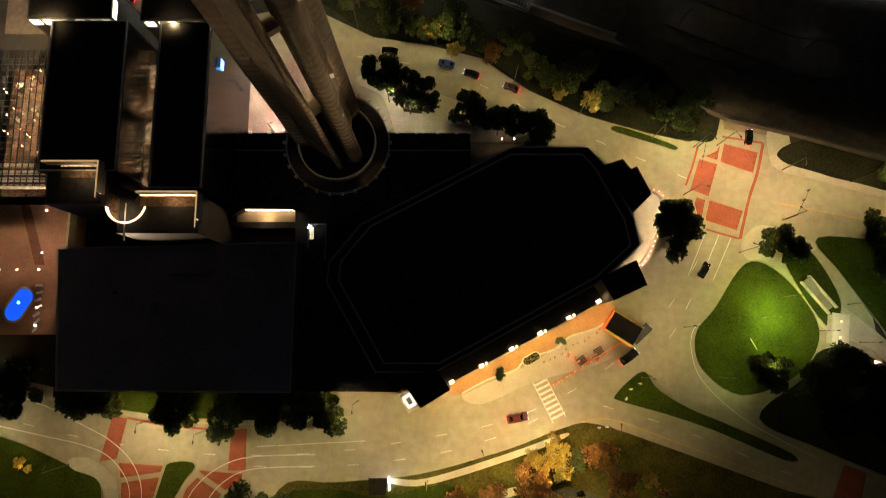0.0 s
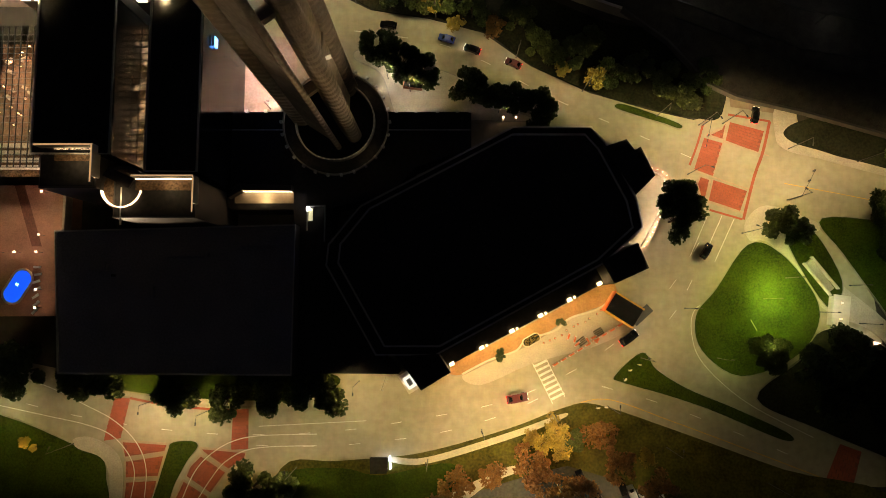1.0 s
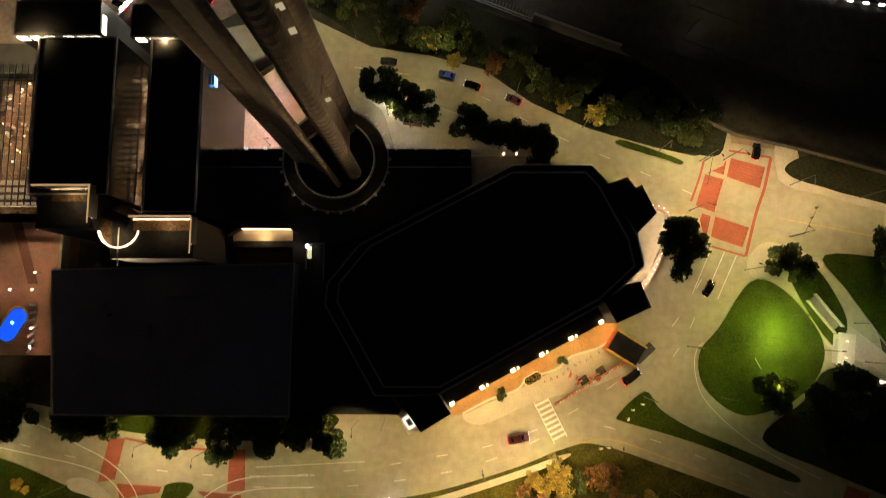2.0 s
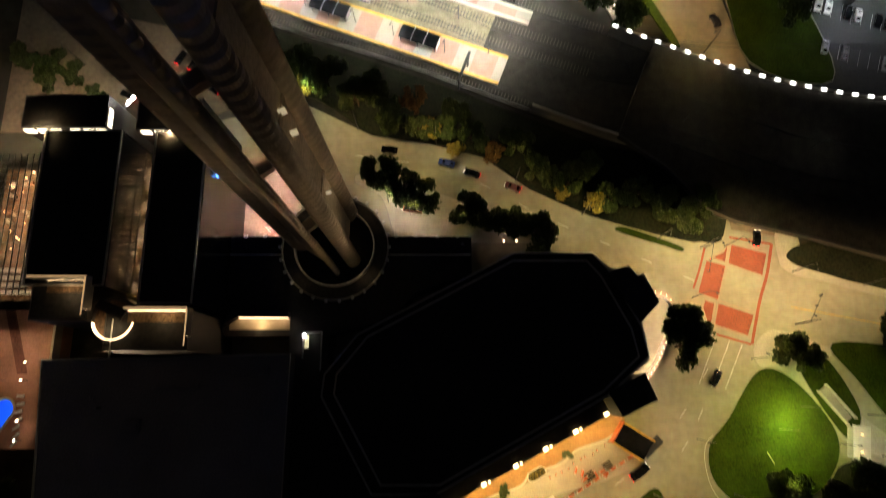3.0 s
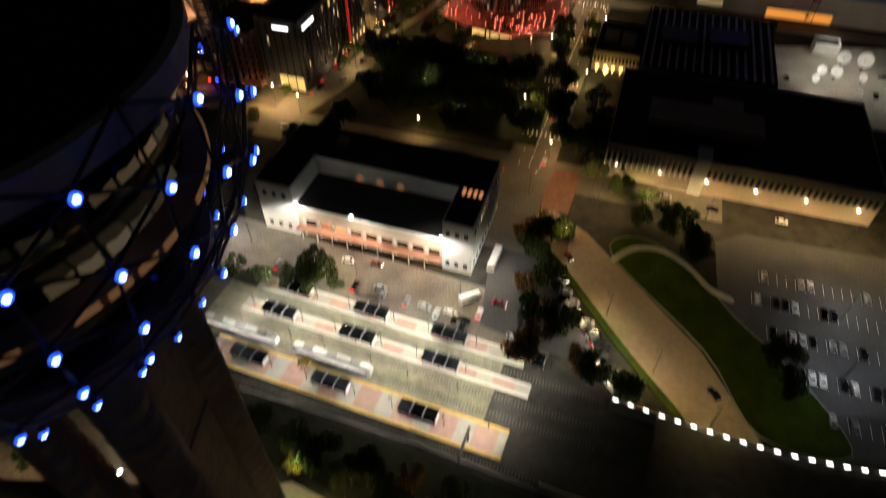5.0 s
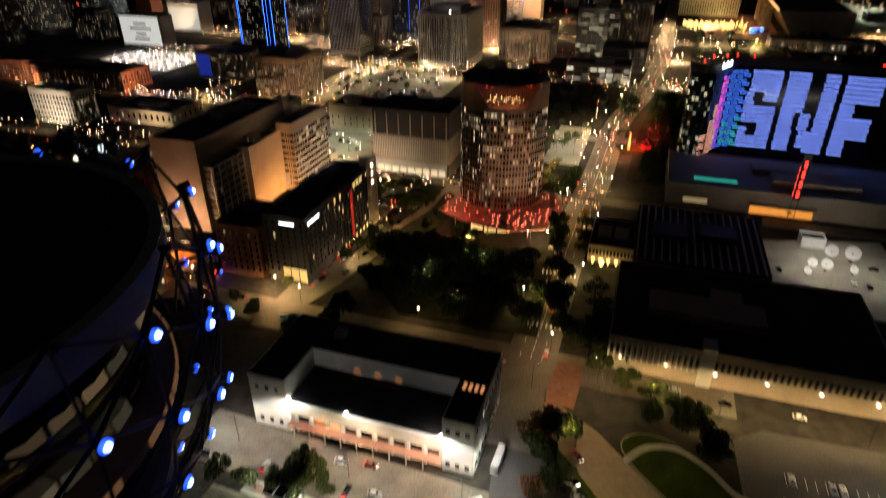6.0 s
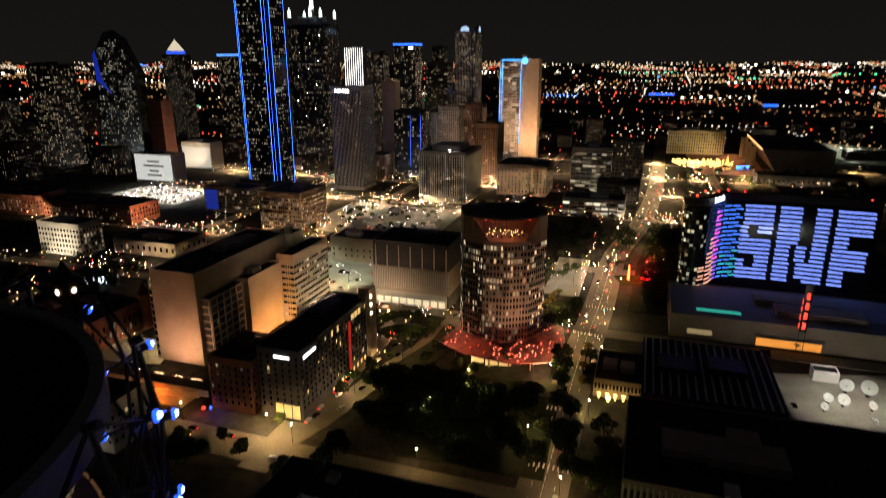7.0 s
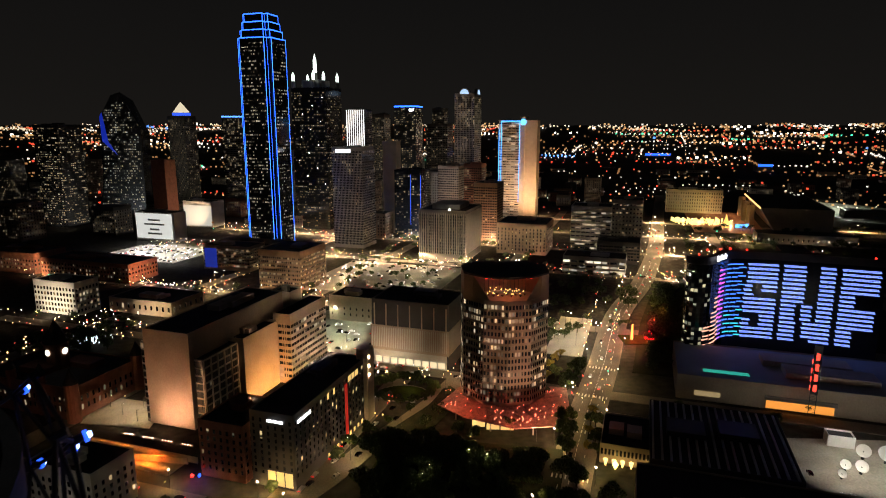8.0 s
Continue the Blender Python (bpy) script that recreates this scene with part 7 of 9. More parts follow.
part("lit_strip", Shape().box(-160, -146, -0.3, -0.05, 3, 6), glowing("yellow_strip", (1.0, 0.72, 0.35), 0.25), ch)
part("green_strip", Shape().box(-155, -130, 10, 14, 14.1, 14.6), glowing("green_pool_light", (0.05, 0.75, 0.55), 0.4), ch, "green lit roof pool")
vs = thing("letter_mast", "red glowing vertical sign mast with plain bars", "sign", 204, 357.6, 0, GRID)
part("mast", Shape().box(-2.0, 2.0, 0, 0.5, 13, 41), STEEL, vs)
for lx in (-1.8, 1.5):
    part("mast_leg", Shape().box(lx, lx + 0.3, 0, 0.4, 0, 13), STEEL, vs)
for r in range(6):
    part("mast_brace", Shape().tube((-1.7, 0.2, 1 + 2 * r), (1.7, 0.2, 3 + 2 * r), 0.09), STEEL, vs)
for i in range(4):
    part("sign_bar", Shape().box(-0.7, 0.9, -0.35, -0.05, 15 + 6 * i, 18.6 + 6 * i), G_RED, vs)
    part("side_bar", Shape().box(-2.5, -2.1, -0.2, 0.4, 15.6 + 5 * i, 18 + 5 * i), G_RED, vs)
st = block("studio_shed", "large low dark ribbed-roof shed with a lit corner porch", 152, 274, 62, 64, 11, DARKWALL, None, category="shed")
rib_m = Shape().box(-0.5, 0.5, 0.5, 63.5, 11.15, 11.9).mesh("roof_rib", SEAM)
for i in range(16):
    part("roof_rib", rib_m, ROOF, st).matrix_basis = pose(-60.5 + 3.9 * i, 0, 0)
ph = block("porch_house", "low dark-roofed house with a gold lit window front and lit trees", 99, 303, 25, 34, 9, BEIGE, None, category="house")
pw_m = Shape().box(-0.5, 0.5, -0.1, 0.05, 4.4, 7.4).mesh("porch_window", MIRROR)
for i in range(14):
    part("porch_window", pw_m, MIRROR, ph).matrix_basis = pose(-24 + 1.75 * i, 0, 0)
tw = Shape().cyl(0, 0, 0.2, 3.4, 0.3, 1.1, 8).mesh("lit_trunk", glowing("gold_wrapped_tree", (1.0, 0.66, 0.2), 2.2))
for i in range(6):
    part("lit_trunk", tw, G_GOLD, ph).matrix_basis = pose(-22 + 3.9 * i, -2.4, 0)
part("string_light", Shape().box(0, 14, -2.2, -2.0, 2.0, 2.15), G_BULB, ph)
part("string_light", Shape().box(-0.1, 0.1, -2.2, 0, 2.0, 9), G_BULB, ph)
star = thing("lit_star", "glowing gold lantern tree at the corner", "light sculpture", 81, 304, 0)
part("star_body", Shape().cyl(0, 0, 0.4, 2.4, 0.5, 1.6, 5).cyl(0, 0, 2.4, 4.4, 1.6, 0.2, 5), glowing("gold_star", (1.0, 0.72, 0.2), 4), star)
part("star_post", Shape().cyl(0, 0, 0, 0.5, 0.2), STEEL, star)
term = block("terminal_annex", "long dark-roofed white annex with a colonnaded front", 160, 194, 100, 62, 15, BEIGE, None, category="annex")
cw = Shape().box(-0.55, 0.55, -0.1, 0.1, 0, 4).mesh("window", surface("annex_glass", (0.06, 0.06, 0.06), 0.2))
for i in range(44):
    part("window", cw, MIRROR, term).matrix_basis = pose(-98.5 + 2.25 * i, -0.05, 8)
for i in range(18):
    part("column", Shape().box(-0.35, 0.35, -0.6, 0.1, 6, 14), WHITEWALL, term).matrix_basis = pose(-99.5 + 2.1 * i, 0, 0)
part("stair_block", Shape().box(-66, -61, -1.0, 6, 0, 18), WHITEWALL, term)
part("roof_box", Shape().box(-62, -50, 30, 42, 15, 19), BEIGE, term)
setting("dish_yard", Shape().prism([(150, 268), (215, 250), (240, 330), (172, 334)], -0.2, 0.08), LOTGREY, "floodlit pale yard with satellite dishes", "yard")
dish = thing("satellite_dish", "white satellite dish on a steel stand", "dish", group="satellite dishes")
dsh = Shape()
for j in range(4):
    for i in range(20):
        a0, a1 = 2 * math.pi * i / 20, 2 * math.pi * (i + 1) / 20
        r0, r1 = 0.9 * j, 0.9 * (j + 1)
        f = lambda r, a: (r * math.cos(a), r * math.sin(a), 0.07 * r * r)
        dsh.quad(f(r0, a0), f(r1, a0), f(r1, a1), f(r0, a1))
dp = part("reflector", dsh, WHITEP, dish, "white reflector")
dp.matrix_basis = pose(0, 0, 4.5, 48, 0, -14)
part("stand", Shape().cyl(0, 0, 0, 4.6, 0.9, 0.35, 10), STEEL, dish)
for i, (x, y, s) in enumerate(((203, 313, 0.9), (211.5, 309, 1.05), (188, 303, 0.65), (193.5, 300, 0.8), (182, 296, 0.55), (205, 296, 0.6))):
    m = pose(x, y, 0.08, 0, 0, 7 * i - 20) @ Matrix.Scale(s, 4)
    if i == 0:
        dish.matrix_basis = m
    else:
        copy_thing(dish, pose(x, y, 0.08, 0, 0, 7 * i - 20)).scale = (s, s, s)
block("yard_hut", "pale flat-roofed hut in the yard", 205, 322, 12, 8, 5, WHITEWALL, None, category="hut", z=0.08)

# left part of downtown
block("white_offices", "five-storey white office block", -308, 541, 46, 24, 28, PALE, P_MID, 3.4, 4.6, 1.8, 2.6, 2.5)
block("arched_hall", "low hall with tall lit arched windows", -226, 536, 66, 40, 12, BEIGE, P_DIM, 6, 9, 2, 4)
block("brick_store", "long brick store with reddish light", -318, 649, 117, 40, 19, BRICK, P_MID, 4, 4.4, 1.6, 2.2)
block("brick_store", "brick store with lit shop windows", -430, 560, 60, 40, 20, BRICK, P_MID, 4, 4.4, 1.6, 2.2)
block("brick_store", "dark brick store with lit windows", -440, 690, 70, 40, 22, BRICK, P_HOT, 4, 4.4, 1.6, 2.2)
block("dark_tower", "broad dark glass tower with scattered lit windows", -588, 1000, 49, 43, 158, MIRROR, P_MID, category="skyscraper")
fp = thing("prism_tower", "faceted glass prism tower with a sloping crown", "skyscraper", -560, 1165, 0, GRID)
OUT = [(-56, 0), (31, 0), (34, 152), (2, 214), (-15, 209), (-38, 172), (-44, 60)]
fs = Shape()
fs.v += [(x, -22, z) for x, z in OUT] + [(x * 0.8 - 2, 22, z * 0.94) for x, z in OUT]
fs.f += [tuple(range(6, -1, -1)), tuple(range(7, 14))] + [(i, (i + 1) % 7, (i + 1) % 7 + 7, i + 7) for i in range(7)]
part("wall", fs, MIRROR, fp, "sloping mirror glass")
fpj = Shape()
for r in range(46):
    z = 6 + 4.2 * r
    x0 = -54 + 0.2 * z if z < 60 else -43 + 0.05 * (z - 60) if z < 168 else -38 + 0.6 * (z - 168)
    x1 = 30 if z < 150 else 33 - 0.52 * (z - 150)
    for i in range(int((x1 - x0) / 2.8)):
        fpj.box(-1.1, 1.1, -0.1, 0.1, z, z + 1.9, 0, (x0 + 2.4 + 2.8 * i, -22))
part("windows_rest", fpj, panes("prism_windows", 0.5, 0.4, (1.0, 0.8, 0.45), (0.95, 1.0, 0.95), storey=4.2), fp, kind="stuff")
part("blue_facet", Shape().prism([(-39, 172), (-34, 180), (-27, 130), (-12, 106), (-38, 130)], 0, 0.3), glowing("blue_facet", (0.02, 0.06, 0.9), 0.28), fp).matrix_basis = pose(0, -22.2, 0, 90)
fp.matrix_basis = pose(-560, 1165, 0, 0, 0, -4)
py = block("pyramid_tower", "dark tower with a lit pyramid cap and blue band", -496, 1250, 38, 34, 174, DARKWALL, P_MID, 3, 4, 1.2, 2.2, category="skyscraper")
part("cap", Shape().prism([(-30, 6), (-8, 6), (-8, 28), (-30, 28)], 182, 202, top=0.02), glowing("cap_light", (1.0, 0.86, 0.6), 0.7), py, "lit pyramid cap")
part("blue_band", Shape().box(-31, -7, 5, 29, 176, 181), glowing("blue_band", (0.04, 0.12, 1.0), 1.0), py)
bt = block("blue_roof_tower", "dark tower with a blue lit roof edge", -371, 1200, 42, 30, 172, DARKWALL, P_MID, category="skyscraper")
part("light_line", Shape().ribbon([(-42, 0), (0, 0), (0, 30)], -0.5, 0.3, 172, 174.5), glowing("pale_blue_line", (0.1, 0.3, 1.0), 2.0), bt)
block("brick_tower", "plain orange-brown brick tower", -429, 1000, 26, 24, 104, BRICK, None, category="tower")
bb = block("billboard_block", "block with a huge white lit picture wall", -366, 873, 66, 24, 40, GREYWALL, None, category="building")
part("picture_wall", Shape().box(-64, -3, -0.5, -0.1, 4, 39), glowing("white_picture_wall", (0.92, 0.92, 0.86), 0.62), bb, "huge white lit picture wall")
for z, w in ((30, 20), (24, 34), (17, 16), (11, 24)):
    part("picture_bar", Shape().box(-33 - w / 2, -33 + w / 2, -0.65, -0.5, z - 1.2, z + 1.2), GREYWALL, bb)
wb = block("white_hall", "pale downtown hall with floodlight painted on its front as glow", -361, 1000, 54, 30, 40, PALE, None, category="hall")
# Glowing front sheet stands in for floodlight on the pale wall
part("lit_wall", Shape().box(-53, -1, -0.4, -0.05, 2, 34), glowing("painted_floodlight_glow", (1.0, 0.95, 0.8), 0.45), wb)
oc = block("red_courthouse", "dark red sandstone courthouse with turrets and a clock tower", -200, 352, 70, 46, 18, BRICK, P_DIM, 3.6, 5, 1.3, 3.0, category="courthouse")
for x, y, r, h in ((0, 0, 3.6, 22), (-70, 0, 3.6, 22), (0, 46, 3.6, 22), (-70, 46, 3.6, 22), (-24, 2, 2.6, 24), (-46, 2, 2.6, 24), (-35, 23, 6, 34)):
    t_ = part("turret", Shape().cyl(x, y, 0, h, r, n=14), BRICK, oc)
    part("turret_cap", Shape().cyl(x, y, h, h + r * 2.3, r * 1.12, 0.1, 14), ROOF, t_)
G_CLOCK = glowing("clock_face", (1.0, 0.93, 0.75), 1.6)
for ox, oy in ((-29, 23), (-35, 16.9)):
    part("clock_face", Shape().tube((ox, oy - 0.1, 29), (ox + (0.3 if ox > -30 else 0), oy - (0.1 if ox > -30 else 0.3), 29), 1.9, n=18), G_CLOCK, oc)
block("corner_flats", "pale six-storey corner building near the square", -139, 262, 34, 22, 22, PALE, P_DIM, 3.2, 3.6, 1.3, 2.0, single=S_DIM)

# right part of downtown
block("open_garage", "open parking deck with bright white floors", 194, 680, 66, 36, 18, PALE, P_WHITE, 8, 5, 7.0, 2.4, 2)
block("band_office", "office block with lit bands of windows", 209, 800, 49, 40, 58, PALE, panes("band_windows", 0.55, 0.9, (1.0, 0.85, 0.5), (1.0, 0.9, 0.7)), 6, 5, 5.4, 2.0)
block("grey_office", "pale grey downtown office block", 248, 800, 37, 40, 66, GREYWALL, P_DIM, 4, 5, 2, 2)
block("dark_block", "dark low downtown office block", 226, 735, 48, 40, 25, DARKWALL, P_DIM)
block("gold_front", "long floodlit yellow stone front", 504, 1150, 96, 30, 42, PALE, panes("gold_front_windows", 0.3, 0.8), 4, 6, 1.6, 3)
ch_ = thing("city_hall", "wedge-shaped concrete hall whose front leans out under an amber roof edge", "city hall")
top_e, base_e = ((478, 965), (548, 1160)), ((500, 958), (570, 1153))
wedge = Shape()
wedge.v += [(*base_e[0], 0), (*base_e[1], 0), (640, 1128, 0), (570, 932, 0), (*top_e[0], 36), (*top_e[1], 36), (640, 1128, 36), (570, 932, 36)]
wedge.f += [(3, 2, 1, 0), (4, 5, 6, 7), (0, 1, 5, 4), (1, 2, 6, 5), (2, 3, 7, 6), (3, 0, 4, 7)]
part("wall", wedge, BEIGE, ch_)
part("roof", Shape().prism([(480, 966), (549, 1158), (638, 1127), (569, 934)], 36, 36.4), ROOF, ch_)
part("light_line", Shape().ribbon(list(top_e), -0.8, 0.8, 34.5, 36.6), glowing("amber_roof_edge", (1.0, 0.52, 0.18), 1.6), ch_, "amber roof edge")
for q0 in (0.2, 0.5, 0.8):
    part("pier", Shape().cyl(474 + 70 * q0, 975 + 195 * q0, 0, 34, 6, 6, 12), BEIGE, ch_)
setting("plaza_city_hall", Shape().prism([(380, 960), (478, 940), (560, 1160), (450, 1190)], -0.3, 0.05), TERRA, "broad paved plaza before the city hall", "plaza")
setting("lot_east", Shape().prism([(756, 1389), (860, 1230), (809, 1120), (725, 1030), (680, 1070), (713, 1222)], -0.3, 0.05), LOTGREY, "pale floodlit yard beyond the city hall", "yard")
block("yard_hall", "long pale hall in a floodlit yard", 760, 1085, 66, 30, 13, GREYWALL, None, category="hall", far=True)
block("long_low_hall", "long low hall with a row of lit windows", 545, 838, 120, 34, 13, PALE, P_WHITE, 6, 9, 1.6, 3.0, 4.0, far=True)
for x_, y_, p_, col_ in ((700, 1110, 45000, (0.85, 1.0, 0.8)), (735, 1180, 60000, (0.85, 1.0, 0.8)), (780, 1240, 60000, (0.85, 1.0, 0.8)), (770, 1330, 50000, (0.9, 1.0, 0.85)), (470, 1040, 26000, (1.0, 0.55, 0.25)), (500, 1120, 26000, (1.0, 0.55, 0.25)), (440, 985, 14000, (1.0, 0.7, 0.4))):
    lamp("yard_light", x_, y_, 16, p_, col_, 0.8, 170)
screen = thing("lit_screen", "bright blue lit screen on the plaza", "screen", 466, 992, 0, 6)
part("screen_face", Shape().box(-11, 11, -0.3, 0, 1.5, 6.5), glowing("blue_screen_face", (0.06, 0.25, 1.0), 3.0), screen)
part("screen_frame", Shape().box(-11.4, 11.4, 0, 0.8, 0, 7), STEEL, screen)
xm = thing("lit_cone_tree", "tall cone tree of gold lights on the plaza", "lit tree", 445, 1001, 0)
part("cone", Shape().cyl(0, 0, 0.5, 21, 6.0, 0.3, 14), glowing("gold_cone", (1.0, 0.62, 0.16), 1.1), xm)
part("base", Shape().cyl(0, 0, 0, 0.5, 6.4, n=14), STEEL, xm)
c_rng = random.Random(21)
walls = (BEIGE, GREYWALL, BRICK, DARKWALL, PALE, BROWN)
pns = (P_DIM, P_MID, P_HOT, P_DIM)
def clear(x, y):
    return not (-270 < x < 160 and y < 900) and not (x > 100 and y < 640)


for i in range(150):
    ang, r = radians(c_rng.uniform(-36, 36)), c_rng.uniform(640, 2300)
    x, y = r * math.sin(ang), r * math.cos(ang)
    if not clear(x, y) or abs(x * 0.951 - y * 0.309 + 37) < 30 or (340 < x < 820 and 780 < y < 1420) or (-470 < x < -270 and 560 < y < 1010):
        continue
    core = x < 80 and y < 1500
    h = c_rng.uniform(10, 60) if core and c_rng.random() < 0.5 else c_rng.uniform(6, 26)
    if x > 250:
        h = min(h, 28)
    k = c_rng.randrange(6)
    block("city_block", ("beige", "grey", "brick", "dark", "pale", "brown")[k] + " city block with some lit windows", x, y, c_rng.uniform(22, 48), c_rng.uniform(20, 40), h, walls[k], pns[c_rng.randrange(4)], 4.2, 4.2, 1.8, 2.0, far=True)

for i in range(46):
    left = i % 2 == 0
    x, y = (c_rng.uniform(-900, -290), c_rng.uniform(900, 1700)) if left else (c_rng.uniform(-120, 330), c_rng.uniform(930, 1700))
    if 100 < x < 175 and y < 1110 or abs(x * 0.951 - y * 0.309 + 37) < 24 or (-470 < x < -300 and y < 1010):
        continue
    k = c_rng.randrange(6)
    block("mid_rise", ("beige", "grey", "brick", "dark", "pale", "brown")[k] + " mid-rise block with scattered lit windows", x, y, c_rng.uniform(22, 40), c_rng.uniform(20, 34), c_rng.uniform(28, 105 if x < 60 else 60), walls[k], pns[c_rng.randrange(4)], 3.4, 4.0, 1.5, 1.9, far=True)

# ---- lights of the far city ----
def hashed_gap(x, y):
    """Dark woods, yards and water between the lit quarters."""
    return noise.noise(Vector((x / 330, y / 620, 3.7))) > 0.16


def field(name, label, n, colour, strength, rmin, rmax, size, seed, rows=0.6, spread=38):
    """Small lights strewn over the far country, part of them in rows along streets."""
    q = random.Random(seed)
    sh = Shape()
    count = 0
    while count < n:
        r = math.sqrt(q.uniform(rmin ** 2, rmax ** 2))
        a = radians(q.uniform(-spread, spread))
        x, y = r * math.sin(a), r * math.cos(a)
        run = 1
        if q.random() < rows:
            run = q.randrange(2, 14)
        hx, hy = grid(1, 0) if q.random() < 0.85 else grid(0, 1)
        gap = q.uniform(14, 46)
        for k in range(run):
            count += 1
            px_, py_ = x + hx * gap * k, y + hy * gap * k
            if not clear(px_, py_) and q.random() < 0.9:
                continue
            rr_ = math.hypot(px_, py_)
            if rr_ > 4885 or (hashed_gap(px_, py_) and q.random() < 0.8):
                continue
            s = size * q.uniform(0.5, 1.35) * 0.0021 * rr_
            z = ground_height(rr_) + q.uniform(3, 9)
            sh.box(-s / 2, s / 2, -s / 2, s / 2, z, z + s, 0, (px_, py_))
    me = bpy.data.meshes.new(name)
    me.from_pydata(sh.v, [], sh.f)
    me.materials.append(glowing(name + "_glow", colour, strength))
    tagged(new(name, me), label, "city lights", kind="stuff")


field("city_lights_warm", "countless warm street and window lights of the far city", 1250, (1.0, 0.60, 0.26), 0.62, 1100, 4860, 0.85, 1)
field("city_lights_dim", "countless faint amber lights of the far city", 1700, (1.0, 0.48, 0.18), 0.3, 1000, 4860, 0.85, 8)
field("city_lights_white", "countless white lights of the far city", 1100, (1.0, 0.88, 0.74), 0.95, 1300, 4860, 0.8, 2)
field("city_lights_red", "countless red signal and tail lights of the far city", 900, (1.0, 0.09, 0.04), 1.0, 900, 4850, 0.85, 3)
field("city_lights_bright", "bright white floodlights of the far city", 260, (1.0, 0.92, 0.80), 2.2, 1900, 4860, 1.15, 4)
field("city_lights_horizon", "a line of pale lights along the horizon", 420, (1.0, 0.82, 0.55), 0.9, 4450, 4870, 0.8, 9)
field("city_lights_blue", "scattered blue lights of the far city", 50, (0.1, 0.3, 1.0), 1.4, 900, 4600, 1.1, 5)
field("city_lights_green", "scattered green signal lights of the far city", 70, (0.1, 1.0, 0.55), 1.0, 900, 4000, 1.0, 6)

def near_field(name, label, n, colour, strength, size, seed, a0, a1, b0, b1):
    """Small lamps, signs and shop lights between the blocks."""
    q = random.Random(seed)
    sh = Shape()
    for i in range(n):
        a, b = q.uniform(a0, a1), q.uniform(b0, b1)
        if q.random() < 0.65:
            b = min((228, 397, 520, 705, 835, 965), key=lambda v: abs(v - b)) + q.choice((-9, 9)) + q.uniform(-2, 2)
        else:
            a = min((-37, -152, -303, -425, 85, 200), key=lambda v: abs(v - a)) + q.choice((-10, 10)) + q.uniform(-2, 2)
        x, y = grid(a, b)
        if x > 95 and y < 640 and abs(x * 0.951 - y * 0.309 + 37) > 14 or x > -70 and y < 345:
            continue
        s = size * q.uniform(0.5, 1.3)
        z = q.choice((1.0, 2.5, 4.5, 6.5))
        sh.box(-s / 2, s / 2, -s / 2, s / 2, z, z + s, 0, (x, y))
    me = bpy.data.meshes.new(name)
    me.from_pydata(sh.v, [], sh.f)
    me.materials.append(glowing(name + "_glow", colour, strength))
    tagged(new(name, me), label, "street lights", kind="stuff")


near_field("shop_lights_warm", "warm shop and porch lights along downtown streets", 1700, (1.0, 0.60, 0.24), 6.0, 0.5, 51, -640, 260, 300, 980)
near_field("shop_lights_white", "white signs and lamps along downtown streets", 900, (1.0, 0.93, 0.80), 9.0, 0.45, 52, -640, 260, 390, 980)
near_field("signal_lights_red", "red signals and tail lamps along downtown streets", 520, (1.0, 0.06, 0.04), 5.0, 0.45, 53, -640, 260, 330, 980)
near_field("signal_lights_green", "green and cyan signals along downtown streets", 50, (0.05, 0.9, 0.7), 3.0, 0.6, 54, -640, 260, 390, 980)

# street lights of downtown
DOWNLIGHT = (1.0, 0.60, 0.24)
down = Shape()
dpole = Shape()
q = random.Random(12)
def street_row(name, pts, power, gap, colour=ROADLIGHT, every=1):
    for i, (x, y, a) in enumerate(pts):
        dpole.cyl(x, y, -0.1, 9, 0.12, 0.08, 6)
        down.box(x - 0.35, x + 0.35, y - 0.35, y + 0.35, 9, 9.4)
        if i % every == 0:
            lamp("street_light", x, y, 8.9, power, colour, 0.4, 174)


for side in (-11.5, 11.5):
    street_row("m", [(x - side * math.sin(radians(a)), y + side * math.cos(radians(a)), a) for x, y, a in along(MAIN[6:40], 60, 6 if side > 0 else 36) if y < 430], 19000, 60, (1.0, 0.68, 0.30))
    street_row("m", [(x - side * math.sin(radians(a)), y + side * math.cos(radians(a)), a) for x, y, a in along(MAIN[6:40], 60, 6 if side > 0 else 36) if y >= 430], 21000, 60, (1.0, 0.68, 0.30))
for a, b0, b1, side in ((-161, 235, 720, 1), (-312, 290, 400, 2), (-312, 400, 700, 1)):
    street_row("v", along([grid(a, b0), grid(a, b1)], 42, 6), 42000 if side == 1 else 9000, 42, DOWNLIGHT)
for b, a0, a1 in ((237, -330, 20), (404, -400, -60), (527, -420, -60), (712, -560, 160), (842, -620, 240), (972, -640, 260), (1107, -640, 320)):
    street_row("u", along([grid(a0, b), grid(a1, b)], 58, 10), 7500 if b < 300 else 120000 if b < 700 else 330000, 58, DOWNLIGHT if b < 600 else (1.0, 0.63, 0.30))
tagged(new("downtown_lamp_posts", dpole.mesh("downtown_lamp_posts", STEEL)), "rows of slim lamp posts along downtown streets", "lamp post", kind="stuff")
tagged(new("downtown_lamp_lenses", down.mesh("downtown_lamp_lenses", G_LAMP)), "glowing lenses of the downtown street lamps", "lamp lens", kind="stuff")
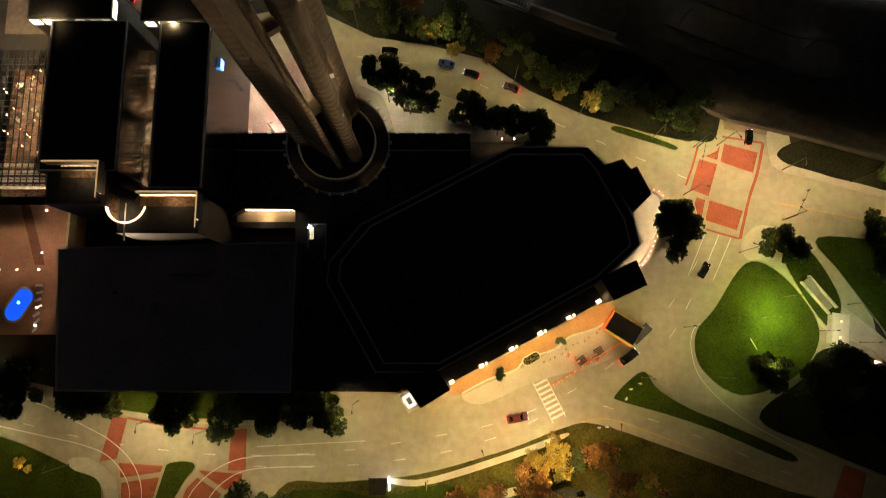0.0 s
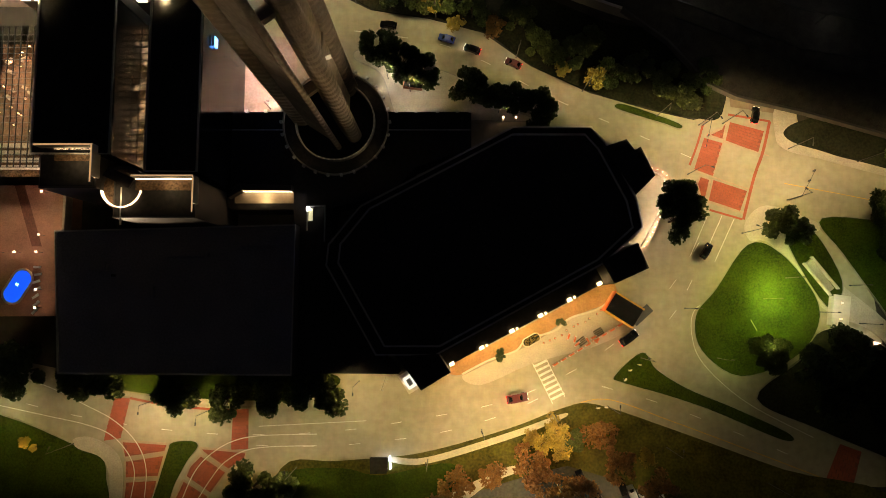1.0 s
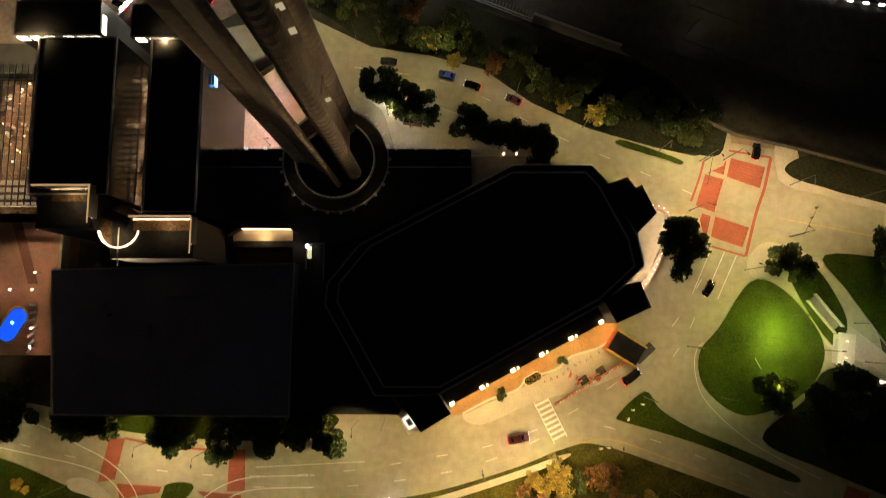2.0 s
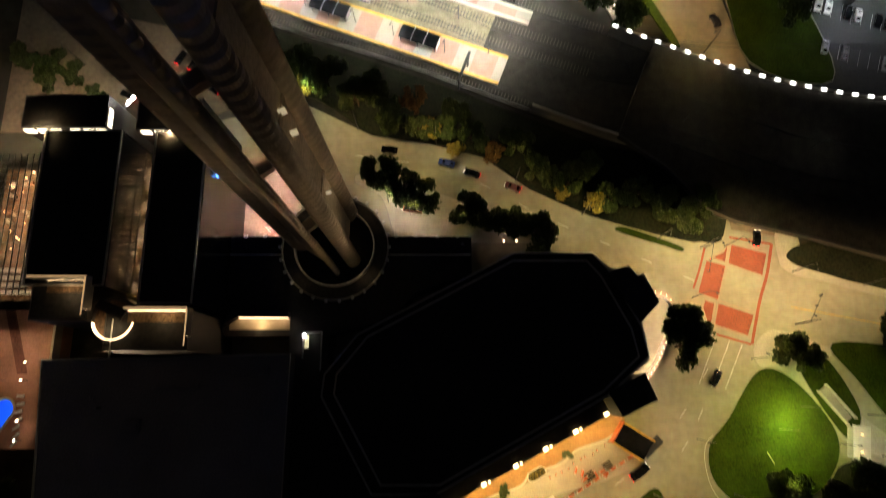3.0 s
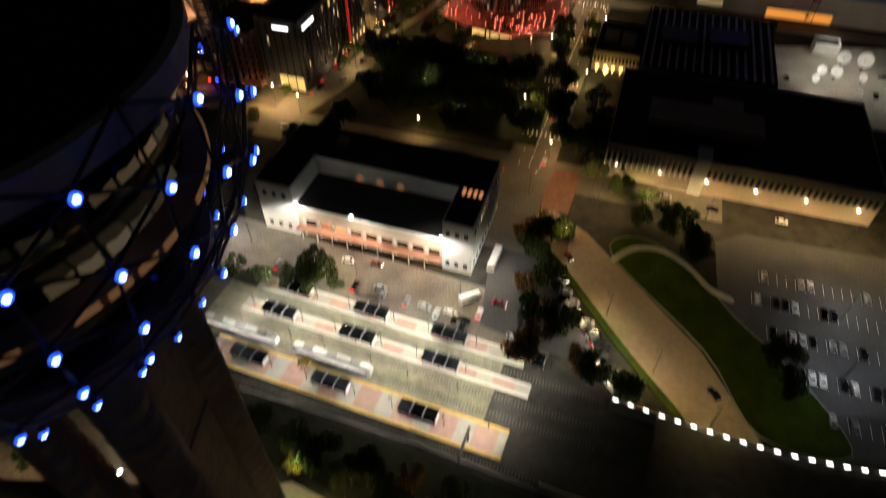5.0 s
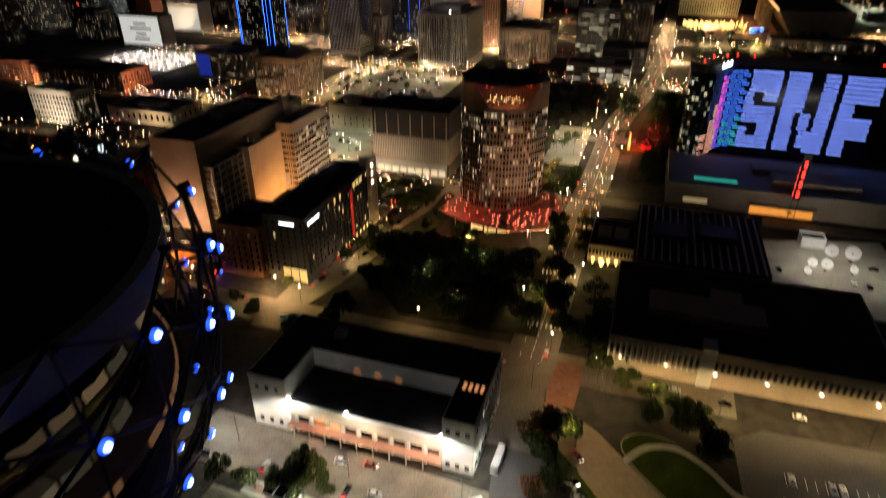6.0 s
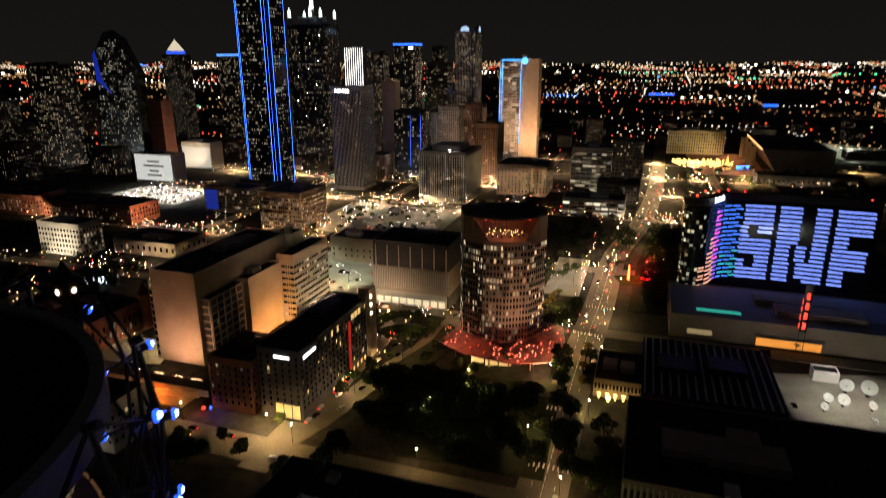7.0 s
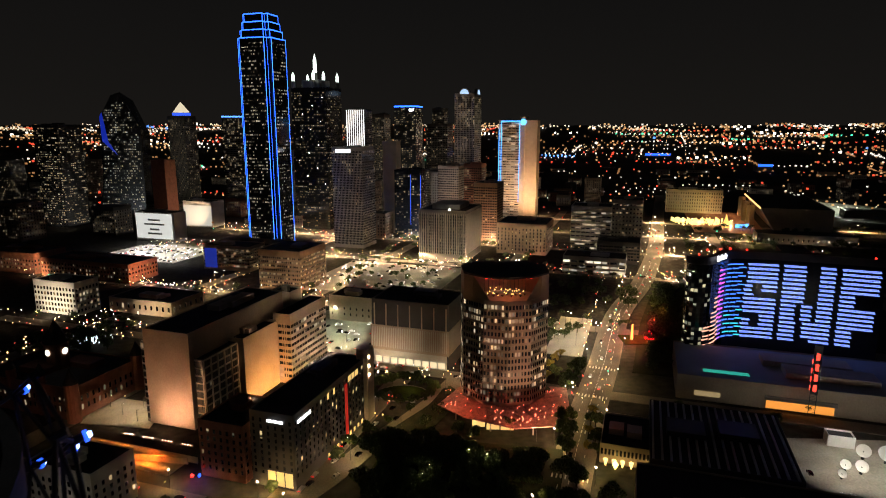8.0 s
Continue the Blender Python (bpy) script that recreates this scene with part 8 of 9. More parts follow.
# Uplights: most are added to stand in for street glow on the fronts
for x, y, p, col, at in ((-150, 330, 20000, (1.0, 0.52, 0.32), (-143, 346, 12)), (-139, 326, 22000, (1.0, 0.46, 0.24), (-138, 343, 20)), (-96, 372, 30000, (1.0, 0.46, 0.15), (-108, 386, 14)), (-86, 392, 30000, (1.0, 0.46, 0.15), (-104, 400, 12)),
                     (-72, 410, 34000, (1.0, 0.75, 0.5), (-84, 424, 20)), (20, 400, 20000, (1.0, 0.75, 0.5), (0, 430, 18)), (-40, 412, 20000, (1.0, 0.75, 0.5), (-36, 436, 18)), (14, 330, 80000, (1.0, 0.60, 0.38), (26, 362, 40)), (52, 324, 80000, (1.0, 0.60, 0.38), (46, 362, 40)),
                     (76, 360, 34000, (1.0, 0.6, 0.4), (56, 370, 40)), (8, 690, 36000, (1.0, 0.8, 0.6), (5, 752, 30)), (76, 745, 34000, (1.0, 0.72, 0.45), (38, 780, 26)), (100, 762, 110000, (1.0, 0.62, 0.32), (98, 800, 18)), (-112, 586, 80000, (1.0, 0.6, 0.32), (-140, 620, 20)),
                     (-110, 770, 36000, (1.0, 0.78, 0.55), (-122, 838, 60)), (-250, 510, 50000, (1.0, 0.75, 0.45), (-240, 528, 6)), (-330, 524, 60000, (1.0, 0.8, 0.6), (-330, 548, 14)), (-290, 640, 120000, (1.0, 0.45, 0.22), (-330, 664, 8)), (-180, 334, 5000, (1.0, 0.5, 0.3), (-215, 356, 10)),
                     (470, 1120, 42000, (1.0, 0.66, 0.2), (460, 1165, 16)), (190, 778, 100000, (1.0, 0.85, 0.6), (190, 808, 26)), (-60, 276, 7000, (1.0, 0.7, 0.4), (-66, 292, 14)), (-40, 300, 12000, (1.0, 0.7, 0.4), (-58, 318, 12)), (-150, 250, 1800, (1.0, 0.85, 0.65), (-150, 268, 10)),
                     (-20, 876, 120000, (0.6, 0.7, 1.0), (-40, 905, 40)), (48, 850, 110000, (1.0, 0.55, 0.3), (60, 890, 30)), (20, 955, 130000, (1.0, 0.7, 0.5), (10, 985, 50)), (-420, 672, 120000, (1.0, 0.6, 0.3), (-450, 700, 12)), (-440, 540, 90000, (1.0, 0.6, 0.3), (-450, 566, 10)), (-60, 920, 110000, (1.0, 0.8, 0.55), (-80, 955, 60)),
                     (-380, 980, 150000, (1.0, 0.7, 0.45), (-400, 1010, 40)), (-560, 960, 150000, (1.0, 0.8, 0.6), (-600, 1005, 50)), (-530, 1120, 150000, (0.9, 0.9, 0.8), (-560, 1165, 60)), (60, 1140, 190000, (1.0, 0.7, 0.45), (40, 1205, 90)), (-60, 1090, 150000, (1.0, 0.75, 0.5), (-70, 1150, 70)), (230, 770, 100000, (1.0, 0.7, 0.4), (228, 805, 30)), (200, 700, 90000, (1.0, 0.8, 0.5), (204, 736, 12))):
    wash(x, y, 2.0, p, col, at, 0.8, 110)
wash(156, 1015, 3, 420000, (1.0, 0.5, 0.22), (142, 1082, 80), 2.0, 100)
wash(126, 1010, 3, 220000, (1.0, 0.55, 0.28), (130, 1080, 110), 2.0, 100)
for x, y, at in ((176, 280, (186, 300, 4)), (196, 276, (196, 300, 5)), (214, 284, (208, 310, 5))):
    wash(x, y, 12, 9000, WHITE, at, 0.5, 100)
for x, y, p in ((186, 300, 5200), (205, 318, 5200), (215, 280, 5200)):
    lamp("yard_light", x, y, 14, p, WHITE, 0.6, 150)
for x, y in ((10.6, 301), (18.7, 297), (-7.6, 288), (-10.3, 280.6), (5, 262)):
    light_post("w", x, y, 0, 420, WHITE, 0.5)
for x, y, p, col in ((8, 356, 7000, (1.0, 0.16, 0.09)), (40, 338, 7000, (1.0, 0.16, 0.09)), (64, 356, 5000, (1.0, 0.18, 0.1))):
    lamp("canopy_red_light", x, y, 16, p, col, 1.0, 150)

# added, unseen roof floodlights for the courthouse wings; blue halls and the freeway far off
for x, y, z, p, at in ((-98, 312, 28.4, 11000, (-120, 352, 22)), (-92, 318, 28.4, 9000, (-121, 366, 18)), (-62, 352, 36, 11000, (-100, 404, 24)), (-60, 356, 36, 12000, (-84, 424, 24))):
    fl = thing("roof_floodlight", "small steel floodlight added on a roof edge", "floodlight", x, y, z - 0.6, group="roof floodlights")
    part("housing", Shape().box(-0.5, 0.5, -0.3, 0.3, 0, 0.5), STEEL, fl)
    wash(x, y, z + 0.6, p, (1.0, 0.70, 0.48), at, 0.4, 90)
for x, y, w, z in ((880, 2600, 100, 36), (1015, 2000, 44, 30)):
    bh = thing("blue_arena", "low far hall with a blue lit roof line", "hall", x, y, 0, -6)
    part("wall", Shape().box(-w / 2, w / 2, 0, 40, 0, z), GREYWALL, bh)
    part("light_line", Shape().box(-w / 2, w / 2, -1.5, -0.1, z, z + 7), glowing("arena_blue_%d" % w, (0.02, 0.12, 1.0), 2.2), bh, "blue roof line")
fw_r = Shape()
q = random.Random(77)
for i in range(130):
    s_ = q.random()
    x, y, d = 1190 + 520 * s_ + q.uniform(-16, 16), 2760 + 1300 * s_, 2.2 + 2 * s_
    fw_r.box(-d / 2, d / 2, -d / 2, d / 2, 14, 14 + d, 0, (x, y))
tagged(new("freeway_tail_lights", fw_r.mesh("freeway_tail_lights", glowing("freeway_red", (1.0, 0.12, 0.06), 2.0))), "stream of red tail lights on a far freeway", "city lights", kind="stuff")

# ---- courts, pool and forecourt ----
G_POOL = glowing("blue_pool_light", (0.008, 0.085, 1.0), 0.8)
pool = thing("swimming_pool", "bright blue lit swimming pool on the raised deck", "pool", -109.7, 9.6, 4.9, -32)
OV = oval(0, 0, 4.6, 2.5, 90, 20)
part("water", Shape().prism(OV, 0.0, 0.06), G_POOL, pool, "glowing blue water")
part("rim", Shape().ribbon([(x * 1.06, y * 1.04) for x, y in OV + [OV[0]]], -0.3, 0.3, 0.0, 0.12), PALE, pool, "pale pool rim")
part("pool_lamp", Shape().box(-0.4, 0.4, -0.3, 0.3, 0.06, 0.12), glowing("pool_spot", (0.2, 0.7, 1.0), 4), pool).matrix_basis = pose(-0.4, 0.4, 0)
pl = thing("deck_lamp", "low bright lantern on the terrace", "lantern", group="deck lanterns")
part("post", Shape().cyl(0, 0, 0, 2.6, 0.06), STEEL, pl)
part("lantern_lens", Shape().box(-0.26, 0.26, -0.2, 0.2, 2.6, 2.8), glowing("deck_lantern", (1.0, 0.8, 0.56), 7), pl)
for i, (x, y) in enumerate(((-103.2, 34), (-103.3, 22.8), (-103.7, 18.4), (-109.3, 18.4), (-113.7, 18.4), (-103.2, 8.8), (-103.2, 4.2))):
    if i == 0:
        pl.matrix_basis = pose(x, y, 4.9)
    else:
        copy_thing(pl, pose(x, y, 4.9))
    lamp("deck_light", x, y, 7.3, 95, (1.0, 0.66, 0.42), 0.2, 165)
part("deck_strip", Shape().prism([(-112, 36), (-109.4, 36), (-104, 20), (-106.6, 20)], 4.905, 4.93), BRICK, tagged(thing("deck_paving", "dark paving band on the terrace floor", "paving")))
lounge = thing("sun_lounger", "small pool lounger on the deck", "lounger", group="pool loungers")
part("seat", Shape().box(-0.9, 0.5, -0.3, 0.3, 0.3, 0.4), WHITEP, lounge)
part("backrest", Shape().prism([(0.5, -0.3), (1.1, -0.3), (1.1, 0.3), (0.5, 0.3)], 0.3, 0.75), WHITEP, lounge)
for x in (-0.8, 0.9):
    part("leg", Shape().box(x - 0.05, x + 0.05, -0.28, 0.28, 0, 0.3), STEEL, lounge)
for i in range(7):
    m = pose(-104.8 + 0.3 * (i % 2), 14.6 - 1.9 * i, 4.9, 0, 0, 8 * i)
    if i == 0:
        lounge.matrix_basis = m
    else:
        copy_thing(lounge, m)
wallw = thing("terrace_wall", "low lit terrace wall beside the ballroom", "wall")
part("wall", Shape().box(-97.2, -96.6, 2, 36, 4.9, 8.0), BEIGE, wallw)

# west court: lit drop-off with a blue sign
for x, y, p, col in ((-52, 70, 6500, (1.0, 0.68, 0.50)), (-47, 58, 12000, (1.0, 0.64, 0.48)), (-63, 66, 900, (0.95, 0.95, 0.75)), (-9, 63, 2600, (1.0, 0.74, 0.46)), (4, 61, 2200, (1.0, 0.68, 0.4)), (-15, 66.5, 3800, (1.0, 0.82, 0.56)), (15, 57, 700, (1.0, 0.55, 0.35))):
    light_post("c", x, y, 0, p, col)
sg = thing("blue_sign", "small bright blue lit sign on the hotel wall", "sign", -53.95, 66.6, 22.6)
part("sign_face", Shape().box(0.0, 0.5, -1.1, 1.1, 0, 2.0), glowing("blue_sign_face", (0.1, 0.3, 1.0), 5), sg)
part("sign_frame", Shape().box(-0.2, 0.42, -1.3, 1.3, -0.15, 0).box(-0.2, 0.42, -1.3, 1.3, 2.0, 2.15), STEEL, sg)
patch("walk_strip", [(-65, 55.6), (-62, 55.6), (-61.6, 66), (-64.6, 66)], 0.3, PALE, "pale planted strip beside the court", closed_smooth=False, kerb=False)
lt = thing("lantern_pair", "bright lanterns by the hotel's north door", "lantern", 16, 54.6, 0)
for dx in (0, 3.4):
    part("lantern_post", Shape().cyl(dx, 0, 0, 3.6, 0.08), STEEL, lt)
    part("lantern_head", Shape().cyl(dx, 0, 3.6, 4.2, 0.3, 0.22, 8), glowing("lantern_pink", (1.0, 0.62, 0.42), 4) if dx == 0 else bpy.data.materials["lantern_pink"], lt)
wd = thing("garden_shed", "small orange-lit garden shelter on the forecourt", "shelter", -8.2, 64.6, 0, -8)
part("wall", Shape().box(-2.6, 2.6, -1.2, 1.2, 0, 2.6), TERRA, wd)
part("roof", Shape().box(-2.2, 2.9, -1.4, 1.3, 2.6, 2.8), ROOF, wd)

# forecourt clutter
plant_bed = thing("planter", "oval planter of flowers lit on the forecourt", "planter", 23.2, -4.3, 0, 28)
part("bowl", Shape().prism(oval(0, 0, 2.6, 1.3, 0), 0, 0.7), PALE, plant_bed)
part("soil", Shape().prism(oval(0, 0, 2.3, 1.05, 0), 0.7, 0.78), SOIL, plant_bed)
fl_rng = random.Random(2)
shrubs = Shape()
for i in range(90):
    x, y = fl_rng.uniform(-2, 2), fl_rng.uniform(-0.85, 0.85)
    a = fl_rng.uniform(0, 3)
    shrubs.quad((x - 0.25 * math.cos(a), y - 0.25 * math.sin(a), 0.7), (x + 0.25 * math.cos(a), y + 0.25 * math.sin(a), 0.75), (x + 0.2, y, 1.3), (x - 0.2, y, 1.2))
part("flowers", shrubs, LEAFGOLD, plant_bed, "yellow-green flowers", kind="stuff")
for x, y, s in ((15, -8.2, 0.28), (30.8, 0.2, 0.22)):
    plant(OAK, x, y, s, "round clipped shrub on the forecourt", group="forecourt shrubs")
wavy = thing("kerb_curve", "pale curving kerb between drive and terrace", "kerb")
part("kerb", Shape().ribbon(smooth_line([(5, -13.2), (12, -9.6), (19, -7.2), (21.5, -4.6), (26, -3), (30, -1.6), (33.5, 1.4), (40, 3.4), (43.4, 5.4)], 6), -0.25, 0.25, 0, 0.3), PALE, wavy)
crate = thing("site_container", "orange-edged open site container with a dark top", "container", 47.2, 3.6, 0, -32)
part("body", Shape().box(-4.2, 4.2, -2.6, 2.6, 0, 2.6), BLACKPAINT, crate)
part("side_board", Shape().box(-4.6, -4.2, -3.0, 3.0, 0, 3.0), ORANGE, crate, "orange board")
part("side_board", Shape().box(-4.2, 4.4, 2.6, 3.0, 0, 3.0), YELLOW, crate, "yellow board")
part("side_board", Shape().box(-4.2, 4.4, -2.9, -2.6, 0, 2.7), YELLOW, crate)
ramp_b = thing("steel_ramp", "dark steel plate beside the container", "ramp", 52.4, 2.2, 0, 42)
part("plate", Shape().box(-3, 3, -1.2, 1.2, 0, 0.5), STEEL, ramp_b)
cone = thing("traffic_cone", "orange traffic cone on the drive", "cone", group="traffic cones")
part("base", Shape().box(-0.25, 0.25, -0.25, 0.25, 0, 0.06), RUBBER, cone)
part("body", Shape().cyl(0, 0, 0.06, 0.9, 0.2, 0.04, 10), ORANGE, cone)
part("band", Shape().cyl(0, 0, 0.45, 0.6, 0.135, 0.105, 10), WHITEP, cone)
cn = [(26.5 + 1.55 * i, -5.4 + 0.86 * i) for i in range(12)]
for i, (x, y) in enumerate(cn):
    m = pose(x + 0.3 * math.sin(i * 3), y + 0.3 * math.cos(i * 5), 0.02)
    if i == 0:
        cone.matrix_basis = m
    else:
        copy_thing(cone, m)
bar_ = thing("barrier", "red and white plastic road barrier", "barrier", group="road barriers")
part("body", Shape().prism([(-1.0, -0.25), (1.0, -0.25), (1.0, 0.25), (-1.0, 0.25)], 0, 0.95, top=0.6), ORANGE, bar_)
part("stripe", Shape().box(-0.98, 0.98, -0.22, 0.22, 0.4, 0.6), WHITEP, bar_)
spots_b = [(29.5 + 2.15 * i, -10.6 + 1.28 * i, 31) for i in range(9)] + [(33, -3.4, 70), (34.6, -4.2, 75), (35.2, -5.4, 40), (38, -4.4, 120), (39.6, -3.6, 30), (40.6, -4.4, 60)]
for i, (x, y, a) in enumerate(spots_b):
    if i == 0:
        bar_.matrix_basis = pose(x, y, 0.02, 0, 0, a)
    else:
        copy_thing(bar_, pose(x, y, 0.02, 0, 0, a))
pal = thing("pallet_stack", "stack of timber pallets on the drive", "pallets", group="pallets")
for i in range(4):
    part("pallet", Shape().box(-1.2, 1.2, -0.8 + 0.5 * i, -0.5 + 0.5 * i, 0, 0.35), BARK, pal)
pal.matrix_basis = pose(36.5, -4.8, 0.02, 0, 0, 35)
copy_thing(pal, pose(41, -2.4, 0.02, 0, 0, 30))
bus = thing("bus_shelter", "dark roadside shelter with a lit white advert panel", "bus shelter", -16.2, -35.6, 0, 5)
part("roof", Shape().prism([(-2.6, -2.2), (1.6, -2.4), (2.4, 1.6), (-2.4, 2.0)], 2.6, 2.8), ROOF, bus)
for x in (-2, 1.6):
    part("post", Shape().box(x - 0.08, x + 0.08, -1.8, -1.6, 0, 2.6), STEEL, bus)
part("back_panel", Shape().box(-2.2, 1.8, -2.0, -1.9, 0.2, 2.5), CARGLASS, bus)
part("advert_panel", Shape().box(2.4, 2.7, -1.6, 1.4, 0.4, 2.4), glowing("advert_white", (0.8, 0.92, 1.0), 5), bus, "white lit advert panel")
door = thing("entry_frame", "white lit doorway frame at the hotel wall", "doorway", -8.6, -14.8, 0, 32)
part("frame", Shape().box(-1.8, 1.8, -2.6, 2.6, 0, 3.4), PALE, door)
part("light_panel", Shape().box(-1.2, 1.2, -1.7, 1.7, 3.4, 3.5), glowing("doorway_white", (1.0, 0.95, 0.8), 0.8), door)
part("inset", Shape().box(-0.6, 0.6, -0.9, 0.9, 3.5, 3.56), GREYWALL, door)
bike = thing("bike_rack", "row of hire bicycles by the wall", "bike rack", -15.5, -15.8, 0, 70)
for i in range(5):
    part("wheel", Shape().ring(0, 0, -0.04, 0.04, 0.26, 0.33, 12), RUBBER, bike).matrix_basis = pose(0.8 * i - 1.6, 0, 0.34, 90, 0, 70)
    part("bike_frame", Shape().box(-0.05, 0.05, -0.6, 0.6, 0.5, 0.62), SILVER, bike).matrix_basis = pose(0.8 * i - 1.6, 0, 0)
for x, y, a in ((48.5, -12, 20), (47.2, -14.4, 60), (51, -10.6, 0), (40, -21.6, 10), (42, -21.4, 0)):
    s_ = thing("road_sign", "small road sign on a post", "road sign", x, y, 0.1, a, group="road signs")
    part("post", Shape().cyl(0, 0, 0, 2.2, 0.04, n=6), ALU, s_)
    part("plate", Shape().box(-0.5, 0.5, -0.03, 0.03, 1.5, 2.3).box(-0.3, 0.3, -0.2, 0.2, 2.3, 2.34), WHITEP, s_, "white plate")

# signal masts at the crossing
def signal(x, y, turn):
    s_ = thing("traffic_signal", "dark mast arm with traffic signals", "traffic signal", x, y, 0, turn, group="traffic signals")
    part("mast", Shape().cyl(0, 0, 0, 6.4, 0.14, 0.1, 8), STEEL, s_)
    part("arm", Shape().tube((0, 0, 6.1), (8, 0, 6.5), 0.08, 0.05), STEEL, s_)
    for d in (4.6, 7.6):
        h_ = part("signal_head", Shape().box(d - 0.18, d + 0.18, -0.16, 0.16, 5.5, 6.5), STEEL, s_)
        part("signal_lens", Shape().box(d - 0.08, d + 0.08, -0.2, -0.16, 6.1, 6.3), G_RED, h_)


for x, y, a in ((70.5, 53.5, -105), (93, 33, 62)):
    signal(x, y, a)
for x, y, a in ((38, 205, -18), (58, 228, 160), (48, 330, 160), (76, 325, -110)):
    signal(x, y, a)

# park steps and lit kiosk
stp = thing("park_steps", "flight of pale steps with low walls in the park", "steps", 100, 12.5, 0.1, -52)
for i in range(7):
    part("step", Shape().box(-5 + 1.4 * i, -3.6 + 1.4 * i, -1.0, 1.0, 0, 0.15 * (7 - i)), WALKWAY, stp)
for y in (-1.5, 1.2):
    part("side_wall", Shape().box(-5.4, 5.4, y, y + 0.3, 0, 1.3), PALE, stp)
kio = thing("park_kiosk", "pale lit kiosk pavilion beside the park steps", "kiosk", 103.5, 3.2, 0.1, -8)
part("wall", Shape().box(-1.8, 1.8, -3.8, 3.8, 0, 2.6), PALE, kio)
part("roof", Shape().box(-2.2, 2.2, -4.2, 4.2, 2.6, 2.9), PALE, kio)
for y in (-2, 2.2):
    part("kiosk_lamp", Shape().box(-0.3, 0.3, y - 0.2, y + 0.2, 2.9, 3.1), G_COVE, kio)
for x, y in ((107, -3.4), (111.5, -6.4), (112.8, -7.6), (114, -5.2)):
    u_ = thing("garden_lamp", "low pinkish garden lamp", "garden lamp", x, y, 0.1, group="garden lamps")
    part("lamp_body", Shape().prism([(-0.7, -0.4), (0.9, 0), (-0.7, 0.5)], 0, 0.7), glowing("garden_pink", (1.0, 0.62, 0.42), 1.6) if x == 107 else bpy.data.materials["garden_pink"], u_)
tbl = thing("park_marker", "pale stone marker line in the lawn", "marker", 82, -0.5, 0.15, -62)
part("stone", Shape().box(-1.6, 1.6, -0.1, 0.1, 0, 0.1), GREYWALL, tbl)

# light that falls on the station house and the lit trees of the slope
for x, y, z, p in ((-52, 186, 15, 9000), (-28, 178, 14.5, 7000), (-3.5, 168.6, 16, 13000), (14, 168, 12, 11000), (-76, 188, 12, 12000)):
    lamp("house_light", x, y, z, p, (1.0, 0.96, 0.88), 0.4, 174)
for x, y, z, p, col in ((27, -24.5, 12, 6500, (1.0, 0.70, 0.26)), (30, -31, 10, 5600, (1.0, 0.66, 0.28)), (1, 82, 9, 500, (0.95, 0.9, 0.4)), (41, 61.5, 8, 600, (0.95, 0.95, 0.4)), (-38, 97, 9, 1500, (0.8, 1.0, 0.4)), (-106.4, -31.4, 3.4, 360, (1.0, 0.66, 0.2)), (82.5, -5.5, 9, 420, (1.0, 0.9, 0.3)), (18, -31, 11, 4600, (1.0, 0.66, 0.25)), (12, -38, 12, 4200, (1.0, 0.7, 0.3))):
    lamp("bank_light", x, y, z, p, col, 0.3, 174)

# buses, vans and cars near the station
coach = thing("coach", "white coach parked beside the station house", "coach")
part("body", Shape().box(-5.5, 5.5, -1.25, 1.25, 0.4, 3.1).box(-5.3, 5.3, -1.1, 1.1, 3.1, 3.25), WHITEP, coach)
part("window_band", Shape().box(-5.2, 5.2, -1.28, 1.28, 1.6, 2.5), CARGLASS, coach)
for x in (-3.6, 3.6):
    for y in (-1.15, 1.15):
        part("wheel", Shape().tube((0, -0.15, 0), (0, 0.15, 0), 0.48, n=12), RUBBER, coach).matrix_basis = pose(x, y, 0.48)
coach.matrix_basis = pose(18.4, 176, 0, 0, 0, 70)
van = copy_thing(coach, pose(9, 158, 0.02, 0, 0, 20))
van.scale = (0.65, 0.9, 0.95)
tagged(van, "white van parked before the station")
town_rng = random.Random(17)
for i, (x, y, a) in enumerate(along(MAIN[4:40], 17, 4)):
    o_ = (-5.5, 2.2, -2.2, 5.5)[i % 4]
    if town_rng.random() < 0.7:
        drive("black" if town_rng.random() < 0.6 else "silver", x - o_ * math.sin(radians(a)), y + o_ * math.cos(radians(a)), a + (180 if o_ > 0 else 0), 0.07)
for a, b0, b1, n in ((-148, 240, 520, 9), (-156, 240, 520, 7)):
    for i in range(n):
        x, y = grid(a, town_rng.uniform(b0, b1))
        drive("black" if town_rng.random() < 0.6 else "silver", x, y, (72 if a in (-33, -148) else -108), 0.02)
for b, a0, a1, n in ((224, -150, -45, 6), (232, -300, -160, 8), (394, -300, -40, 10), (400, -300, -40, 10), (524, -300, 0, 12), (709, -200, 0, 10)):
    for i in range(n):
        x, y = grid(town_rng.uniform(a0, a1), b)
        drive("black" if town_rng.random() < 0.5 else "white", x, y, -18 if b % 2 else 162, 0.03)
# lit lots and street trees of downtown
STREET_TREES, PARK_TREES = [], []
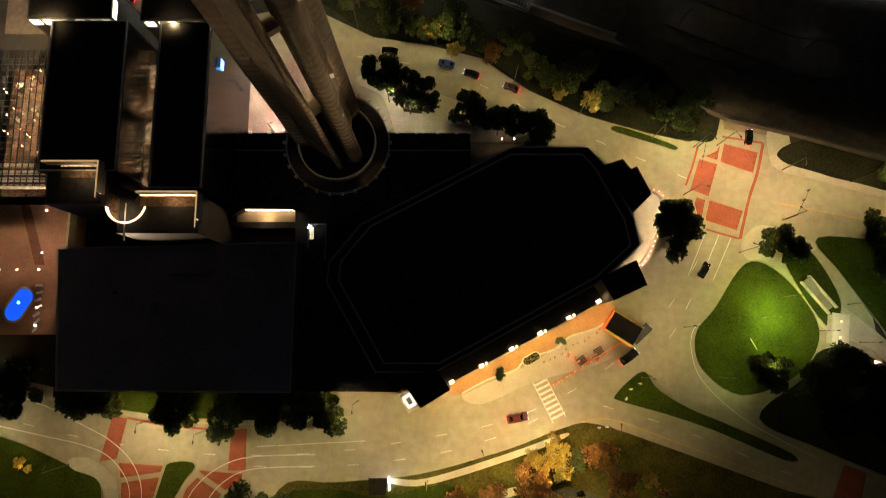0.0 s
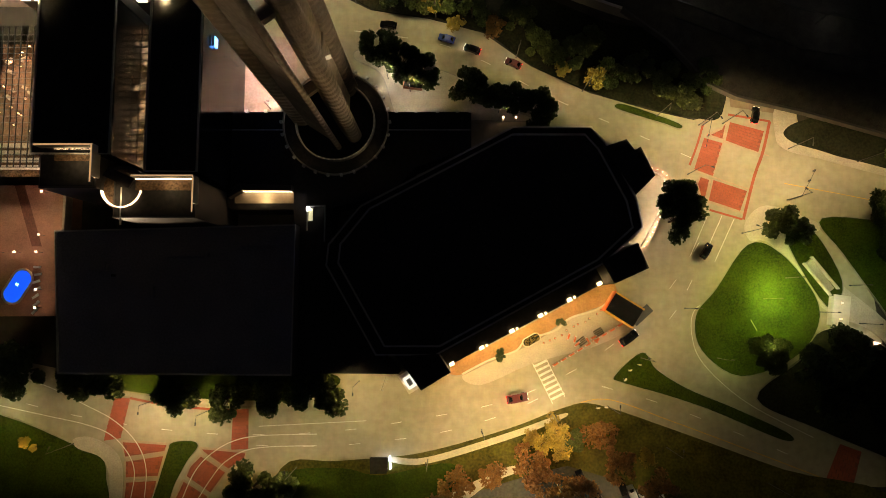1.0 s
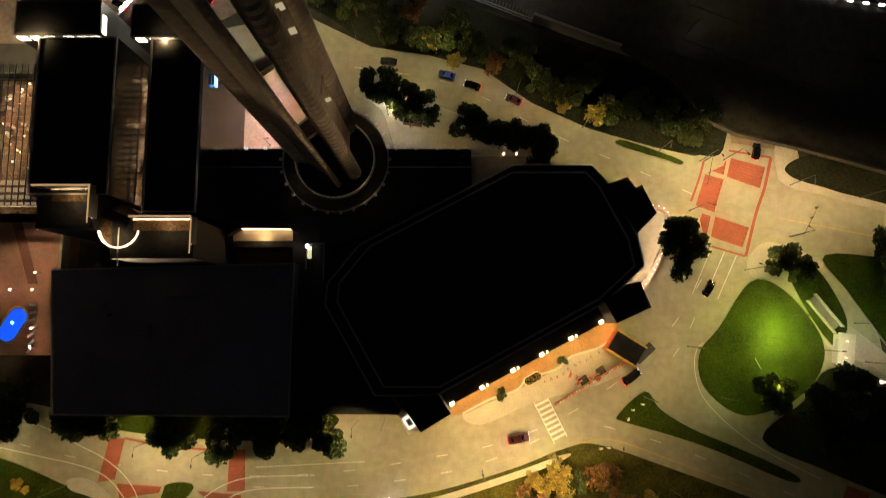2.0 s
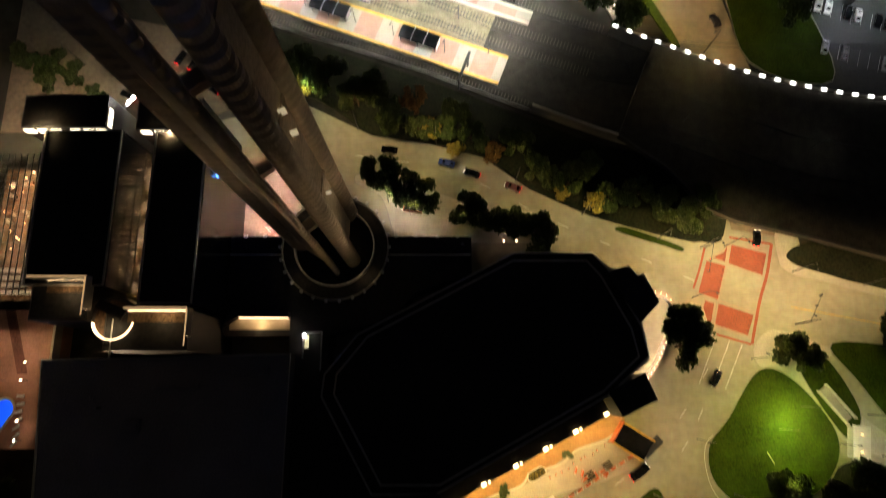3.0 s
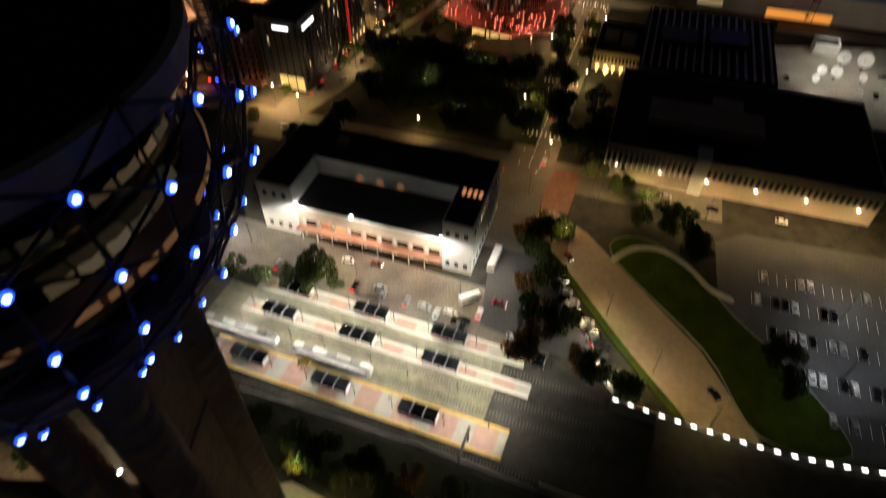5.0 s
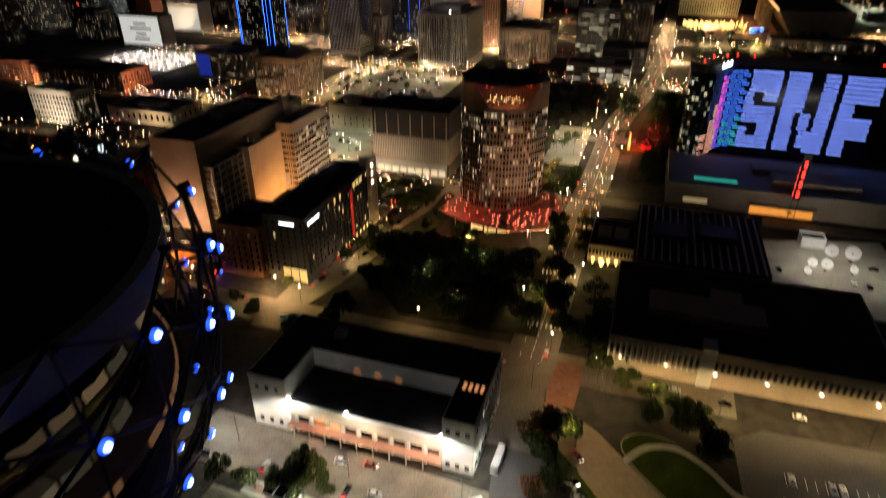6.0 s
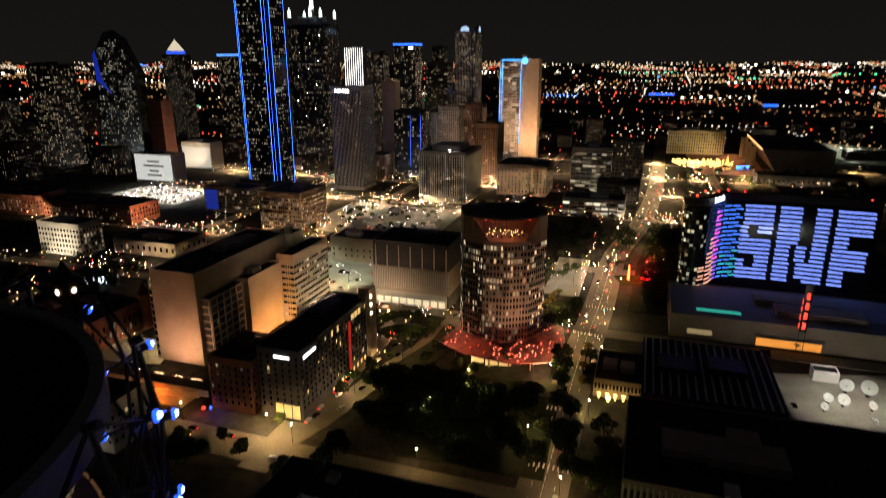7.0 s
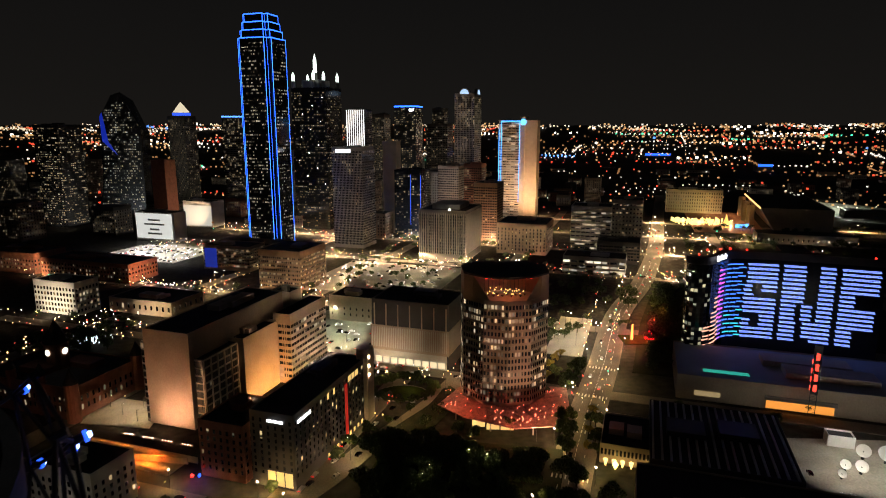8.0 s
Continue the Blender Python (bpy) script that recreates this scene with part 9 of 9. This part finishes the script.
def lot(name, a0, a1, b0, b1, label, n, power, colour=(1.0, 0.85, 0.6)):
    setting(name, Shape().prism([grid(a0, b0), grid(a1, b0), grid(a1, b1), grid(a0, b1)], -0.3, 0.05), LOTGREY, label, "parking")
    for i in range(n):
        x, y = grid(town_rng.uniform(a0 + 3, a1 - 3), town_rng.uniform(b0 + 3, b1 - 3))
        drive(("silver", "white", "black")[town_rng.randrange(3)], x, y, town_rng.choice((72, -108, -18)), 0.06)
    for i in range(4):
        x, y = grid(a0 + (a1 - a0) * (0.25 + 0.5 * (i % 2)), b0 + (b1 - b0) * (0.25 + 0.5 * (i // 2)))
        light_post("w", x, y, 0, power, colour, 0.05)


lot("lot_a", -268, -198, 410, 500, "lit downtown car park with scattered cars", 20, 15000, (0.85, 1.0, 0.7))
lot("lot_b", -336, -196, 560, 690, "pale lit downtown car park with scattered cars", 26, 30000, (1.0, 0.85, 0.55))
lot("lot_c", -72, -46, 455, 545, "lit pale downtown car park", 3, 7000, (1.0, 0.92, 0.75))
lot("lot_d", -650, -530, 612, 700, "bright downtown car park full of cars", 30, 120000, (1.0, 0.95, 0.9))
for i in range(80):
    a = (-72, -60, -139, -165, -290, -316)[i % 6] + town_rng.uniform(-3, 3)
    b = town_rng.uniform(300 if a > -60 else 330, 900)
    x, y = grid(a, b)
    STREET_TREES.append((x, y, town_rng.uniform(0.55, 0.95)))
for i in range(36):
    x, y = grid(town_rng.uniform(-600, 260), town_rng.choice((410, 386, 512, 533, 696, 718, 826, 848)) + town_rng.uniform(-3, 3))
    if y > 330:
        STREET_TREES.append((x, y, town_rng.uniform(0.5, 0.9)))

# lane lines on the main street
ml = Shape()
for da in (-4.5, 0.0, 4.5):
    for x, y, a in along(MAIN[4:34], 10 if da else 5, 1.0):
        ml.box(-1.6, 1.6, -0.14, 0.14, 0.0, 0.09, a, (x - da * math.sin(radians(a)), y + da * math.cos(radians(a))))
tagged(new("street_dashes", ml.mesh("street_dashes", PAINT)), "white lane dashes on the main street", "marking", kind="stuff")
for cx, cy, a in along(MAIN[5:20], 46, 8):
    z_ = Shape()
    for i in range(9):
        d = -8 + 2 * i
        z_.box(-1.6, 1.6, -0.35, 0.35, 0.0, 0.1, a, (cx - d * math.sin(radians(a)), cy + d * math.cos(radians(a))))
    tagged(new("street_crosswalk", z_.mesh("street_crosswalk", PAINT)), "white crosswalk bars on the main street", "marking", kind="structure")
# sunken road lit orange, with lit planters before the courthouse
up = thing("underpass", "sunken road with orange lit retaining walls", "underpass", -150, 316, 0, GRID)
part("retaining_wall", Shape().box(-34, 34, 3.6, 4.2, 0, 3.0), BEIGE, up, "pale wall lit orange")
part("retaining_wall", Shape().prism([(-6, -4), (30, 1.6), (30, 2.2), (-6, -3.4)], 0, 3.2), BEIGE, up)
part("deck", Shape().box(-34, 34, 4.2, 11, 2.6, 3.2), ROOF, up)
for x, y, p in ((-160, 316, 8000), (-140, 309, 8000), (-178, 322, 4000), (-150, 304, 4500)):
    lamp("underpass_light", x, y, 5, p, (1.0, 0.17, 0.02), 0.4, 165)
pb = thing("lit_planter", "low planter with small white lamps", "planter", group="lit planters")
part("bed", Shape().box(-3.2, 3.2, -0.7, 0.7, 0, 0.8), BRICK, pb)
for i in range(4):
    part("planter_lamp", Shape().box(-2.5 + 1.7 * i, -2.3 + 1.7 * i, -0.1, 0.1, 0.8, 1.0), G_LAMP, pb)
for i in range(8):
    x, y = -163 + 11.5 * (i % 4) + 2 * (i // 4), 336.5 - 3.7 * (i % 4) - 5.4 * (i // 4)
    if i == 0:
        pb.matrix_basis = pose(x, y, 0, 0, 0, GRID)
    else:
        copy_thing(pb, pose(x, y, 0, 0, 0, GRID))
setting("sunken_road", Shape().prism([(-182, 331), (-122, 311), (-126, 299), (-184, 317)], -0.3, 0.055), CONCRETE, "pale road lit orange beside the underpass", "road")
lamp("kerb_glow", -110, 293, 3.0, 1500, (0.25, 0.12, 1.0), 0.3, 174)
lamp("kerb_glow", -114, 294, 2.6, 900, (1.0, 0.08, 0.1), 0.3, 174)
lamp("hotel_end_light", -36, 342, 9, 7000, (1.0, 0.62, 0.2), 0.4, 170)
lamp("hotel_end_light", -46, 318, 7, 4000, (1.0, 0.68, 0.3), 0.4, 170)
gl_m = Shape().box(-0.06, 0.06, -0.9, 0.9, 0.6, 2.6).mesh("shop_window", G_GOLD)
for i in range(9):
    part("shop_window", gl_m, G_GOLD, ct, "gold lit street window").matrix_basis = pose(0.1, 30 + 4.6 * i, 0)
# red lit garden and white lit trees farther off
rg = thing("red_light_garden", "red lit garden with a glowing figure of lights", "light garden", 148, 482, 0)
part("hedge", Shape().box(-14, 14, -10, 10, 0, 0.5), GRASS, rg)
part("light_column", Shape().cyl(-6, 0, 0.5, 12, 1.0, 0.6, 8), glowing("red_amber_column", (1.0, 0.25, 0.06), 4), rg)
part("light_bush", Shape().cyl(8, 3, 0.5, 6, 4.0, 0.6, 10), glowing("red_bush", (1.0, 0.02, 0.03), 1.0), rg)
lamp("red_garden_light", 164, 506, 9, 30000, (1.0, 0.03, 0.04), 0.6, 170)
lamp("red_garden_light", 150, 478, 10, 45000, (1.0, 0.03, 0.04), 0.6, 170)
lamp("red_garden_light", 182, 540, 8, 26000, (1.0, 0.25, 0.05), 0.6, 170)
wt = Shape()
for i in range(60):
    x, y = -288 + 44 * town_rng.random(), 466 + 16 * town_rng.random()
    wt.box(-0.22, 0.22, -0.22, 0.22, 1 + town_rng.uniform(0, 3), 1.6 + town_rng.uniform(2, 4), 0, (x, y))
tagged(new("white_lit_trees", wt.mesh("white_lit_trees", glowing("white_tree_lights", (0.8, 0.95, 1.0), 1.6))), "small trees wrapped in white lights", "lit trees", kind="stuff")
gt = Shape()
for i in range(160):
    x, y = 380 + 84 * town_rng.random(), 1010 + 60 * town_rng.random()
    gt.box(-0.8, 0.8, -0.8, 0.8, 2, 3.6 + 5 * town_rng.random(), 0, (x, y))
tagged(new("gold_lit_trees", gt.mesh("gold_lit_trees", glowing("gold_tree_lights", (1.0, 0.72, 0.22), 1.8))), "rows of trees wrapped in gold lights", "lit trees", kind="stuff")
for x, y, s_ in ((61, 318, 0.9), (63, 332, 1.0), (66, 346, 1.0), (55, 300, 0.9), (78, 330, 0.8), (82, 346, 0.9), (76, 318, 0.7), (78, 400, 0.9), (84, 412, 1.0), (74, 390, 0.9), (90, 425, 0.9)):
    plant(OAK, x, y, s_, "dark street tree by the main street", group="square trees")
for x, y, s_ in ((-113, 268, 0.9), (-104, 262, 0.8), (-122, 262, 0.8), (-129, 242, 0.8), (-86, 262, 0.7), (-75, 286, 0.6), (-96, 272, 0.6), (-110, 255, 0.9)):
    plant(OAK, x, y, s_, "dark tree on a road island", group="square trees")

# dark lawn of the unlit square, with more oaks and small lamps, and lit street trees
setting("square_lawn", Shape().prism([(-36, 296), (-20, 262), (40, 244), (56, 300), (60, 322), (-24, 336)], -0.2, 0.075), SOIL, "dark grass of the unlit square", "lawn")
for i in range(26):
    u, v = town_rng.random(), town_rng.random()
    plant(OAK, -30 + 82 * u, 262 + 62 * v - 12 * u, town_rng.uniform(0.9, 1.3), "dark dense oak in the unlit square", group="square trees")
for x, y, s_ in ((76, 336, 0.7), (80, 348, 0.8), (84, 360, 0.7), (72, 322, 0.6), (66, 408, 0.8), (70, 424, 0.9), (76, 436, 0.8), (82, 446, 0.8)):
    plant(GOLD, x, y, s_, "small street tree lit gold by a lamp", group="lit street trees")
for x, y, p in ((74, 338, 2200), (82, 356, 2200), (72, 416, 7000), (-40, 300, 900), (-20, 340, 1400)):
    lamp("tree_light", x, y, 9.5, p, (1.0, 0.72, 0.28), 0.3, 172)
for i in range(30):
    x, y = grid(town_rng.uniform(-330, -205), town_rng.uniform(548, 700))
    STREET_TREES.append((x, y, town_rng.uniform(0.5, 0.8)))
for i in range(34):
    u = town_rng.random()
    PARK_TREES.append((-300 + 70 * u, 440 + 60 * town_rng.random() + 10 * u, town_rng.uniform(0.7, 1.1)))
for i in range(22):
    PARK_TREES.append((90 + 90 * town_rng.random(), 560 + 90 * town_rng.random(), town_rng.uniform(0.8, 1.1)))

# street and round lawn between the corner hotel and the tower with the red canopy
setting("side_street", Shape().ribbon(smooth_line([(-70, 270), (-52, 296), (-34, 330), (-10, 368), (6, 402), (12, 420)], 6), -6, 6, -0.3, 0.05), STREET, "lit side street with trees", "street")
patch("lawn_round", [(-24 + 15 * math.cos(radians(30 * i)), 388 + 11 * math.sin(radians(30 * i))) for i in range(12)], 0.12, GRASS, "round dark lawn beside the street")
patch("lawn_wedge", [(-22, 336), (-6, 344), (6, 372), (2, 396), (-8, 372), (-26, 344)], 0.12, SOIL, "dark planted wedge beside the street", kerb=False)
for i in range(16):
    a = radians(22.5 * i)
    plant(OAK, -24 + 19 * math.cos(a), 388 + 15 * math.sin(a), town_rng.uniform(0.55, 0.85), "dark tree round the lawn", group="side street trees")
for x, y in ((-46, 324), (-38, 338), (-29, 350), (-20, 330), (-9, 346), (-2, 360), (-18, 364), (5, 384), (-50, 312), (-6, 330), (8, 340), (16, 334)):
    plant(OAK, x, y, town_rng.uniform(0.5, 0.8), "street tree beside the corner hotel", group="side street trees")
for i in range(10):
    x, y = (-56 + 3.9 * i, 290 + 9.4 * i)
    park(("dark", "silver", "white", "dark")[i % 4], x + (3.4 if i % 2 else -3.4), y - (1.6 if i % 2 else -1.6), 62, 0.05)
for x, y, p in ((-44, 312, 5200), (-22, 346, 5200), (2, 384, 6000)):
    light_post("w", x, y, 150, p, (1.0, 0.68, 0.3), 0.05)
# dark park between the main street and the curved hotel
setting("east_park", Shape().prism([(124, 420), (150, 412), (166, 436), (176, 470), (205, 560), (235, 640), (222, 645), (190, 590), (160, 520)], -0.3, 0.07), SOIL, "dark planted park beside the main street", "park")
for i in range(110):
    v = town_rng.random()
    PARK_TREES.append((128 + 74 * v + town_rng.uniform(4, 34), 416 + 210 * v, town_rng.uniform(0.6, 1.0)))

# trees too far off to tell apart one by one
FAR_Q = random.Random(61)
for i in range(130):
    a, b = FAR_Q.uniform(-640, 300), FAR_Q.choice((410, 512, 533, 696, 718, 826, 848, 956, 978)) + FAR_Q.uniform(-5, 5)
    STREET_TREES.append((*grid(a, b), FAR_Q.uniform(0.5, 0.95)))
for i in range(150):
    y = FAR_Q.uniform(560, 1000)
    PARK_TREES.append((y * FAR_Q.uniform(0.38, 0.72), y, FAR_Q.uniform(0.7, 1.2)))
# parked cars of the far lots, and their lamps
lotcars = {"pale": Shape(), "dark": Shape(), "glint": Shape()}
for a0, a1, b0, b1, n in ((-334, -198, 562, 688, 70), (-266, -200, 412, 498, 24), (-648, -532, 614, 698, 90), (-560, -340, 520, 528, 20), (-300, 40, 703, 711, 36), (-420, 120, 833, 840, 40)):
    for i in range(n):
        x, y = grid(FAR_Q.uniform(a0, a1), FAR_Q.uniform(b0, b1))
        t_ = FAR_Q.choice((72, -18))
        sh_ = lotcars["pale" if FAR_Q.random() < 0.45 else "dark"]
        sh_.box(-2.2, 2.2, -0.9, 0.9, 0.3, 0.95, t_, (x, y)).box(-1.4, 1.0, -0.75, 0.75, 0.95, 1.45, t_, (x, y))
        if FAR_Q.random() < 0.45:
            lotcars["glint"].box(-0.4, 0.4, -0.4, 0.4, 0.6, 1.4, 0, (x + 2.4, y))
tagged(new("far_pale_cars", lotcars["pale"].mesh("far_pale_cars", SILVER)), "many pale cars parked in downtown lots", "cars", kind="stuff")
tagged(new("far_dark_cars", lotcars["dark"].mesh("far_dark_cars", BLACKPAINT)), "many dark cars parked in downtown lots", "cars", kind="stuff")
tagged(new("far_car_lamps", lotcars["glint"].mesh("far_car_lamps", glowing("car_glint", (1.0, 0.93, 0.85), 5))), "white car lamps in downtown lots", "car lamps", kind="stuff")
grove("street_tree_rows", "rows of small dark street trees downtown", STREET_TREES, LEAF, 3, 360)
grove("park_tree_stands", "stands of dark trees in downtown parks and yards", PARK_TREES, LEAF, 4, 420)
# parked cars below the slope, trees and cars round the station crossing
for x, y, k in ((48.6, -43.4, "white"), (51.4, -44.2, "white"), (45.9, -41.6, "dark"), (35.5, -39.6, "dark"), (56.5, -46, "silver"), (40, -45.5, "dark")):
    park(k, x, y, 112, 0.27)
for x, y, s_ in ((-44.6, 171, 1.0), (-40, 168, 0.8), (40, 186, 1.2), (33, 178, 1.1), (36, 165, 1.1), (30, 150, 1.0), (36, 146, 1.1), (44, 128, 0.9), (53, 122, 0.8), (84, 190, 0.8), (92, 184, 0.9), (74, 194, 0.8), (88, 176, 0.7), (102, 132, 1.0), (70, 212, 0.9), (62, 222, 0.9), (66, 236, 1.0), (58, 240, 1.0), (72, 226, 0.8)):
    plant(OAK, x, y, s_, "dark tree near the station", group="station trees")
for x, y, k, a in ((84, 212, "dark", -18), (88, 210.5, "silver", -18), (45, 178, "red", -66), (80, 122, "dark", 112), (104, 203, "dark", -18), (128, 196, "white", -18), (-20, 160, "silver", 70), (-2, 152, "white", 70), (4, 150, "dark", 70)):
    park(k, x, y, a, 0.04)

# dim lamps on the viaduct, cars and vans in the dish yard
for x, y in ((66, 88), (100, 80), (138, 74)):
    light_post("c", x, y, 0, 130, WHITE, 4.6)
for x, y, k, a in ((170, 300, "dark", 80), (174, 282, "silver", 72), (178, 281, "white", 72), (218, 300, "dark", 160), (200, 286, "white", 72), (206, 283, "dark", 72), (165, 312, "white", 20)):
    park(k, x, y, a, 0.09)

# paved square before the courthouse
setting("court_plaza", Shape().prism([(-200, 384), (-158, 372), (-156, 344), (-196, 350)], -0.3, 0.056), LOTGREY, "pale paved square lit by small lamps", "square")
for x, y in ((-166, 352), (-178, 360), (-190, 370), (-170, 368)):
    light_post("c", x, y, 0, 3200, (1.0, 0.72, 0.38), 0.05)

# wall lamps of the long annex, porch light of the station and the brick crossing before it
wl_m = Shape().box(-0.5, 0.5, -0.35, 0.1, 0, 0.5).mesh("wall_lamp", G_LAMP)
for d in (6, 24, 42, 60, 78, 95):
    part("wall_lamp", wl_m, G_LAMP, term, "warm wall lamp").matrix_basis = pose(-d, -0.2, 6.2)
    lamp("annex_light", 160 - 0.951 * d - 1.3, 194 + 0.309 * d - 3.8, 7, 420, (1.0, 0.68, 0.30), 0.3, 172)
for d in (18, 36, 54):
    lamp("porch_light", 9.9 - 0.951 * d - 0.31 * 3.4, 169.6 + 0.309 * d - 0.951 * 3.4, 4.0, 900, (1.0, 0.45, 0.16), 0.3, 172)
    lamp("porch_light", 9.9 - 0.951 * d + 0.31 * 0.6, 169.6 + 0.309 * d + 0.951 * 0.6, 8.2, 420, (1.0, 0.42, 0.14), 0.3, 172)
setting("paving_station", Shape().prism([(38, 204), (48, 201), (53, 214), (56, 226), (47, 228), (41, 216)], -0.2, 0.075), surface("worn_red_brick_paving", (0.22, 0.105, 0.07), 0.85, vary=0.35, scale=0.4, fine=2), "worn red brick crossing before the station", "paving")
light_post("w", 60, 206, 180, 3800, (1.0, 0.66, 0.3))
light_post("w", 34, 212, 0, 3200, (1.0, 0.66, 0.3))
for x, y, k in ((-30, 164, "black"), (-12, 157, "silver"), (6, 146, "black"), (12, 152, "white"), (-58, 174, "silver"), (42, 168, "black"), (39, 175, "black")):
    drive(k, x, y, 70 if x < 20 else -66, 0.03)

# gold light before the red canopy, and the service yard behind the hotel
for x, y, p in ((10, 338, 1800), (35, 328, 1800), (58, 333, 1800), (-8, 351, 1800)):
    lamp("canopy_front_light", x, y, 9, p, (1.0, 0.66, 0.24), 0.3, 172)
setting("service_yard", Shape().prism([(-125, 87), (-74, 87), (-52, 99), (-60, 116), (-125, 130)], -0.2, 0.01), surface("brown_yard_asphalt", (0.20, 0.155, 0.115), 0.9, vary=0.3, scale=0.1, fine=0.8), "brown lit service yard behind the hotel", "yard")
for x, y in ((-80, 104), (-104, 108)):
    light_post("w", x, y, -60, 1300, (1.0, 0.72, 0.4))
for x, y, a in ((-72, 108, 60), (-76, 110, 60), (-90, 98, 150), (-66, 100, 150)):
    drive("black", x, y, a, 0.02)

# cars in a row beside the bridge road, the lit walk at its end, and the yard behind the hotel
for i in range(9):
    q = i / 8
    park(("dark", "silver", "black", "dark", "white", "dark", "silver", "black", "dark")[i], 40.6 + 9.4 * q, 158.4 - 20.8 * q, 24, 0.03)
patch("walk_bridge_end", [(45.6, 131.6), (48.6, 134.6), (52.6, 128.4), (54.4, 122), (51, 121.4), (48.4, 126.4)], 0.1, WALKWAY, "pale lit walk at the end of the car row", kerb=False)
light_post("c", 49.6, 127.6, 20, 6200, WHITE, 0.0)
light_post("c", 45.4, 141.2, 20, 2600, WHITE, 0.0)
for x, y, k in ((-118.3, 108.7, 0.7), (-110, 107, 0.6), (-112, 102, 0.7), (-104, 103, 0.6), (-98, 97.6, 0.5)):
    plant(OAK, x, y, k, "dark tree in the yard behind the hotel", group="yard trees")
lamp("yard_light", -75.5, 88.0, 25.6, 9000, (0.92, 1.0, 0.85), 0.4, 172)
